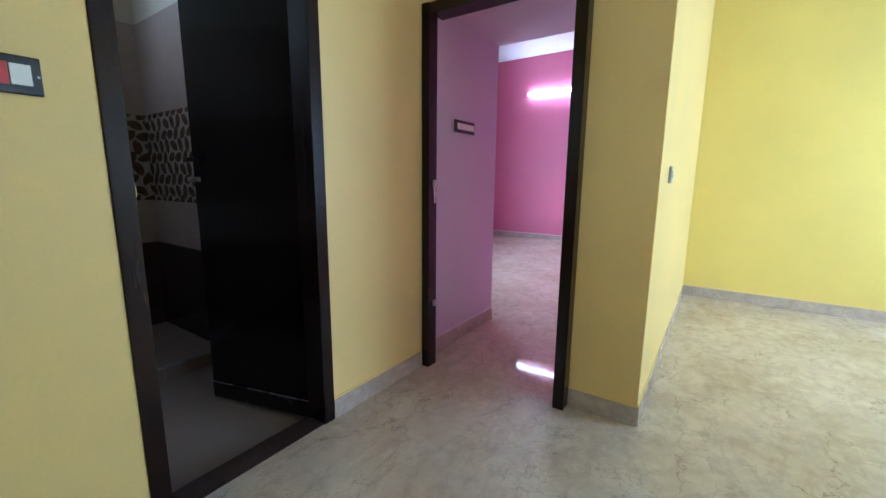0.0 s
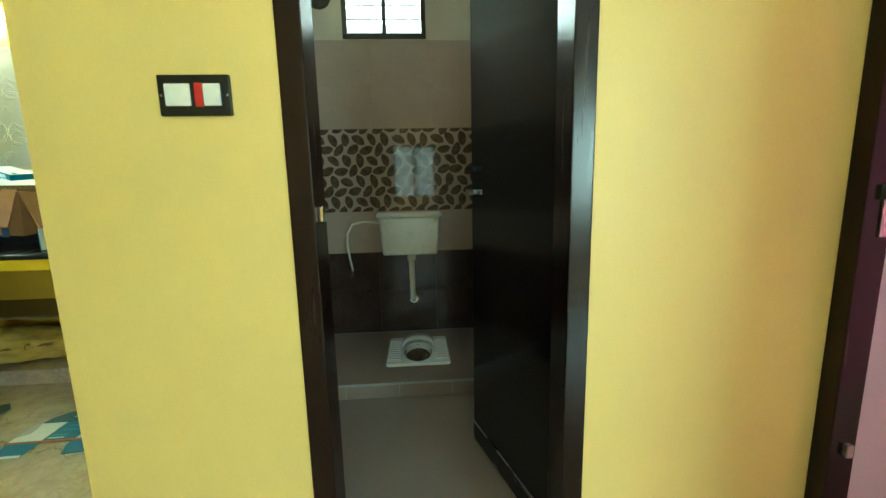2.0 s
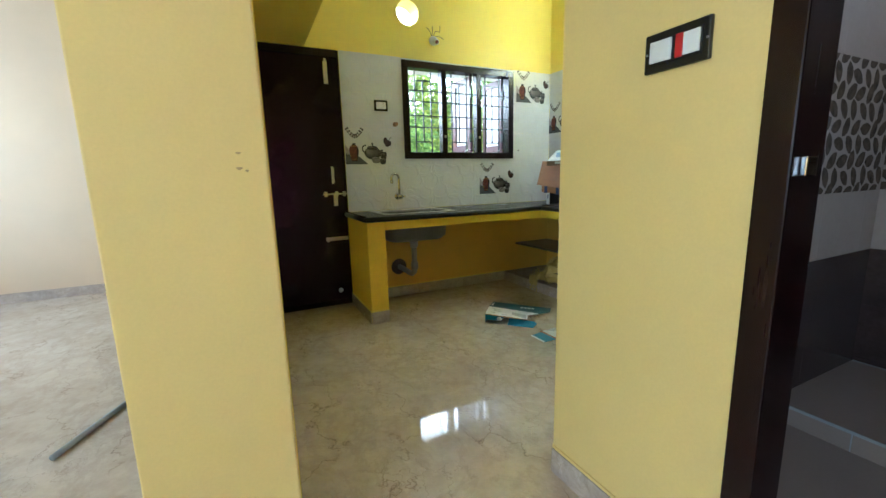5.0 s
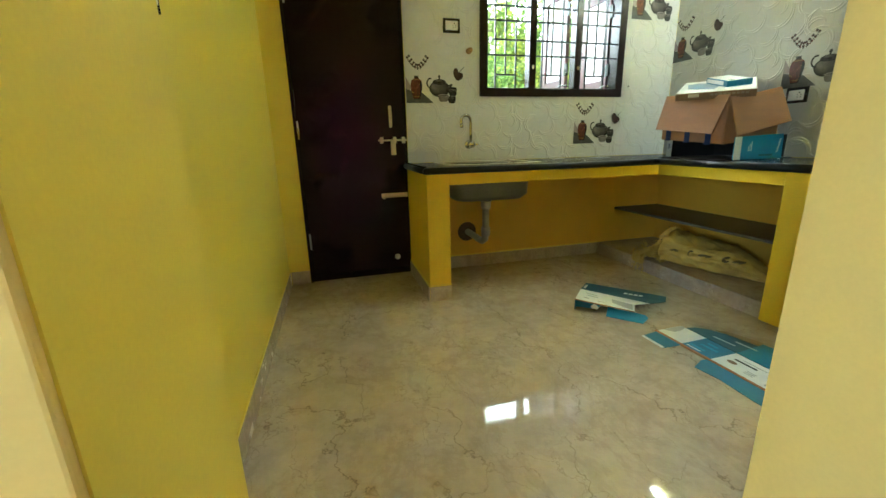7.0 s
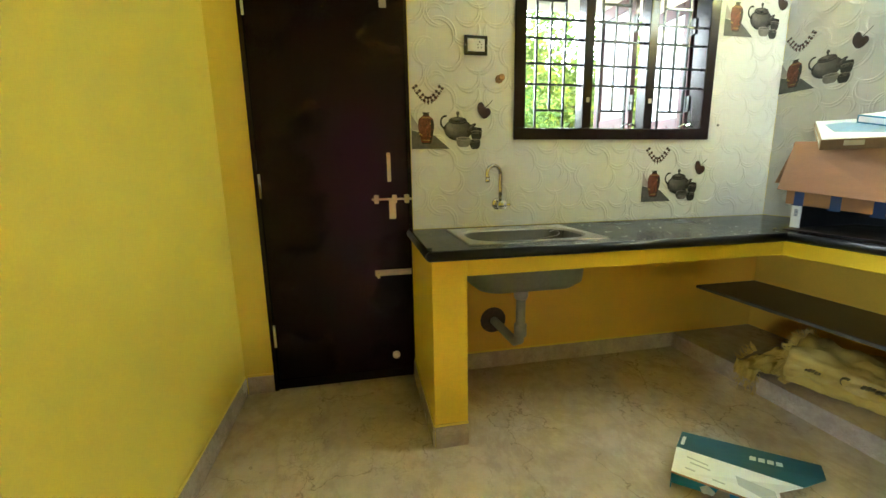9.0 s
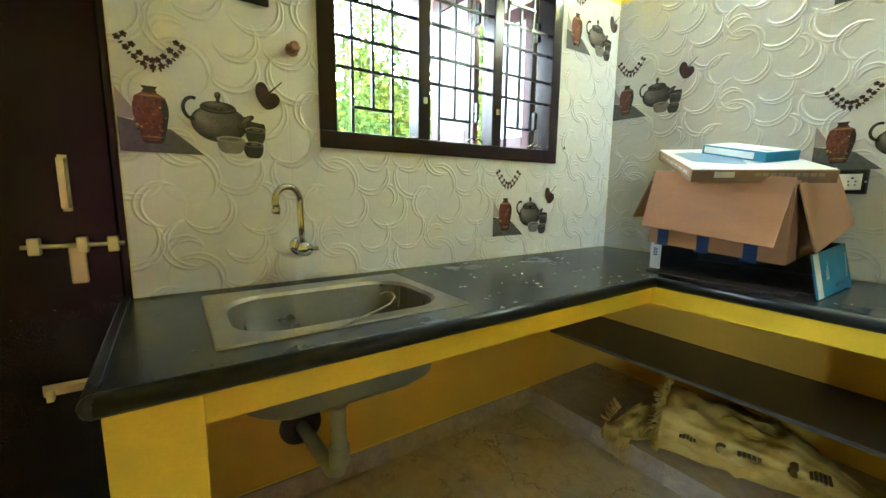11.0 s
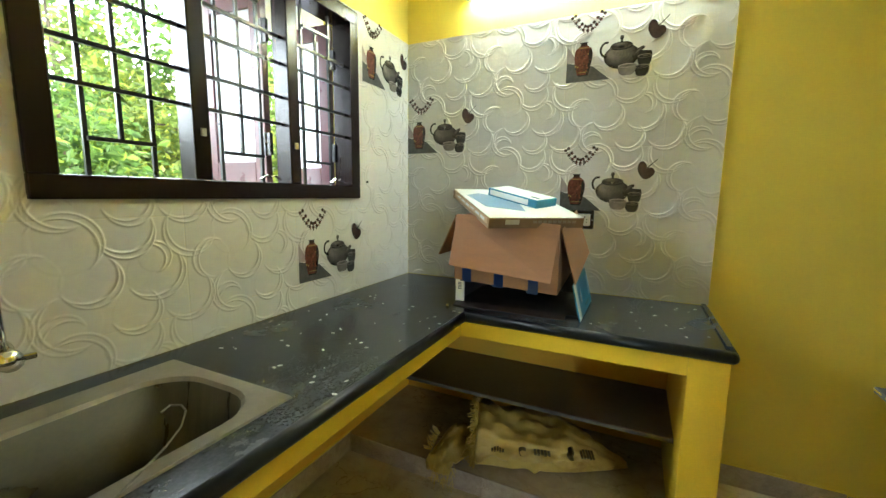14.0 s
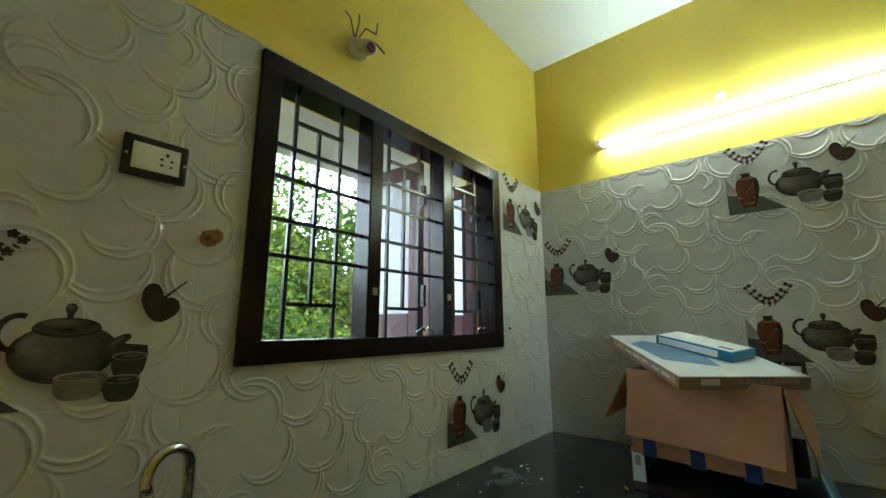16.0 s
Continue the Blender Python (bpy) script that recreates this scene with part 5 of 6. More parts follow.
# flat parcel tilted on the box
A = Vector((-3.178, -1.950, 1.238))
U = Vector((-0.275, 0.320, 0.0)).normalized()
V0 = Vector((-0.415, -0.330, 0.118)).normalized()
N = U.cross(V0)
N = N if N.z > 0 else -N
FLAT = Matrix(((U.x, V0.x, N.x, A.x), (U.y, V0.y, N.y, A.y), (U.z, V0.z, N.z, A.z), (0, 0, 0, 1)))
flat = thing("flat_carton", "flat brown and white carton tilted on the cardboard box", "carton")
flat.matrix_basis = FLAT
part("body", boxes(((0, 0.42), (0, 0.54), (-0.010, 0.032)), bevel=0.002), surface("dull_brown_card", (0.20, 0.115, 0.045), 0.7, vary=0.15, scale=9), flat, "dull brown card sides")
part("top_sheet", boxes(((0.004, 0.416), (0.004, 0.536), (0.032, 0.034))), OFFCARD, flat, "white printed top")
part("blue_print", slab([(0.05, 0.18), (0.20, 0.10), (0.24, 0.30), (0.10, 0.44), (0.03, 0.40)], 0.0008, Matrix.Translation((0, 0, 0.0342))), surface("blue_grey_print", (0.10, 0.20, 0.32), 0.4, vary=0.3, scale=15), flat, "blue printed patch")
part("label_sticker", boxes(((0.07, 0.13), (-0.001, 0.0), (0.006, 0.026))), surface("cream_sticker", (0.55, 0.47, 0.30), 0.6), flat, "cream paper sticker")
part("side_print", boxes(((-0.001, 0.0), (0.02, 0.5), (0.004, 0.028))), KRAFTPALE, flat, "pale brown printed side")
for k in range(6):
    part("printed_bar", boxes(((-0.0018, -0.001), (0.05 + 0.07 * k, 0.10 + 0.07 * k), (0.010 + 0.002 * (k % 3), 0.020))), GREYCARD, flat)
for k in range(9):
    part("printed_bar", boxes(((0.19 + 0.022 * k, 0.206 + 0.022 * k), (-0.001, 0.0), (0.011, 0.022))), surface("faded_brown_ink", (0.26, 0.19, 0.11), 0.7) if "faded_brown_ink" not in bpy.data.materials else bpy.data.materials["faded_brown_ink"], flat)
teal = thing("teal_carton", "small teal and white carton on the flat carton", "carton")
d1 = Vector((0.13, -0.27, 0)).normalized()
d2 = Vector((0.27, 0.13, 0)).normalized()
teal.matrix_basis = FLAT @ Matrix(((d1.x, d2.x, 0, 0.13), (d1.y, d2.y, 0, 0.40), (0, 0, 1, 0.0355), (0, 0, 0, 1)))
part("body", boxes(((0, 0.30), (0, 0.14), (0, 0.036)), bevel=0.0015), TEAL, teal)
part("white_top", boxes(((0.006, 0.292), (0.008, 0.132), (0.036, 0.0368))), WHITECARD, teal, "white printed top")
part("white_side", boxes(((0.012, 0.25), (-0.0008, 0.0), (0.006, 0.030))), WHITECARD, teal, "white printed side")
part("printed_bar", boxes(((0.23, 0.28), (0.03, 0.05), (0.0368, 0.0373))), DARKTEAL, teal)

# ---------- kitchen: sack under the counter ----------


def weave():
    m, n, l, b = tree("woven_plastic_sack")
    big = noise_node(n, l, 5, 5, rough=0.65)
    wv = n.new("ShaderNodeTexWave")
    wv.inputs["Scale"].default_value = 160
    tc = n.new("ShaderNodeTexCoord")
    l.new(tc.outputs["Object"], wv.inputs["Vector"])
    r = ramp(n, l, big.outputs["Fac"], [(0.3, (0.30, 0.18, 0.035)), (0.5, (0.50, 0.35, 0.08)), (0.75, (0.60, 0.46, 0.15))])
    l.new(r.outputs[0], b.inputs["Base Color"])
    b.inputs["Roughness"].default_value = 0.55
    bump(n, l, wv.outputs["Fac"], 0.15, 0.001, b)
    return m


WEAVE = weave()


def sack():
    s_ = thing("woven_sack", "crumpled yellow woven plastic sack lying on the plinth", "sack")
    bm = bmesh.new()
    rings = []
    n, seg = 48, 44
    P0, P1 = Vector((-3.43, -2.06, 0.10)), Vector((-3.63, -1.39, 0.10))
    ax = (P1 - P0).normalized()
    side = Vector((ax.y, -ax.x, 0))
    for i in range(n + 1):
        q = i / n
        w = 0.170 * (1 - 0.2 * q) * (1 - max(0, (q - 0.50) / 0.51) ** 1.5) + 0.010
        h = (0.215 - 0.10 * q) * (1 - max(0, (q - 0.55) / 0.46) ** 1.5) + 0.008
        ring = []
        for k in range(seg):
            a = 2 * math.pi * k / seg
            c, s1 = math.cos(a), math.sin(a)
            sq = (abs(c) ** 3 + abs(s1) ** 3) ** (-1 / 3)
            x, z = w * c * sq, h / 2 * (1 + s1 * sq)
            p = P0 + ax * (0.70 * q) + side * x + Vector((0, 0, z))
            cr = 0.045 * (0.30 - abs(noise.noise(Vector((q * 1.6, c * 2.6, s1 * 2.6 + 2)))) * 1.7) + 0.042 * (0.30 - abs(noise.noise(Vector((q * 5 + s1 * 2, c * 5, s1 * 5 + 7)))) * 1.7) + noise.noise(Vector((q * 14, c * 7, s1 * 7 + 3))) * 0.020
            cr *= 1 - 0.6 * max(0, (q - 0.6) / 0.4)
            p += (side * c + Vector((0, 0, s1))) * cr * (1 if s1 > -0.5 else 0.2)
            p.z = max(p.z, 0.1005)
            ring.append(bm.verts.new(p))
        rings.append(ring)
    for a, b in zip(rings, rings[1:]):
        for k in range(seg):
            bm.faces.new((a[k], a[(k + 1) % seg], b[(k + 1) % seg], b[k]))
    bm.faces.new(rings[-1])
    bmesh.ops.recalc_face_normals(bm, faces=bm.faces)
    body = part("bag", bm, WEAVE, s_, "", True)
    so = body.modifiers.new("cloth", "SOLIDIFY")
    so.thickness = 0.002
    # torn mouth turned back over the plinth edge
    bm = bmesh.new()
    rows_ = []
    for i in range(17):
        q = i / 16
        row = []
        for k in range(13):
            v = k / 12 - 0.5
            x = -3.43 + 0.20 * min(1, q * 1.35)
            y = -2.150 - 0.035 * q + v * (0.20 - 0.09 * q)
            z = 0.215 - 0.09 * q - 0.10 * (2 * v) ** 2 * (1 - q) if q < 0.72 else 0.150 - 0.30 * (q - 0.72)
            p = Vector((x, y, max(z, 0.112) if x < -3.27 else z)) + Vector((0.8, 1.0, 1.3)) * (0.034 * noise.noise(Vector((q * 5, v * 8, 3))) + 0.016 * noise.noise(Vector((q * 13, v * 17, 5))))
            row.append(bm.verts.new(p))
        rows_.append(row)
    for a, b in zip(rows_, rows_[1:]):
        for k in range(12):
            bm.faces.new((a[k], a[k + 1], b[k + 1], b[k]))
    fl = part("torn_flap", bm, WEAVE, s_, "frayed torn end hanging over the plinth", True)
    fl.modifiers.new("cloth", "SOLIDIFY").thickness = 0.002
    rnd = random.Random(8)
    bm = bmesh.new()
    for k in range(560):
        a = rnd.uniform(0, 2 * math.pi)
        st = P0 + side * (0.165 * math.cos(a)) + Vector((0, 0, 0.115 + 0.105 * math.sin(a)))
        dr = (-ax * rnd.uniform(0.1, 0.9) + side * (math.cos(a) * 0.7 + rnd.uniform(-0.5, 0.5)) + Vector((0, 0, math.sin(a) * 0.5 + rnd.uniform(-0.4, 0.4)))).normalized()
        ln = rnd.uniform(0.015, 0.055)
        tube_bm([st, st + dr * ln * 0.5 + Vector((0, 0, 0.006)), st + dr * ln + Vector((0, 0, rnd.uniform(-0.02, 0.01)))], 0.0022, 3, bm)
    for k in range(90):
        u, v = rnd.uniform(-1, 1), rnd.uniform(0, 1)
        st = Vector((-3.37 + 0.10 * v, -2.165 + 0.075 * (1 if u > 0 else -1), 0.18 - 0.04 * v))
        tube_bm([st, st + Vector((rnd.uniform(-0.02, 0.02), (0.04 if u > 0 else -0.04) * rnd.uniform(0.3, 1), rnd.uniform(-0.01, 0.04)))], 0.0018, 3, bm)
    for k in range(60):
        st = Vector((-3.21 + rnd.uniform(-0.01, 0.01), -2.15 + rnd.uniform(-0.06, 0.06), 0.10 + rnd.uniform(-0.05, 0.04)))
        tube_bm([st, st + Vector((rnd.uniform(-0.01, 0.012), rnd.uniform(-0.03, 0.02), -rnd.uniform(0.01, 0.06)))], 0.0016, 3, bm)
    st = part("frayed_fringe", bm, WEAVE, s_, "loose frayed strands")
    st["kind"] = "stuff"
    ink = surface("faded_green_ink", (0.17, 0.125, 0.035), 0.6, vary=0.3, scale=30)
    turned = Matrix(((ax.x, side.x, 0, 0), (ax.y, side.y, 0, 0), (0, 0, 1, 0), (0, 0, 0, 1)))
    for q, w_, ht in ((0.14, 0.06, 0.010), (0.30, 0.0, 0.016), (0.42, 0.075, 0.012), (0.60, 0.0, 0.014), (0.70, 0.06, 0.010)):
        c = P0 + ax * (0.70 * q) + side * 0.152 * (1 - 0.2 * q) + Vector((0, 0, 0.125))
        if w_:
            bmq = bmesh.new()
            for e in range(5):
                xe = -w_ / 2 + w_ * (e + 0.5) / 5
                bmesh.ops.create_cube(bmq, size=1.0, matrix=Matrix.Translation((xe, 0, (-0.3 + 0.15 * (e % 3)) * ht)) @ Matrix.Diagonal((w_ / 7, 0.06, ht * (0.5 + 0.25 * (e % 2)), 1)))
        else:
            bmq = tube_bm([(ht * math.cos(radians(t_)), 0.0, ht * math.sin(radians(t_))) for t_ in range(50, 311, 20)], 0.005, 6)
            bmesh.ops.scale(bmq, vec=(1, 7, 1), verts=bmq.verts)
        bmesh.ops.transform(bmq, matrix=Matrix.Translation(c) @ turned, verts=bmq.verts)
        part("printed_mark", bmq, ink, s_, "faded printed mark")


sack()

# ---------- kitchen: flattened cartons on the floor ----------
c1 = thing("torn_carton", "torn teal and white carton piece on the floor", "carton", "torn cartons on the kitchen floor")
P1_, P2_, M1_ = (-2.524, -1.825, 0.098), (-2.347, -1.675, 0.068), (-2.441, -1.760, 0.090)
P3_, P4_, P5_, P6_, P7_ = (-2.605, -1.469, 0.035), (-2.656, -1.530, 0.045), (-2.772, -1.537, 0.035), (-2.975, -1.623, 0.020), (-2.913, -1.562, 0.018)


def sheet(points, thick=0.003):
    bm = bmesh.new()
    f = bm.faces.new([bm.verts.new(p) for p in points])
    f.normal_update()
    if f.normal.z < 0:
        f.normal_flip()
    r = bmesh.ops.extrude_face_region(bm, geom=[f])
    bmesh.ops.translate(bm, verts=[v for v in r["geom"] if isinstance(v, bmesh.types.BMVert)], vec=(0, 0, thick))
    bmesh.ops.recalc_face_normals(bm, faces=bm.faces)
    return bm


lerp = lambda a, b, q: tuple(x + (y - x) * q for x, y in zip(a, b))
up = lambda p, h: (p[0], p[1], p[2] + h)
part("dark_panel", sheet([P1_, M1_, P5_, P7_, P6_]), DARKTEAL, c1, "dark teal printed strip")
wp = part("white_panel", sheet([M1_, P2_, P3_, P4_, P5_]), WHITECARD, c1, "white printed panel")
part("grey_print", sheet([up(lerp(lerp(M1_, P4_, a), lerp(P2_, P3_, a), b), 0.0032) for a, b in ((0.60, 0.15), (0.62, 0.55), (0.97, 0.9), (0.96, 0.1))], 0.0006), GREYCARD, wp)
for a, b, w_ in ((0.12, 0.2, 0.22), (0.16, 0.38, 0.20), (0.12, 0.66, 0.10), (0.38, 0.72, 0.12)):
    part("printed_bar", sheet([up(lerp(lerp(M1_, P4_, q), lerp(P2_, P3_, q), r), 0.0032) for q, r in ((a, b), (a, b + 0.06), (a + w_, b + 0.06), (a + w_, b))], 0.0006), GREYCARD, wp)
for q in (0.50, 0.56, 0.62, 0.68):
    part("printed_bar", sheet([up(lerp(lerp(P1_, P6_, u), lerp(M1_, P7_, u), r), 0.0036) for u, r in ((q, 0.55), (q, 0.80), (q + 0.045, 0.80), (q + 0.045, 0.55))], 0.0006), WHITECARD, c1)
part("printed_bar", sheet([up(lerp(lerp(P1_, P6_, u), lerp(M1_, P7_, u), r), 0.0036) for u, r in ((0.02, 0.3), (0.02, 0.8), (0.045, 0.8), (0.045, 0.3))], 0.0006), WHITECARD, c1)
part("side_panel", panel(P2_, (P2_[0] - 0.004, P2_[1] - 0.004, 0.02), up(lerp(P2_, P3_, 0.4), -0.035), lerp(P2_, P3_, 0.45), -0.003), TEAL, c1, "teal side")
part("crushed_end", tube_bm([up(lerp(P2_, P3_, 0.30), -0.030), up(lerp(P2_, P3_, 0.34), -0.018), up(lerp(P2_, P3_, 0.40), -0.028)], [0.012, 0.016, 0.010], 7), OFFCARD, c1, "crumpled white torn edge")
part("side_panel", panel(P1_, (P1_[0], P1_[1] - 0.01, 0.003), (P2_[0], P2_[1], 0.003), P2_, -0.003), TEAL, c1, "teal side")
part("far_panel", panel(P1_, (P1_[0] - 0.02, P1_[1] - 0.02, 0.003), (-2.80, -1.76, 0.003), lerp(P1_, P6_, 0.5), 0.003), DARKTEAL, c1)
part("kraft_edge", tube_bm([up(P2_, 0.0), up(lerp(P2_, P3_, 0.5), 0.0), P3_], 0.004, 5), KRAFT, c1, "brown torn card edge")
part("blue_flap", sheet([(-2.535, -1.61, 0.026), (-2.46, -1.525, 0.003), (-2.59, -1.38, 0.003), (-2.655, -1.415, 0.010), (-2.66, -1.445, 0.014)]), BLUECARD, c1, "blue folded flap")

c2 = thing("torn_carton", "large flattened teal and white carton on the floor", "carton", "torn cartons on the kitchen floor", at=(-2.588, -1.285, 0.001), turn=1.5)


def strip(name, x0, x1, y0, y1, z, mat_, label="", t_=0.003):
    return part(name, boxes(((x0, x1), (y0, y1), (z, z + t_))), mat_, c2, label)


strip("card_base", -0.172, 0.0, 0.0, 0.78, 0.001, KRAFT, "brown card", 0.006)
strip("white_panel", -0.170, -0.004, 0.002, 0.155, 0.007, WHITECARD, "white printed panel", 0.001)
part("torn_film", sheet([(-0.168, 0.004, 0.0084), (-0.045, 0.006, 0.0084), (-0.075, 0.05, 0.0095), (-0.120, 0.048, 0.0095), (-0.168, 0.03, 0.0084)], 0.0006), GREYCARD, c2, "loose grey torn print")
strip("teal_panel", -0.170, -0.004, 0.155, 0.312, 0.007, TEAL, "teal printed panel", 0.001)
for x0, y0, y1 in ((-0.055, 0.17, 0.25), (-0.10, 0.19, 0.28), (-0.135, 0.20, 0.25)):
    strip("printed_bar", x0, x0 + 0.014, y0, y1, 0.008, BLUECARD, "", 0.0006)
strip("printed_bar", -0.030, -0.024, 0.17, 0.245, 0.008, WHITECARD, "", 0.0006)
strip("white_panel", -0.170, -0.004, 0.312, 0.64, 0.007, WHITECARD, "white printed panel", 0.001)
strip("printed_bar", -0.118, -0.106, 0.35, 0.45, 0.008, DARKCARD, "black printed line", 0.0006)
strip("printed_bar", -0.138, -0.132, 0.37, 0.48, 0.008, GREYCARD, "", 0.0006)
part("printed_mark", sheet([(-0.075 + 0.014 * math.cos(a), 0.365 + 0.022 * math.sin(a), 0.008) for a in (2 * math.pi * k / 14 for k in range(14))], 0.0006), surface("brown_printed_ink", (0.22, 0.13, 0.08), 0.6), c2, "small brown oval print")
for k in range(3):
    strip("printed_bar", -0.070 + 0.012 * k, -0.064 + 0.012 * k, 0.44, 0.48, 0.008, GREYCARD, "", 0.0006)
strip("grey_print", -0.150, -0.03, 0.535, 0.62, 0.008, GREYCARD, "grey printed picture", 0.0006)
strip("teal_panel", -0.170, -0.004, 0.64, 0.778, 0.007, TEAL, "teal printed panel", 0.001)
part("side_strip", sheet([(-0.174, 0.03, 0.006), (-0.225, 0.04, 0.004), (-0.275, 0.085, 0.003), (-0.310, 0.16, 0.003), (-0.335, 0.30, 0.003), (-0.174, 0.31, 0.006)], 0.002), DARKTEAL, c2, "dark teal torn side strip")
part("side_strip", sheet([(-0.174, 0.311, 0.006), (-0.375, 0.29, 0.003), (-0.395, 0.46, 0.002), (-0.395, 0.76, 0.002), (-0.174, 0.78, 0.006)], 0.002), TEAL, c2, "teal side panel")
part("torn_patch", sheet([(-0.290, 0.105, 0.0075), (-0.335, 0.135, 0.0065), (-0.385, 0.285, 0.0065), (-0.335, 0.298, 0.0075)], 0.0012), KRAFTPALE, c2, "brown torn patch")
for k in range(2):
    part("printed_bar", sheet([(-0.215 - 0.05 * k, 0.15 + 0.08 * k, 0.0075), (-0.227 - 0.05 * k, 0.15 + 0.08 * k, 0.0075), (-0.235 - 0.05 * k, 0.26 + 0.07 * k, 0.0075), (-0.223 - 0.05 * k, 0.26 + 0.07 * k, 0.0075)], 0.0006), GREYCARD, c2)
fl1 = part("flap", panel((0.004, 0.01, 0.006), (0.105, 0.02, 0.002), (0.105, 0.155, 0.002), (0.004, 0.165, 0.006), 0.003), TEAL, c2, "teal folded flap")
part("flap_edge", panel((0.097, 0.02, 0.0055), (0.112, 0.02, 0.0045), (0.112, 0.155, 0.0045), (0.097, 0.155, 0.0055), 0.001), WHITECARD, fl1, "white torn edge")
part("flap", sheet([(0.004, 0.31, 0.006), (0.036, 0.305, 0.005), (0.108, 0.335, 0.002), (0.094, 0.45, 0.002), (0.106, 0.60, 0.002), (0.100, 0.70, 0.002), (0.004, 0.72, 0.006)]), TEAL, c2, "teal folded flap")
part("kraft_edge", boxes(((-0.004, 0.009), (0.0, 0.78), (0.004, 0.012))), surface("orange_torn_edge", (0.42, 0.17, 0.07), 0.7, vary=0.2, scale=20), c2, "orange-brown torn edge")

bit = thing("carton_scrap", "small teal carton scrap on the low plinth", "carton", at=(-3.415, -0.34, 0.0925), turn=12)
part("scrap", boxes(((-0.06, 0.06), (-0.05, 0.05), (0.0, 0.035)), bevel=0.002), TEAL, bit)
part("white_top", boxes(((-0.055, 0.055), (-0.045, 0.045), (0.035, 0.0358))), WHITECARD, bit, "white printed top")

# dried specks and bits on the worktop
rnd = random.Random(4)
bm = bmesh.new()
for k in range(70):
    if rnd.random() < 0.7:
        x, y = rnd.uniform(-3.3, -2.4), rnd.uniform(-2.68, -2.07)
    else:
        x, y = rnd.uniform(-3.8, -3.22), rnd.uniform(-1.6, -1.15)
    r = rnd.uniform(0.002, 0.007)
    bmesh.ops.create_icosphere(bm, subdivisions=1, radius=r, matrix=Matrix.Translation((x, y, CT + 0.0005)) @ Matrix.Rotation(rnd.uniform(0, 3), 4, "Z") @ Matrix.Diagonal((1.5, 0.8, 0.22, 1)))
for k in range(26):
    q = rnd.random()
    x = -1.6 - 1.6 * q
    bmesh.ops.create_icosphere(bm, subdivisions=1, radius=rnd.uniform(0.003, 0.006), matrix=Matrix.Translation((x, CYF + 0.005, CT + 0.0005 - 0.004)) @ Matrix.Diagonal((1.6, 0.8, 0.3, 1)))
specks = mesh_object("dried_specks", bm, SPECKLE)
tagged(specks, "dried white plaster specks on black granite", "specks", kind="stuff")
leafbit = thing("dry_leaf_bit", "small dry yellow leaf bit on the worktop", "leaf", at=(-3.28, -2.17, CT + 0.001), turn=30)
part("blade", sheet([(-0.025, 0, 0.004), (0, -0.007, 0.001), (0.025, 0.002, 0.005), (0.0, 0.008, 0.002)], 0.001), surface("dry_leaf", (0.40, 0.28, 0.05), 0.7), leafbit)
nl = thing("wall_plug", "small dark screw hole plug in tile", "plug")
part("cap", moved(lathe([(0.006, 0), (0.006, 0.006), (0.003, 0.008)], 10, "y"), -3.43, -2.717, 1.42), BLACKPLASTIC, nl)

# ---------- bathroom ----------


def door_frame(name, label, posts, head):
    d = tagged(new(name), label, "door frame", kind="structure")
    for p in posts:
        part("post", boxes(p, bevel=0.004), FRAME, d)
    part("head", boxes(head, bevel=0.004), FRAME, d)
    return d


bf = door_frame("door_2", "dark brown bathroom door frame with black door standing open", [((-1.832, -1.703), (BY0, BY0 + 0.062), (-0.05, BZ)), ((-1.832, -1.703), (BY1 - 0.062, BY1), (-0.05, BZ))], ((-1.832, -1.703), (BY0 + 0.062, BY1 - 0.062), (BZ - 0.06, BZ)))
lf = part("door_leaf", boxes(((0, 0.665), (0, 0.03), (-0.03, BZ - 0.065)), bevel=0.002), BATHLEAF, bf, "black plastic-faced door leaf standing open")
lf.matrix_basis = pose(-1.836, 1.222, 0, 0, 0, 180 + 16)
for b in (((0.0, 0.665), (-0.003, 0.0), (-0.028, 0.06)), ((0.0, 0.665), (0.03, 0.033), (-0.028, 0.06))):
    part("kick_strip", boxes(b, bevel=0.001), BLACKPLASTIC, lf)
part("edge_strip", boxes(((0.0, 0.665), (0.0305, 0.034), (0.061, 0.064))), STEEL, lf, "thin pale edge line")
for z in (1.18, 1.28):
    part("latch", boxes(((0.60, 0.69), (0.031, 0.05), (z - 0.012, z + 0.012)), bevel=0.003), CHROME if z < 1.2 else BLACKPLASTIC, lf, "door latch")
for z in (0.25, 1.17, 1.92):
    part("hinge", boxes(((-0.012, 0.012), (0.03, 0.044), (z - 0.05, z + 0.05)), bevel=0.002), STEEL, lf, "steel hinge")
part("strike_catch", boxes(((-1.778, -1.735), (BY0 + 0.062, BY0 + 0.075), (1.125, 1.165)), bevel=0.003), CHROME, bf, "small chrome catch")
part("threshold", boxes(((-1.832, -1.71), (BY0 + 0.062, BY1 - 0.062), (-0.06, 0.003)), bevel=0.002), DARKTILE, bf, "dark stone threshold")


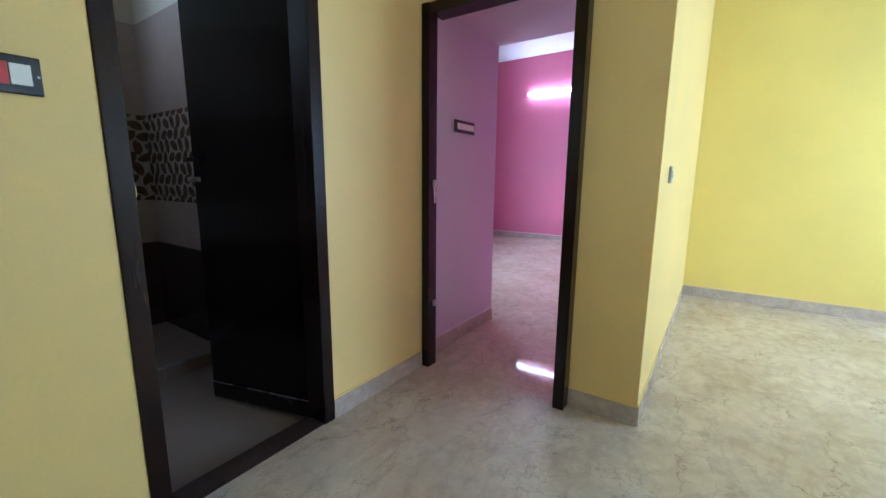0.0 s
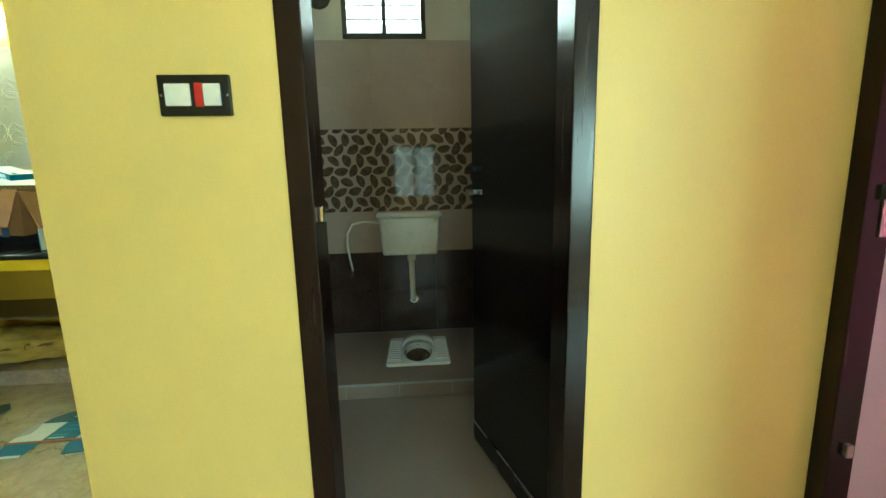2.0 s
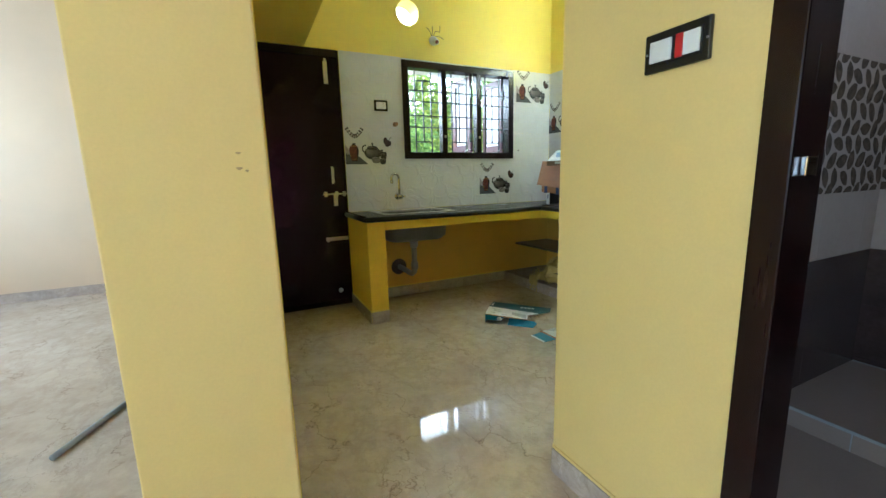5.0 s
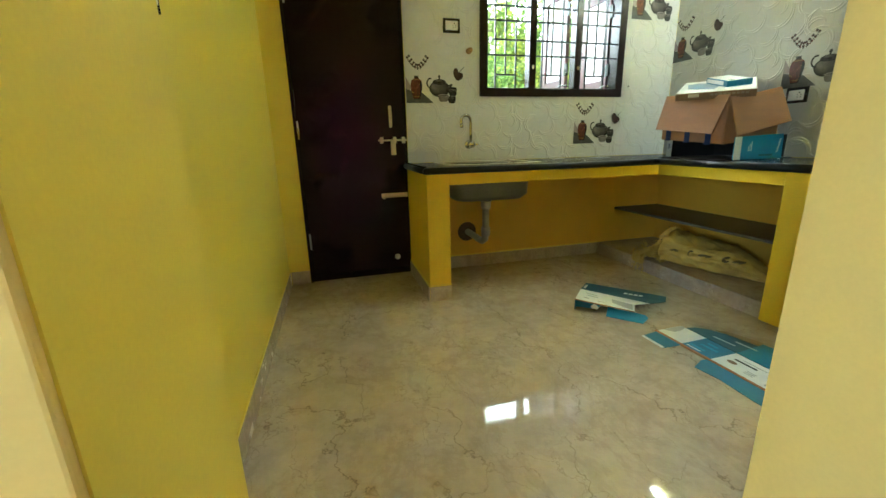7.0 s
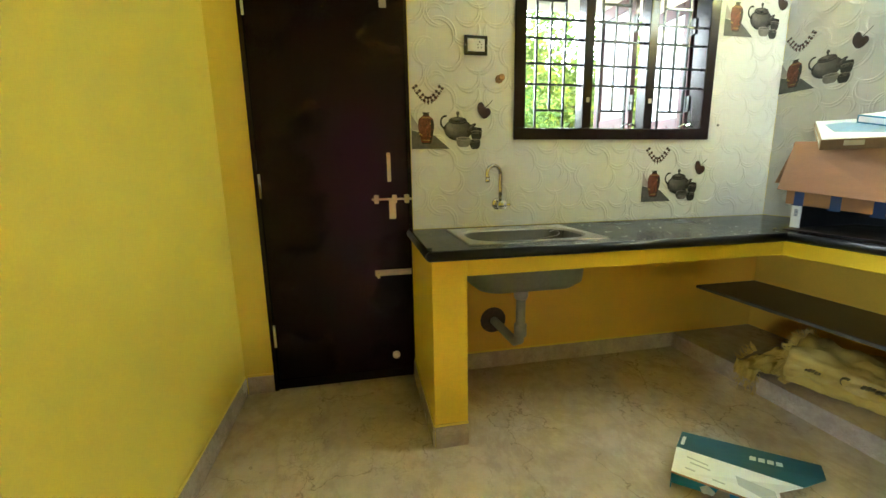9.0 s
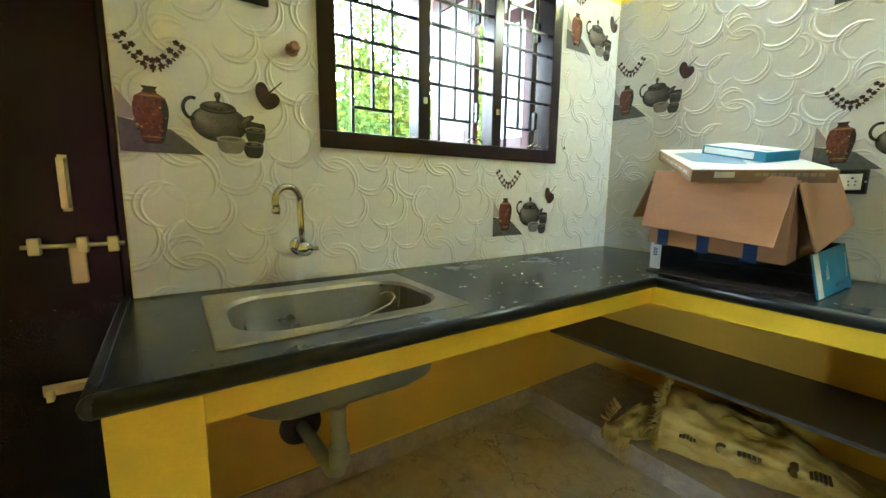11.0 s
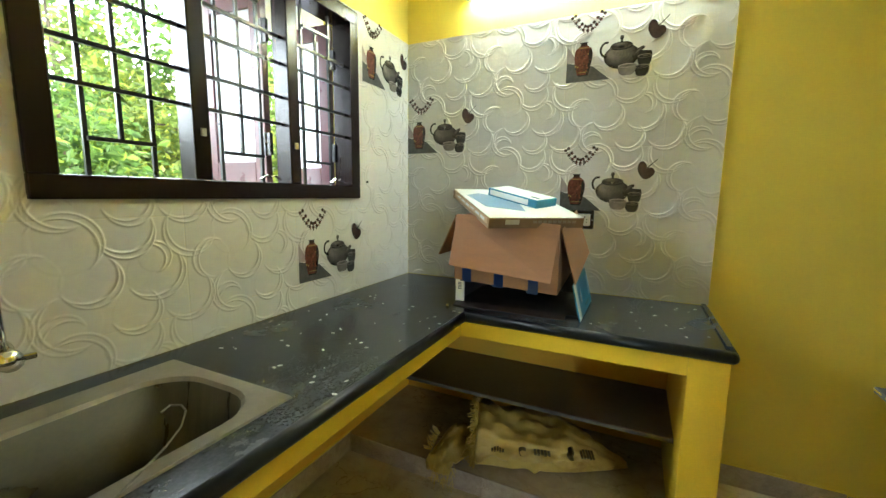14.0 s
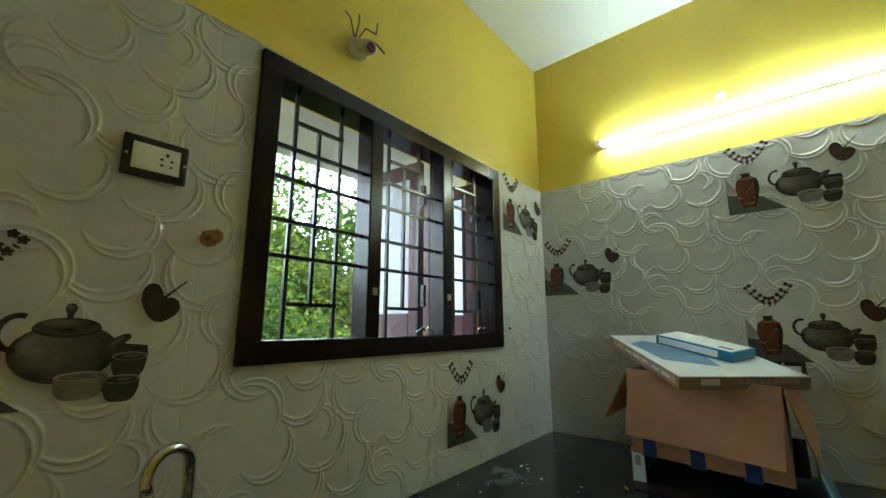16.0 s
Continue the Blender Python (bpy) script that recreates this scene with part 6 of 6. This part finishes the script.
def plain_tiles(parent, origin, axes, length, bands):
    """Rows of glossy tiles; bands: (z0, z1, material). Alike tiles share one mesh."""
    cache = {}
    for z0, z1, m_ in bands:
        n = math.ceil(length / 0.45 - 0.02)
        for i in range(n):
            w_ = min(0.45, length - i * 0.45)
            key = (round(w_, 3), round(z1 - z0, 3), m_.name)
            if key not in cache:
                bm_ = boxes(((0.0004, w_ - 0.0004), (0.0004, z1 - z0 - 0.0004), (0, 0.008)), bevel=0.0008)
                me = bpy.data.meshes.new("tile")
                bm_.to_mesh(me)
                bm_.free()
                me.materials.append(m_)
                cache[key] = me
            ob_ = new("tile", cache[key])
            ob_.parent = parent
            ob_.matrix_basis = Matrix.Translation(origin) @ axes @ Matrix.Translation((i * 0.45, z0, 0))


BANDS = [(-0.05, 0.07, DARKTILE), (0.07, 0.385, DARKTILE), (0.385, 0.70, DARKTILE), (0.70, 1.02, BEIGETILE), (1.02, 1.33, BEIGETILE), (1.33, 1.64, BEIGETILE), (1.64, 1.95, BEIGETILE), (1.95, 2.26, BEIGETILE)]
AX_N = Matrix(((1, 0, 0, 0), (0, 0, -1, 0), (0, 1, 0, 0), (0, 0, 0, 1)))
bt_w = tagged(new("wall_tiles_bathroom_west"), "glossy beige and dark brown bathroom tiles with leaf band", "wall tiles", kind="structure")
bt_s = tagged(new("wall_tiles_bathroom_south"), "glossy beige and dark brown bathroom tiles with leaf band", "wall tiles", kind="structure")
bt_n = tagged(new("wall_tiles_bathroom_north"), "glossy beige and dark brown bathroom tiles with leaf band", "wall tiles", kind="structure")
plain_tiles(bt_w, (-3.80, 0.0, 0), AX_W, 1.30, BANDS)
plain_tiles(bt_s, (-1.835, 0.0, 0), AX_S, 1.955, BANDS)
plain_tiles(bt_n, (-3.79, 1.30, 0), AX_N, 1.955, BANDS)


def leaf_band(parent, origin, axes, length, seed):
    """Printed leaves across the two band rows, alternately leaning."""
    rnd_ = random.Random(seed)
    bm_ = bmesh.new()
    cols = int(length / 0.098)
    for j in range(9):
        for i in range(cols + 1):
            cx = (i + (0.5 if j % 2 else 0.0)) * 0.098 + rnd_.uniform(-0.006, 0.006)
            cz = 1.02 + j * 0.0775 + rnd_.uniform(-0.005, 0.005)
            a = radians((35, 150, 15, 120, 60, 95)[(i * 2 + j) % 6] + rnd_.uniform(-12, 12))
            L, W_ = rnd_.uniform(0.050, 0.058), rnd_.uniform(0.027, 0.032)
            pts = []
            for k in range(18):
                q = k / 18 * 2 * math.pi
                x = L * math.cos(q)
                y = W_ * math.sin(q) * (1 - 0.75 * abs(math.cos(q)) ** 5) + 0.006 * math.cos(q) ** 2
                pts.append((min(length - 0.002, max(0.002, cx + x * math.cos(a) - y * math.sin(a))), min(1.638, max(1.022, cz + x * math.sin(a) + y * math.cos(a)))))
            if max(p[1] for p in pts) - min(p[1] for p in pts) < 0.012 or max(p[0] for p in pts) - min(p[0] for p in pts) < 0.012:
                continue
            f = bm_.faces.new([bm_.verts.new((x, z, 0.0086)) for x, z in pts])
            f.normal_update()
            if f.normal.z < 0:
                f.normal_flip()
    ob_ = mesh_object("leaf_print", bm_, LEAFPRINT, parent)
    ob_["kind"] = "stuff"
    ob_.matrix_basis = Matrix.Translation(origin) @ axes


leaf_band(bt_w, (-3.80, 0.0, 0), AX_W, 1.30, 1)
leaf_band(bt_s, (-1.835, 0.0, 0), AX_S, 1.955, 2)
leaf_band(bt_n, (-3.79, 1.30, 0), AX_N, 1.955, 3)

PLX, PLZ = -2.93, 0.045
structure("bathroom_platform", cell_slab((-3.79, -3.50, -3.14, PLX), (0.009, 0.655, 0.825, 1.291), ((-3.50, -3.14, 0.655, 0.825),), -0.05, PLZ), BATHFLOOR, "dark tiled step holding the squat toilet", "platform")
for b in ([((PLX, PLX + 0.003), (y, y + 0.004), (-0.048, PLZ - 0.014)) for y in (0.30, 0.62, 0.94)] + [((-3.782, -3.774), (0.012, 1.288), (PLZ, PLZ + 0.004))]):
    structure("grout_line", boxes(b), GREYPVC, "pale grout line between bathroom floor tiles", "grout")
structure("bathroom_platform_edge", boxes(((PLX, PLX + 0.006), (0.009, 1.291), (PLZ - 0.012, PLZ + 0.002))), GREYPVC, "pale grout line along the step edge", "edge")


def squat_toilet():
    p = thing("squat_toilet", "white porcelain squat toilet pan set in the floor", "toilet")
    cx, cy = -3.36, 0.74
    bm_ = bmesh.new()
    rim = rounded_rect(-0.24, 0.22, -0.215, 0.215, 0.03, 6)
    def ell(rx, ry, z, n_, ox=0.02):
        return [bm_.verts.new((cx + ox + rx * math.cos(2 * math.pi * (k + 0.5) / n_ + 0), cy + ry * math.sin(2 * math.pi * (k + 0.5) / n_), z)) for k in range(n_)]
    n_ = len(rim)
    o = [bm_.verts.new((cx + x, cy + y, PLZ)) for x, y in rim]
    o2 = [bm_.verts.new((cx + x * 0.985, cy + y * 0.985, PLZ + 0.016)) for x, y in rim]
    i1 = ell(0.165, 0.100, PLZ + 0.014, n_)
    i2 = ell(0.155, 0.092, PLZ - 0.03, n_)
    for a, b in ((o, o2), (o2, i1), (i1, i2)):
        for k in range(n_):
            bm_.faces.new((a[k], a[(k + 1) % n_], b[(k + 1) % n_], b[k]))
    bmesh.ops.recalc_face_normals(bm_, faces=bm_.faces)
    part("pan", bm_, PORCELAIN, p, "", False)
    bm_ = bmesh.new()
    i2, i3 = ell(0.155, 0.092, PLZ - 0.03, n_), ell(0.10, 0.055, PLZ - 0.088, n_)
    for k in range(n_):
        bm_.faces.new((i2[k], i2[(k + 1) % n_], i3[(k + 1) % n_], i3[k]))
    bm_.faces.new(i3)
    bmesh.ops.recalc_face_normals(bm_, faces=bm_.faces)
    part("bowl", bm_, surface("stained_porcelain", (0.15, 0.10, 0.06), 0.25, vary=0.4, scale=18), p, "brown stained bowl")
    bm_ = bmesh.new()
    for k in range(13):
        a = radians(180 * k / 12)
        for q in range(2):
            bm_.verts.new((cx - 0.170 + 0.105 * q, cy + 0.105 * math.cos(a), PLZ + 0.012 + 0.052 * math.sin(a)))
    bm_.verts.ensure_lookup_table()
    for k in range(12):
        bm_.faces.new([bm_.verts[i] for i in (2 * k, 2 * k + 1, 2 * k + 3, 2 * k + 2)])
    bm_.faces.new([bm_.verts[2 * k] for k in range(13)])
    hood = part("hood", bm_, PORCELAIN, p, "raised porcelain splash hood", True)
    hood.modifiers.new("thick", "SOLIDIFY").thickness = 0.012
    for sy in (-1, 1):
        fr_ = part("footrest", boxes(((cx - 0.18, cx + 0.17), (cy + sy * 0.160 - 0.045, cy + sy * 0.160 + 0.045), (PLZ + 0.014, PLZ + 0.020)), bevel=0.002), PORCELAIN, p)
        for k in range(9):
            part("rib", boxes(((cx - 0.16 + 0.038 * k, cx - 0.145 + 0.038 * k), (cy + sy * 0.160 - 0.042, cy + sy * 0.160 + 0.042), (PLZ + 0.020, PLZ + 0.026)), bevel=0.002), PORCELAIN, fr_)
    part("water", moved(lathe([(0.06, 0), (0.06, 0.002)], 18), cx + 0.02, cy, PLZ - 0.086), surface("dark_water", (0.05, 0.035, 0.02), 0.05), p)


squat_toilet()


def cistern():
    c = thing("flush_cistern", "white plastic flush cistern hung on the tiles", "cistern")
    bm_ = boxes(((-3.792, -3.655), (0.475, 0.935), (0.695, 0.985)))
    for v in bm_.verts:
        if v.co.z < 0.8:
            v.co.y = 0.705 + (v.co.y - 0.705) * 0.90
            v.co.x += 0.012 if v.co.x > -3.7 else 0
    bmesh.ops.bevel(bm_, geom=bm_.edges[:], offset=0.022, segments=4, profile=0.6, affect="EDGES")
    part("tank", bm_, WHITEPLASTIC, c, "", True)
    part("lid", boxes(((-3.792, -3.645), (0.462, 0.948), (0.982, 1.012)), bevel=0.008), WHITEPLASTIC, c)
    part("flush_knob", moved(lathe([(0.014, 0), (0.014, 0.014), (0.010, 0.018)], 14, "x"), -3.652, 0.89, 0.955), CHROME, c)
    part("flush_pipe", tube_bm([(-3.72, 0.71, 0.70), (-3.72, 0.71, 0.40), (-3.722, 0.712, 0.35), (-3.74, 0.716, 0.325), (-3.79, 0.72, 0.315)], 0.022, 14), WHITEPLASTIC, c, "white flush pipe", True)
    part("pipe_nut", tube_bm([(-3.72, 0.71, 0.70), (-3.72, 0.71, 0.645)], 0.032, 12), WHITEPLASTIC, c)
    part("wall_collar", moved(lathe([(0.040, 0), (0.034, 0.012)], 16, "x"), -3.792, 0.72, 0.315), CHROME, c)
    part("inlet_hose", tube_bm([(-3.74, 0.47, 0.935), (-3.74, 0.36, 0.945), (-3.745, 0.27, 0.93), (-3.75, 0.225, 0.86), (-3.755, 0.22, 0.76), (-3.762, 0.235, 0.65), (-3.765, 0.25, 0.565)], 0.008, 8), WHITEPLASTIC, c, "white flexible inlet hose", True)
    part("stop_valve", tube_bm([(-3.792, 0.25, 0.545), (-3.735, 0.25, 0.545)], [0.018, 0.016], 10), CHROME, c, "chrome stop valve")
    part("valve_knob", tube_bm([(-3.735, 0.25, 0.545), (-3.715, 0.25, 0.545)], 0.02, 8), CHROME, c)


cistern()
tp = thing("bathroom_tap", "small chrome tap on the bathroom tiles", "tap")
part("body", tube_bm([(-2.75, 0.009, 0.62), (-2.75, 0.07, 0.62), (-2.75, 0.10, 0.60)], 0.012, 10), CHROME, tp, "", True)
part("handle", boxes(((-2.77, -2.73), (0.035, 0.055), (0.635, 0.655)), bevel=0.004), WHITEPLASTIC, tp)
structure("exhaust_patch", moved(lathe([(0.085, 0), (0.07, 0.003), (0.03, 0.002)], 24, "x"), -3.80, 0.115, 2.55), surface("dark_mortar_stain", (0.12, 0.11, 0.09), 0.9, vary=0.4, scale=25), "dark round mortar patch on the bathroom wall", "plaster patch")


def bathroom_window():
    w = tagged(new("window_2"), "small dark-framed louvre window high in the bathroom", "window", kind="structure")
    y0, y1, z0, z1, x0, x1 = 0.27, 0.87, 2.27, 2.85, -3.90, -3.79
    gm = surface("olive_grey_window_metal", (0.08, 0.08, 0.07), 0.4, vary=0.2)
    for b in (((x0, x1), (y0, y1), (z0, z0 + 0.035)), ((x0, x1), (y0, y1), (z1 - 0.035, z1)), ((x0, x1), (y0, y0 + 0.035), (z0 + 0.035, z1 - 0.035)), ((x0, x1), (y1 - 0.035, y1), (z0 + 0.035, z1 - 0.035)), ((x0 + 0.02, x1 - 0.01), (0.555, 0.585), (z0 + 0.035, z1 - 0.035))):
        part("window_frame", boxes(b, bevel=0.003), gm, w)
    for ya, yb in ((y0 + 0.037, 0.553), (0.587, y1 - 0.037)):
        for k in range(5):
            z = z0 + 0.09 + 0.095 * k
            sl = part("louvre_pane", moved(boxes(((-0.003, 0.003), (ya, yb), (-0.052, 0.052))), -3.855, 0, z, 0, -28, 0), GLASS, w)
            sl.visible_shadow = False
            part("louvre_clip", boxes(((-3.826, -3.818), (ya, yb), (z - 0.052, z - 0.042)), bevel=0.001), gm, w)


bathroom_window()

# ---------- hall and other doors ----------
pf = door_frame("door_3", "dark brown door frame of the pink room", [((-1.709, -1.655), (1.945, 2.028), (0, PZ)), ((-0.845, -0.786), (1.955, 2.075), (0, PZ))], ((-1.655, -0.845), (1.955, 2.075), (PZ - 0.06, PZ)))
for z in (0.42, 1.17):
    part("catch", boxes(((-1.656, -1.640), (1.985, 2.005), (z - 0.02, z + 0.02)), bevel=0.003), STEEL, pf, "small metal catch")
part("hinge", boxes(((-1.657, -1.650), (1.992, 2.018), (1.05, 1.16)), bevel=0.002), STEEL, pf, "steel hinge")
bd = door_frame("door_4", "dark brown bedroom door frame with door standing open", [((-0.466, -0.405), (-1.165, -1.03), (0, 2.15)), ((0.40, 0.45), (-1.165, -1.03), (0, 2.15))], ((-0.405, 0.40), (-1.165, -1.03), (2.09, 2.15)))
bl = part("door_leaf", boxes(((-0.402, -0.366), (-1.95, -1.145), (0.01, 2.085)), bevel=0.002), LEAF, bd, "dark brown door leaf standing open")
part("edge_strip", boxes(((-0.378, -0.360), (-1.145, -1.139), (0.01, 2.085))), GREYPVC, bl, "silver grey edge strip")
part("lock_plate", boxes(((-0.425, -0.388), (-1.139, -1.133), (0.90, 1.08)), bevel=0.002), STEEL, bl, "steel lock plate")
part("lever", tube_bm([(-0.36, -1.20, 1.06), (-0.31, -1.20, 1.06), (-0.305, -1.24, 1.06)], 0.007, 8), STEEL, bl)
part("hinge", boxes(((-0.412, -0.396), (-1.139, -1.132), (0.22, 0.34)), bevel=0.002), STEEL, bd, "steel hinge")
part("hinge", boxes(((-0.412, -0.396), (-1.139, -1.132), (1.78, 1.90)), bevel=0.002), STEEL, bd, "steel hinge")
structure("frame_mortar_line", boxes(((-0.479, -0.464), (-1.045, -1.024), (0.0, 2.16)), bevel=0.004), WHITE, "white mortar line beside the bedroom door frame", "mortar line")
pp = thing("plastic_pipe", "long grey plastic pipe lying on the bedroom floor", "pipe")
part("pipe", tube_bm([(0.12, -1.18, 0.0135), (-0.12, -1.73, 0.0135), (-0.36, -2.29, 0.0135)], 0.013, 12), GREYPVC, pp, "", True)
clip = thing("metal_bracket", "small bent metal bracket on the bedroom floor", "bracket", at=(-0.34, -1.95, 0), turn=25)
part("strap", tube_bm([(0, 0, 0.004), (0.01, 0.03, 0.05), (0.02, 0.05, 0.052), (0.03, 0.07, 0.004)], 0.004, 6), STEEL, clip)

# ---------- garden beyond the window ----------


def leafmat(name, c):
    m, n, l, b = tree(name)
    info = n.new("ShaderNodeNewGeometry")
    r = ramp(n, l, info.outputs["Random Per Island"], [(0.0, tuple(x * 0.55 for x in c)), (0.6, c), (1.0, (c[0] * 2.0, c[1] * 1.5, c[2] * 0.9))])
    l.new(r.outputs[0], b.inputs["Base Color"])
    b.inputs["Roughness"].default_value = 0.5
    tr = n.new("ShaderNodeBsdfTranslucent")
    l.new(r.outputs[0], tr.inputs["Color"])
    mx = n.new("ShaderNodeMixShader")
    mx.inputs[0].default_value = 0.58
    l.new(b.outputs[0], mx.inputs[1])
    l.new(tr.outputs[0], mx.inputs[2])
    l.new(mx.outputs[0], n["Material Output"].inputs["Surface"])
    return m


GREEN = [leafmat("leaf_green", (0.13, 0.23, 0.05)), leafmat("leaf_yellow_green", (0.20, 0.28, 0.06))]
BARK = surface("grey_brown_bark", (0.14, 0.10, 0.07), 0.9, vary=0.3, scale=8, grain=40, relief=0.6, depth=0.01, stretch=(1, 1, 0.2))


def garden_tree(name, label, at, height, spread, leaves, size, seed, mat_, low=0.1):
    rnd_ = random.Random(seed)
    t = thing(name, label, "tree" if "tree" in name else "bush", "garden plants", at=at)
    bm_ = tube_bm([(0, 0, 0), (0.04, 0.02, height * 0.3), (-0.03, 0.05, height * 0.6), (0.02, 0, height * 0.9)], [0.07 * height / 4, 0.055 * height / 4, 0.035 * height / 4, 0.012], 8)
    tips = []
    for k in range(18):
        z = height * rnd_.uniform(low, 0.85)
        a = rnd_.uniform(0, 6.28)
        ln = spread * rnd_.uniform(0.4, 1.0)
        p1 = Vector((math.cos(a) * ln * 0.5, math.sin(a) * ln * 0.5, z + ln * 0.25))
        p2 = Vector((math.cos(a) * ln, math.sin(a) * ln, z + ln * rnd_.uniform(0.1, 0.6)))
        tube_bm([(0, 0, z), p1, p2], [0.02, 0.013, 0.005], 5, bm_)
        tips += [p1, p2, (p1 + p2) / 2]
    part("trunk", bm_, BARK, t)
    verts, faces = [], []
    for k in range(leaves):
        c = rnd_.choice(tips) + Vector((rnd_.gauss(0, 0.28), rnd_.gauss(0, 0.28), rnd_.gauss(0, 0.26))) * spread * 0.45
        c.z = max(c.z, 0.05)
        u = Vector((rnd_.gauss(0, 1), rnd_.gauss(0, 1), rnd_.gauss(-0.3, 0.6))).normalized()
        v = u.cross(Vector((rnd_.gauss(0, 1), rnd_.gauss(0, 1), rnd_.gauss(0, 1)))).normalized()
        ln = size * rnd_.uniform(0.6, 1.4)
        b0 = len(verts)
        w = u.cross(v) * ln * 0.12
        verts += [c, c + u * ln * 0.45 + v * ln * 0.26 + w, c + u * ln, c + u * ln * 0.45 - v * ln * 0.26 + w]
        faces += [(b0, b0 + 1, b0 + 2, b0 + 3)]
    me = bpy.data.meshes.new("crown")
    me.from_pydata([tuple(v) for v in verts], [], faces)
    me.materials.append(mat_)
    cr = new("crown", me)
    cr.parent = t
    cr["kind"] = "stuff"
    return t


G = -0.45
for k, (x, y, h, sp, n_, sz) in enumerate(((-3.2, -5.3, 2.7, 1.2, 14000, 0.075), (-4.6, -5.6, 2.9, 1.25, 14000, 0.08), (-2.0, -5.8, 2.7, 1.15, 10000, 0.08), (-6.2, -5.3, 2.9, 1.25, 11000, 0.08), (-0.6, -6.2, 2.6, 1.2, 4500, 0.09), (-4.0, -7.4, 4.4, 1.8, 14000, 0.10), (-5.9, -7.7, 4.6, 1.9, 13000, 0.10), (-7.8, -7.0, 4.6, 1.9, 13000, 0.11), (-1.5, -8.0, 4.4, 1.8, 6000, 0.11), (-9.5, -5.0, 4.0, 1.7, 4500, 0.12))):
    garden_tree("garden_tree" if h > 4 else "garden_bush", "leafy green garden tree" if h > 4 else "leafy sunlit green garden bush", (x, y, G), h, sp, n_, sz, 20 + k, GREEN[k % 2], 0.25 if h > 4 else 0.05)
cable = thing("outdoor_cable", "thin black cable sagging across the garden", "cable")
part("strand", tube_bm([(-9.0, -4.1, 0.75), (-5.0, -4.05, 0.92), (-3.0, -4.0, 1.12), (-0.48, -3.96, 1.46)], 0.006, 6), BLACK, cable)
structure("compound_wall", boxes(((-14, 6), (-10.6, -10.4), (G, 2.6)), ((-8.2, -8.0), (-10.4, -3.5), (G, 2.4))), OUTER, "pale plastered compound wall behind the garden", "wall")

stain = surface("brown_wall_smudge", (0.55, 0.36, 0.15), 0.7, vary=0.3, scale=40)
for x, z, w_, h_ in ((-0.728, 1.202, 0.005, 0.0025), (-0.727, 1.171, 0.006, 0.003), (-0.741, 1.166, 0.003, 0.0025)):
    structure("wall_smudge", moved(slab([(w_ * math.cos(a) * (1 + 0.3 * math.sin(3 * a)), h_ * math.sin(a)) for a in (2 * math.pi * k / 14 for k in range(14))], 0.0008), x, -0.0218, z, 90), stain, "small brown smudge on the jamb", "smudge")
hp = thing("wall_plug", "small brown screw hole plug in yellow wall", "plug")
part("cap", moved(lathe([(0.007, 0), (0.007, 0.003), (0.003, 0.004)], 10, "x"), KX1 - 0.003, -0.83, 1.29), KRAFT, hp)

# hazy bright sky low behind the gardens
HAZE = glowing("bright_haze", (0.93, 0.97, 1.0), 7.4)
structure("backdrop_south", boxes(((-140, 90), (-62.0, -61.8), (-0.6, 60))), HAZE, "white hazy sky beyond the garden", "backdrop")
structure("backdrop_west", boxes(((-70.0, -69.8), (-61.8, 60), (-0.6, 60))), HAZE, "white hazy sky beyond the house", "backdrop")
